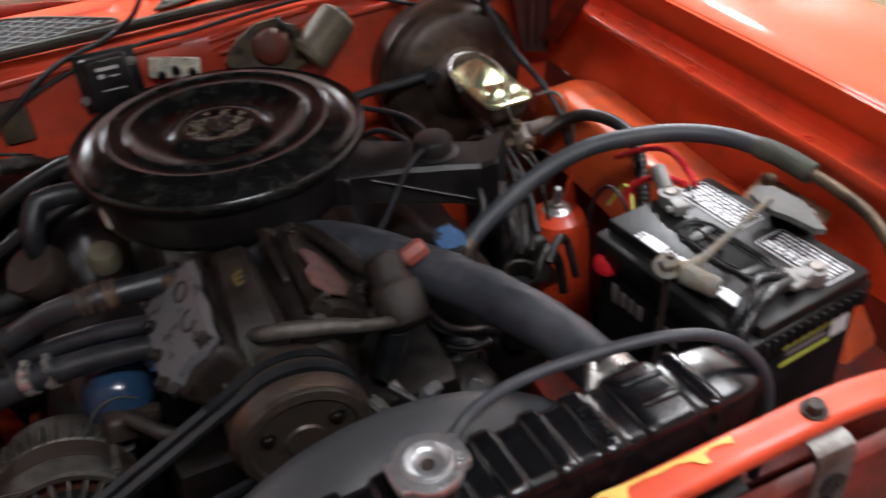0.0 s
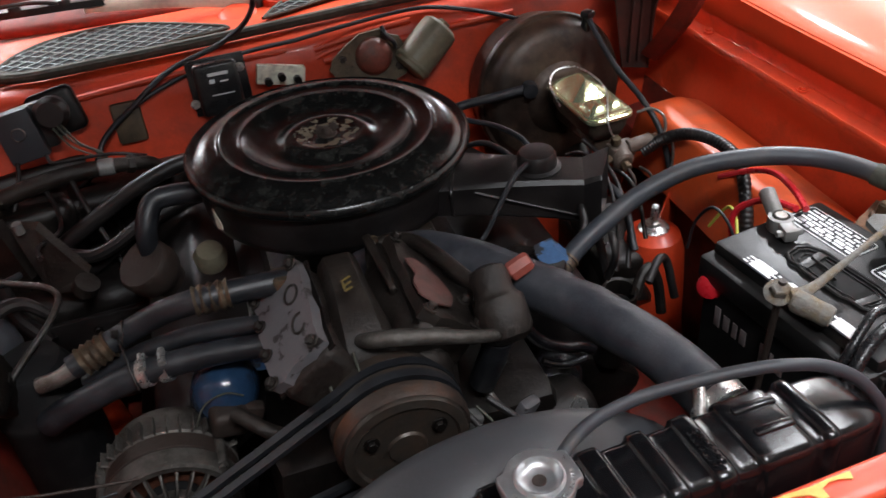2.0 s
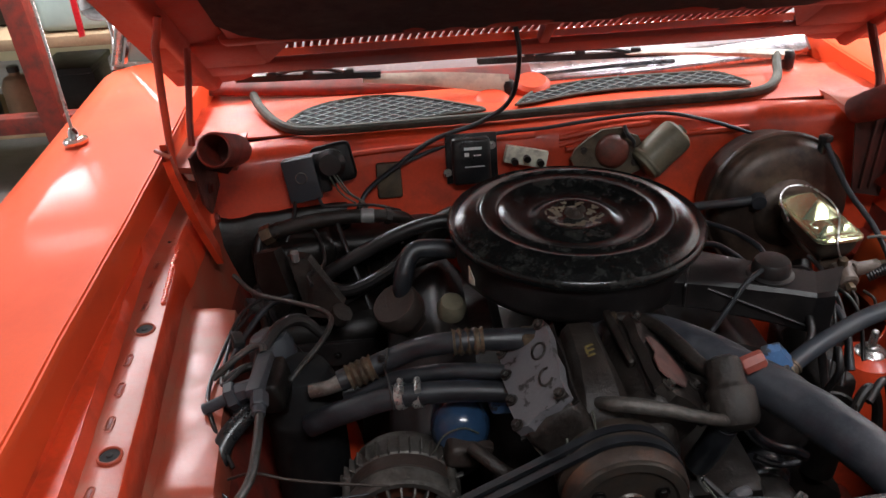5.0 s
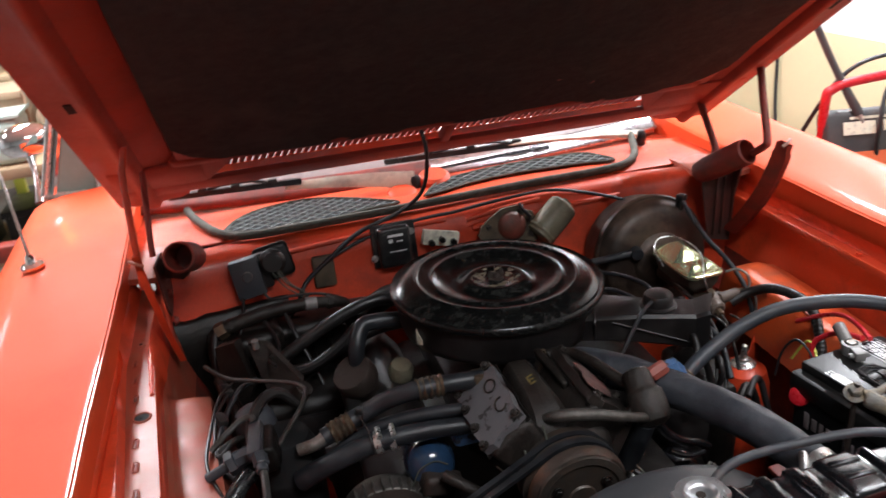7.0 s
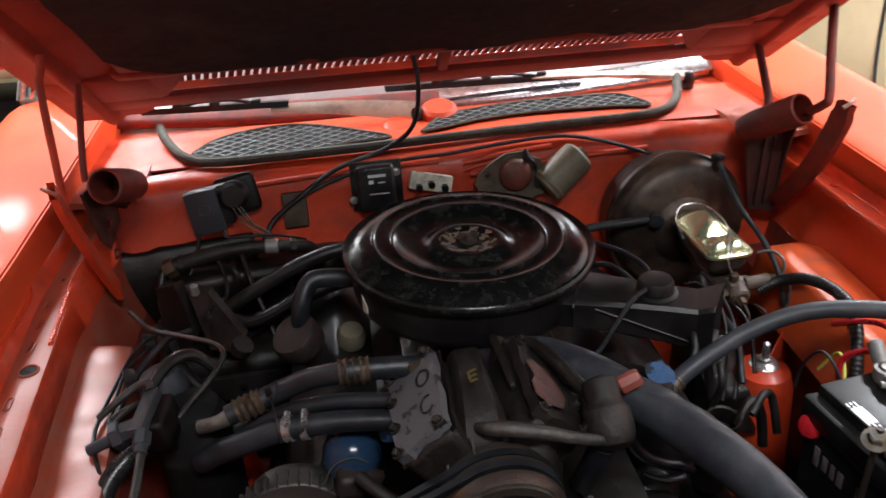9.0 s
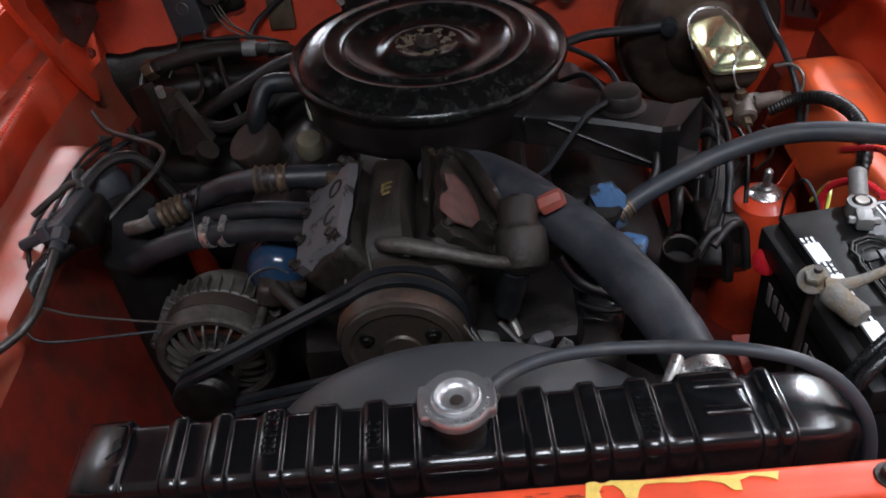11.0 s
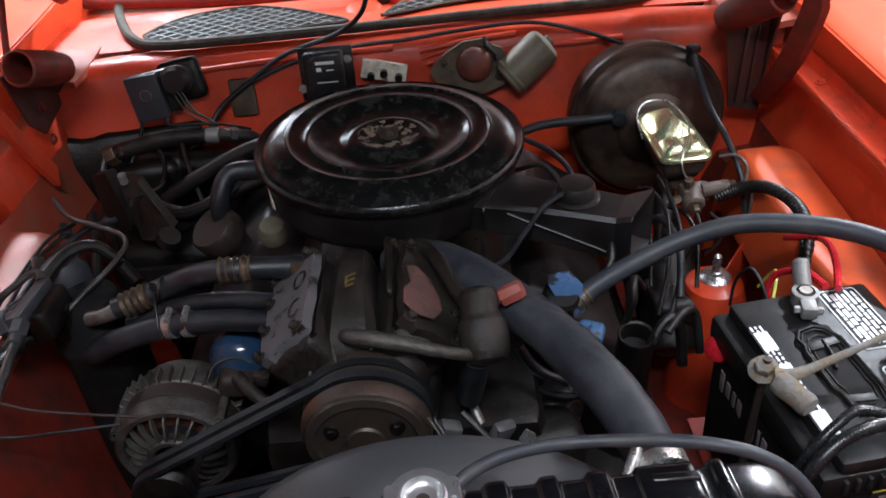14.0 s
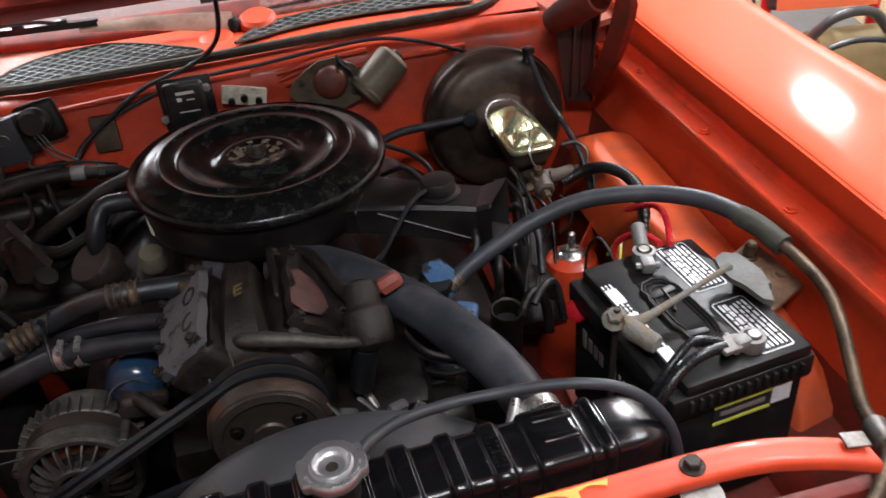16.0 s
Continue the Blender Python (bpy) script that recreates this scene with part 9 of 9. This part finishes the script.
for z, y in ((0.565, 3.42), (1.035, 3.42), (1.465, 3.42), (0.765, 2.75), (0.335, 2.75)):
    x = -3.1
    while x < -1.25:
        w = rng.uniform(0.10, 0.26)
        h = rng.uniform(0.09, 0.30)
        m_ = rng.choice(kinds)
        if rng.random() < 0.35:
            r = min(w / 2, 0.07)
            g = thing("storage_bottle", (x + r, y, z), "plastic workshop bottle with a cap on the shelf", "bottle", "bottles on the shelves")
            bm = bm_new()
            lathe(bm, [(r * 0.9, 0), (r, 0.01), (r, h * 0.62), (r * 0.75, h * 0.78), (r * 0.35, h * 0.84), (r * 0.33, h * 0.9)], (x + r, y - 0.05, z), seg=20)
            part("bottle_body", bm, m_, g)
            bm = bm_new()
            cyl(bm, (x + r, y - 0.05, z + h * 0.89), (x + r, y - 0.05, z + h), r * 0.38, seg=16, bev=0.002)
            part("bottle_cap", bm, SATIN, g)
        else:
            g = thing("storage_box", (x + w / 2, y, z), "worn storage box standing on the shelf", "box", "boxes on the shelves")
            bm = bm_new()
            box(bm, (x + w / 2, y, z + h / 2 - 0.002), (w, rng.uniform(0.2, 0.34), h - 0.02), (0, 0, rng.uniform(-6, 6)), 0.006)
            part("box_body", bm, m_, g)
            bm = bm_new()
            box(bm, (x + w / 2, y, z + h - 0.018), (w * 1.04, 0.30, 0.03), (0, 0, 0), 0.004)
            part("box_lid", bm, m_, g)
        x += w + rng.uniform(0.01, 0.08)
bin_ = thing("plastic_bin", (-1.52, 2.42, 0.765), "pale green plastic bin on the workbench", "bin")
bm = bm_new()
box(bm, (-1.52, 2.55, 0.87), (0.40, 0.22, 0.20), bev=0.03, seg=3)
part("tub", bm, TEAL, bin_)
bm = bm_new()
box(bm, (-1.52, 2.55, 0.975), (0.42, 0.24, 0.02), bev=0.006)
part("lid", bm, TEAL, bin_)
post = thing("hoist_post", (-1.62, 2.05, 0.0), "dull red engine hoist post standing on the floor", "hoist")
bm = bm_new()
box(bm, (-1.60, 2.05, 0.62), (0.085, 0.085, 1.16), (0, -3, 0), 0.006)
part("column", bm, DULLRED, post, "chipped dull red steel column")
bm = bm_new()
box(bm, (-1.60, 2.05, 0.06), (0.95, 0.09, 0.09), bev=0.008)
part("base_beam", bm, DULLRED, post, "dull red base beam")
bm = bm_new()
box(bm, (-1.52, 2.05, 0.52), (0.70, 0.07, 0.07), bev=0.008)
part("cross_beam", bm, DULLRED, post, "dull red cross beam")
bm = bm_new()
plate(bm, [(-1.475, 2.20, 2.802), (-1.445, 2.20, 2.802), (-1.458, 2.20, 0.805), (-1.48, 2.20, 0.80)], (0, 0.01, 0))
solo("red_strap", bm, REDPLASTIC, "red webbing strap hanging from the ceiling", "strap")

# extension cord hanging beside the far wall
bm = bm_new()
tube(bm, [(EASTX - 0.02, 2.46, 1.9), (EASTX - 0.02, 2.45, 1.2), (EASTX - 0.02, 2.47, 0.8), (EASTX - 0.03, 2.44, 0.4), (EASTX - 0.06, 2.30, 0.02)], 0.009, seg=8)
solo("extension_cord", bm, RUBBER, "black cord hanging down the cream wall", "cord")
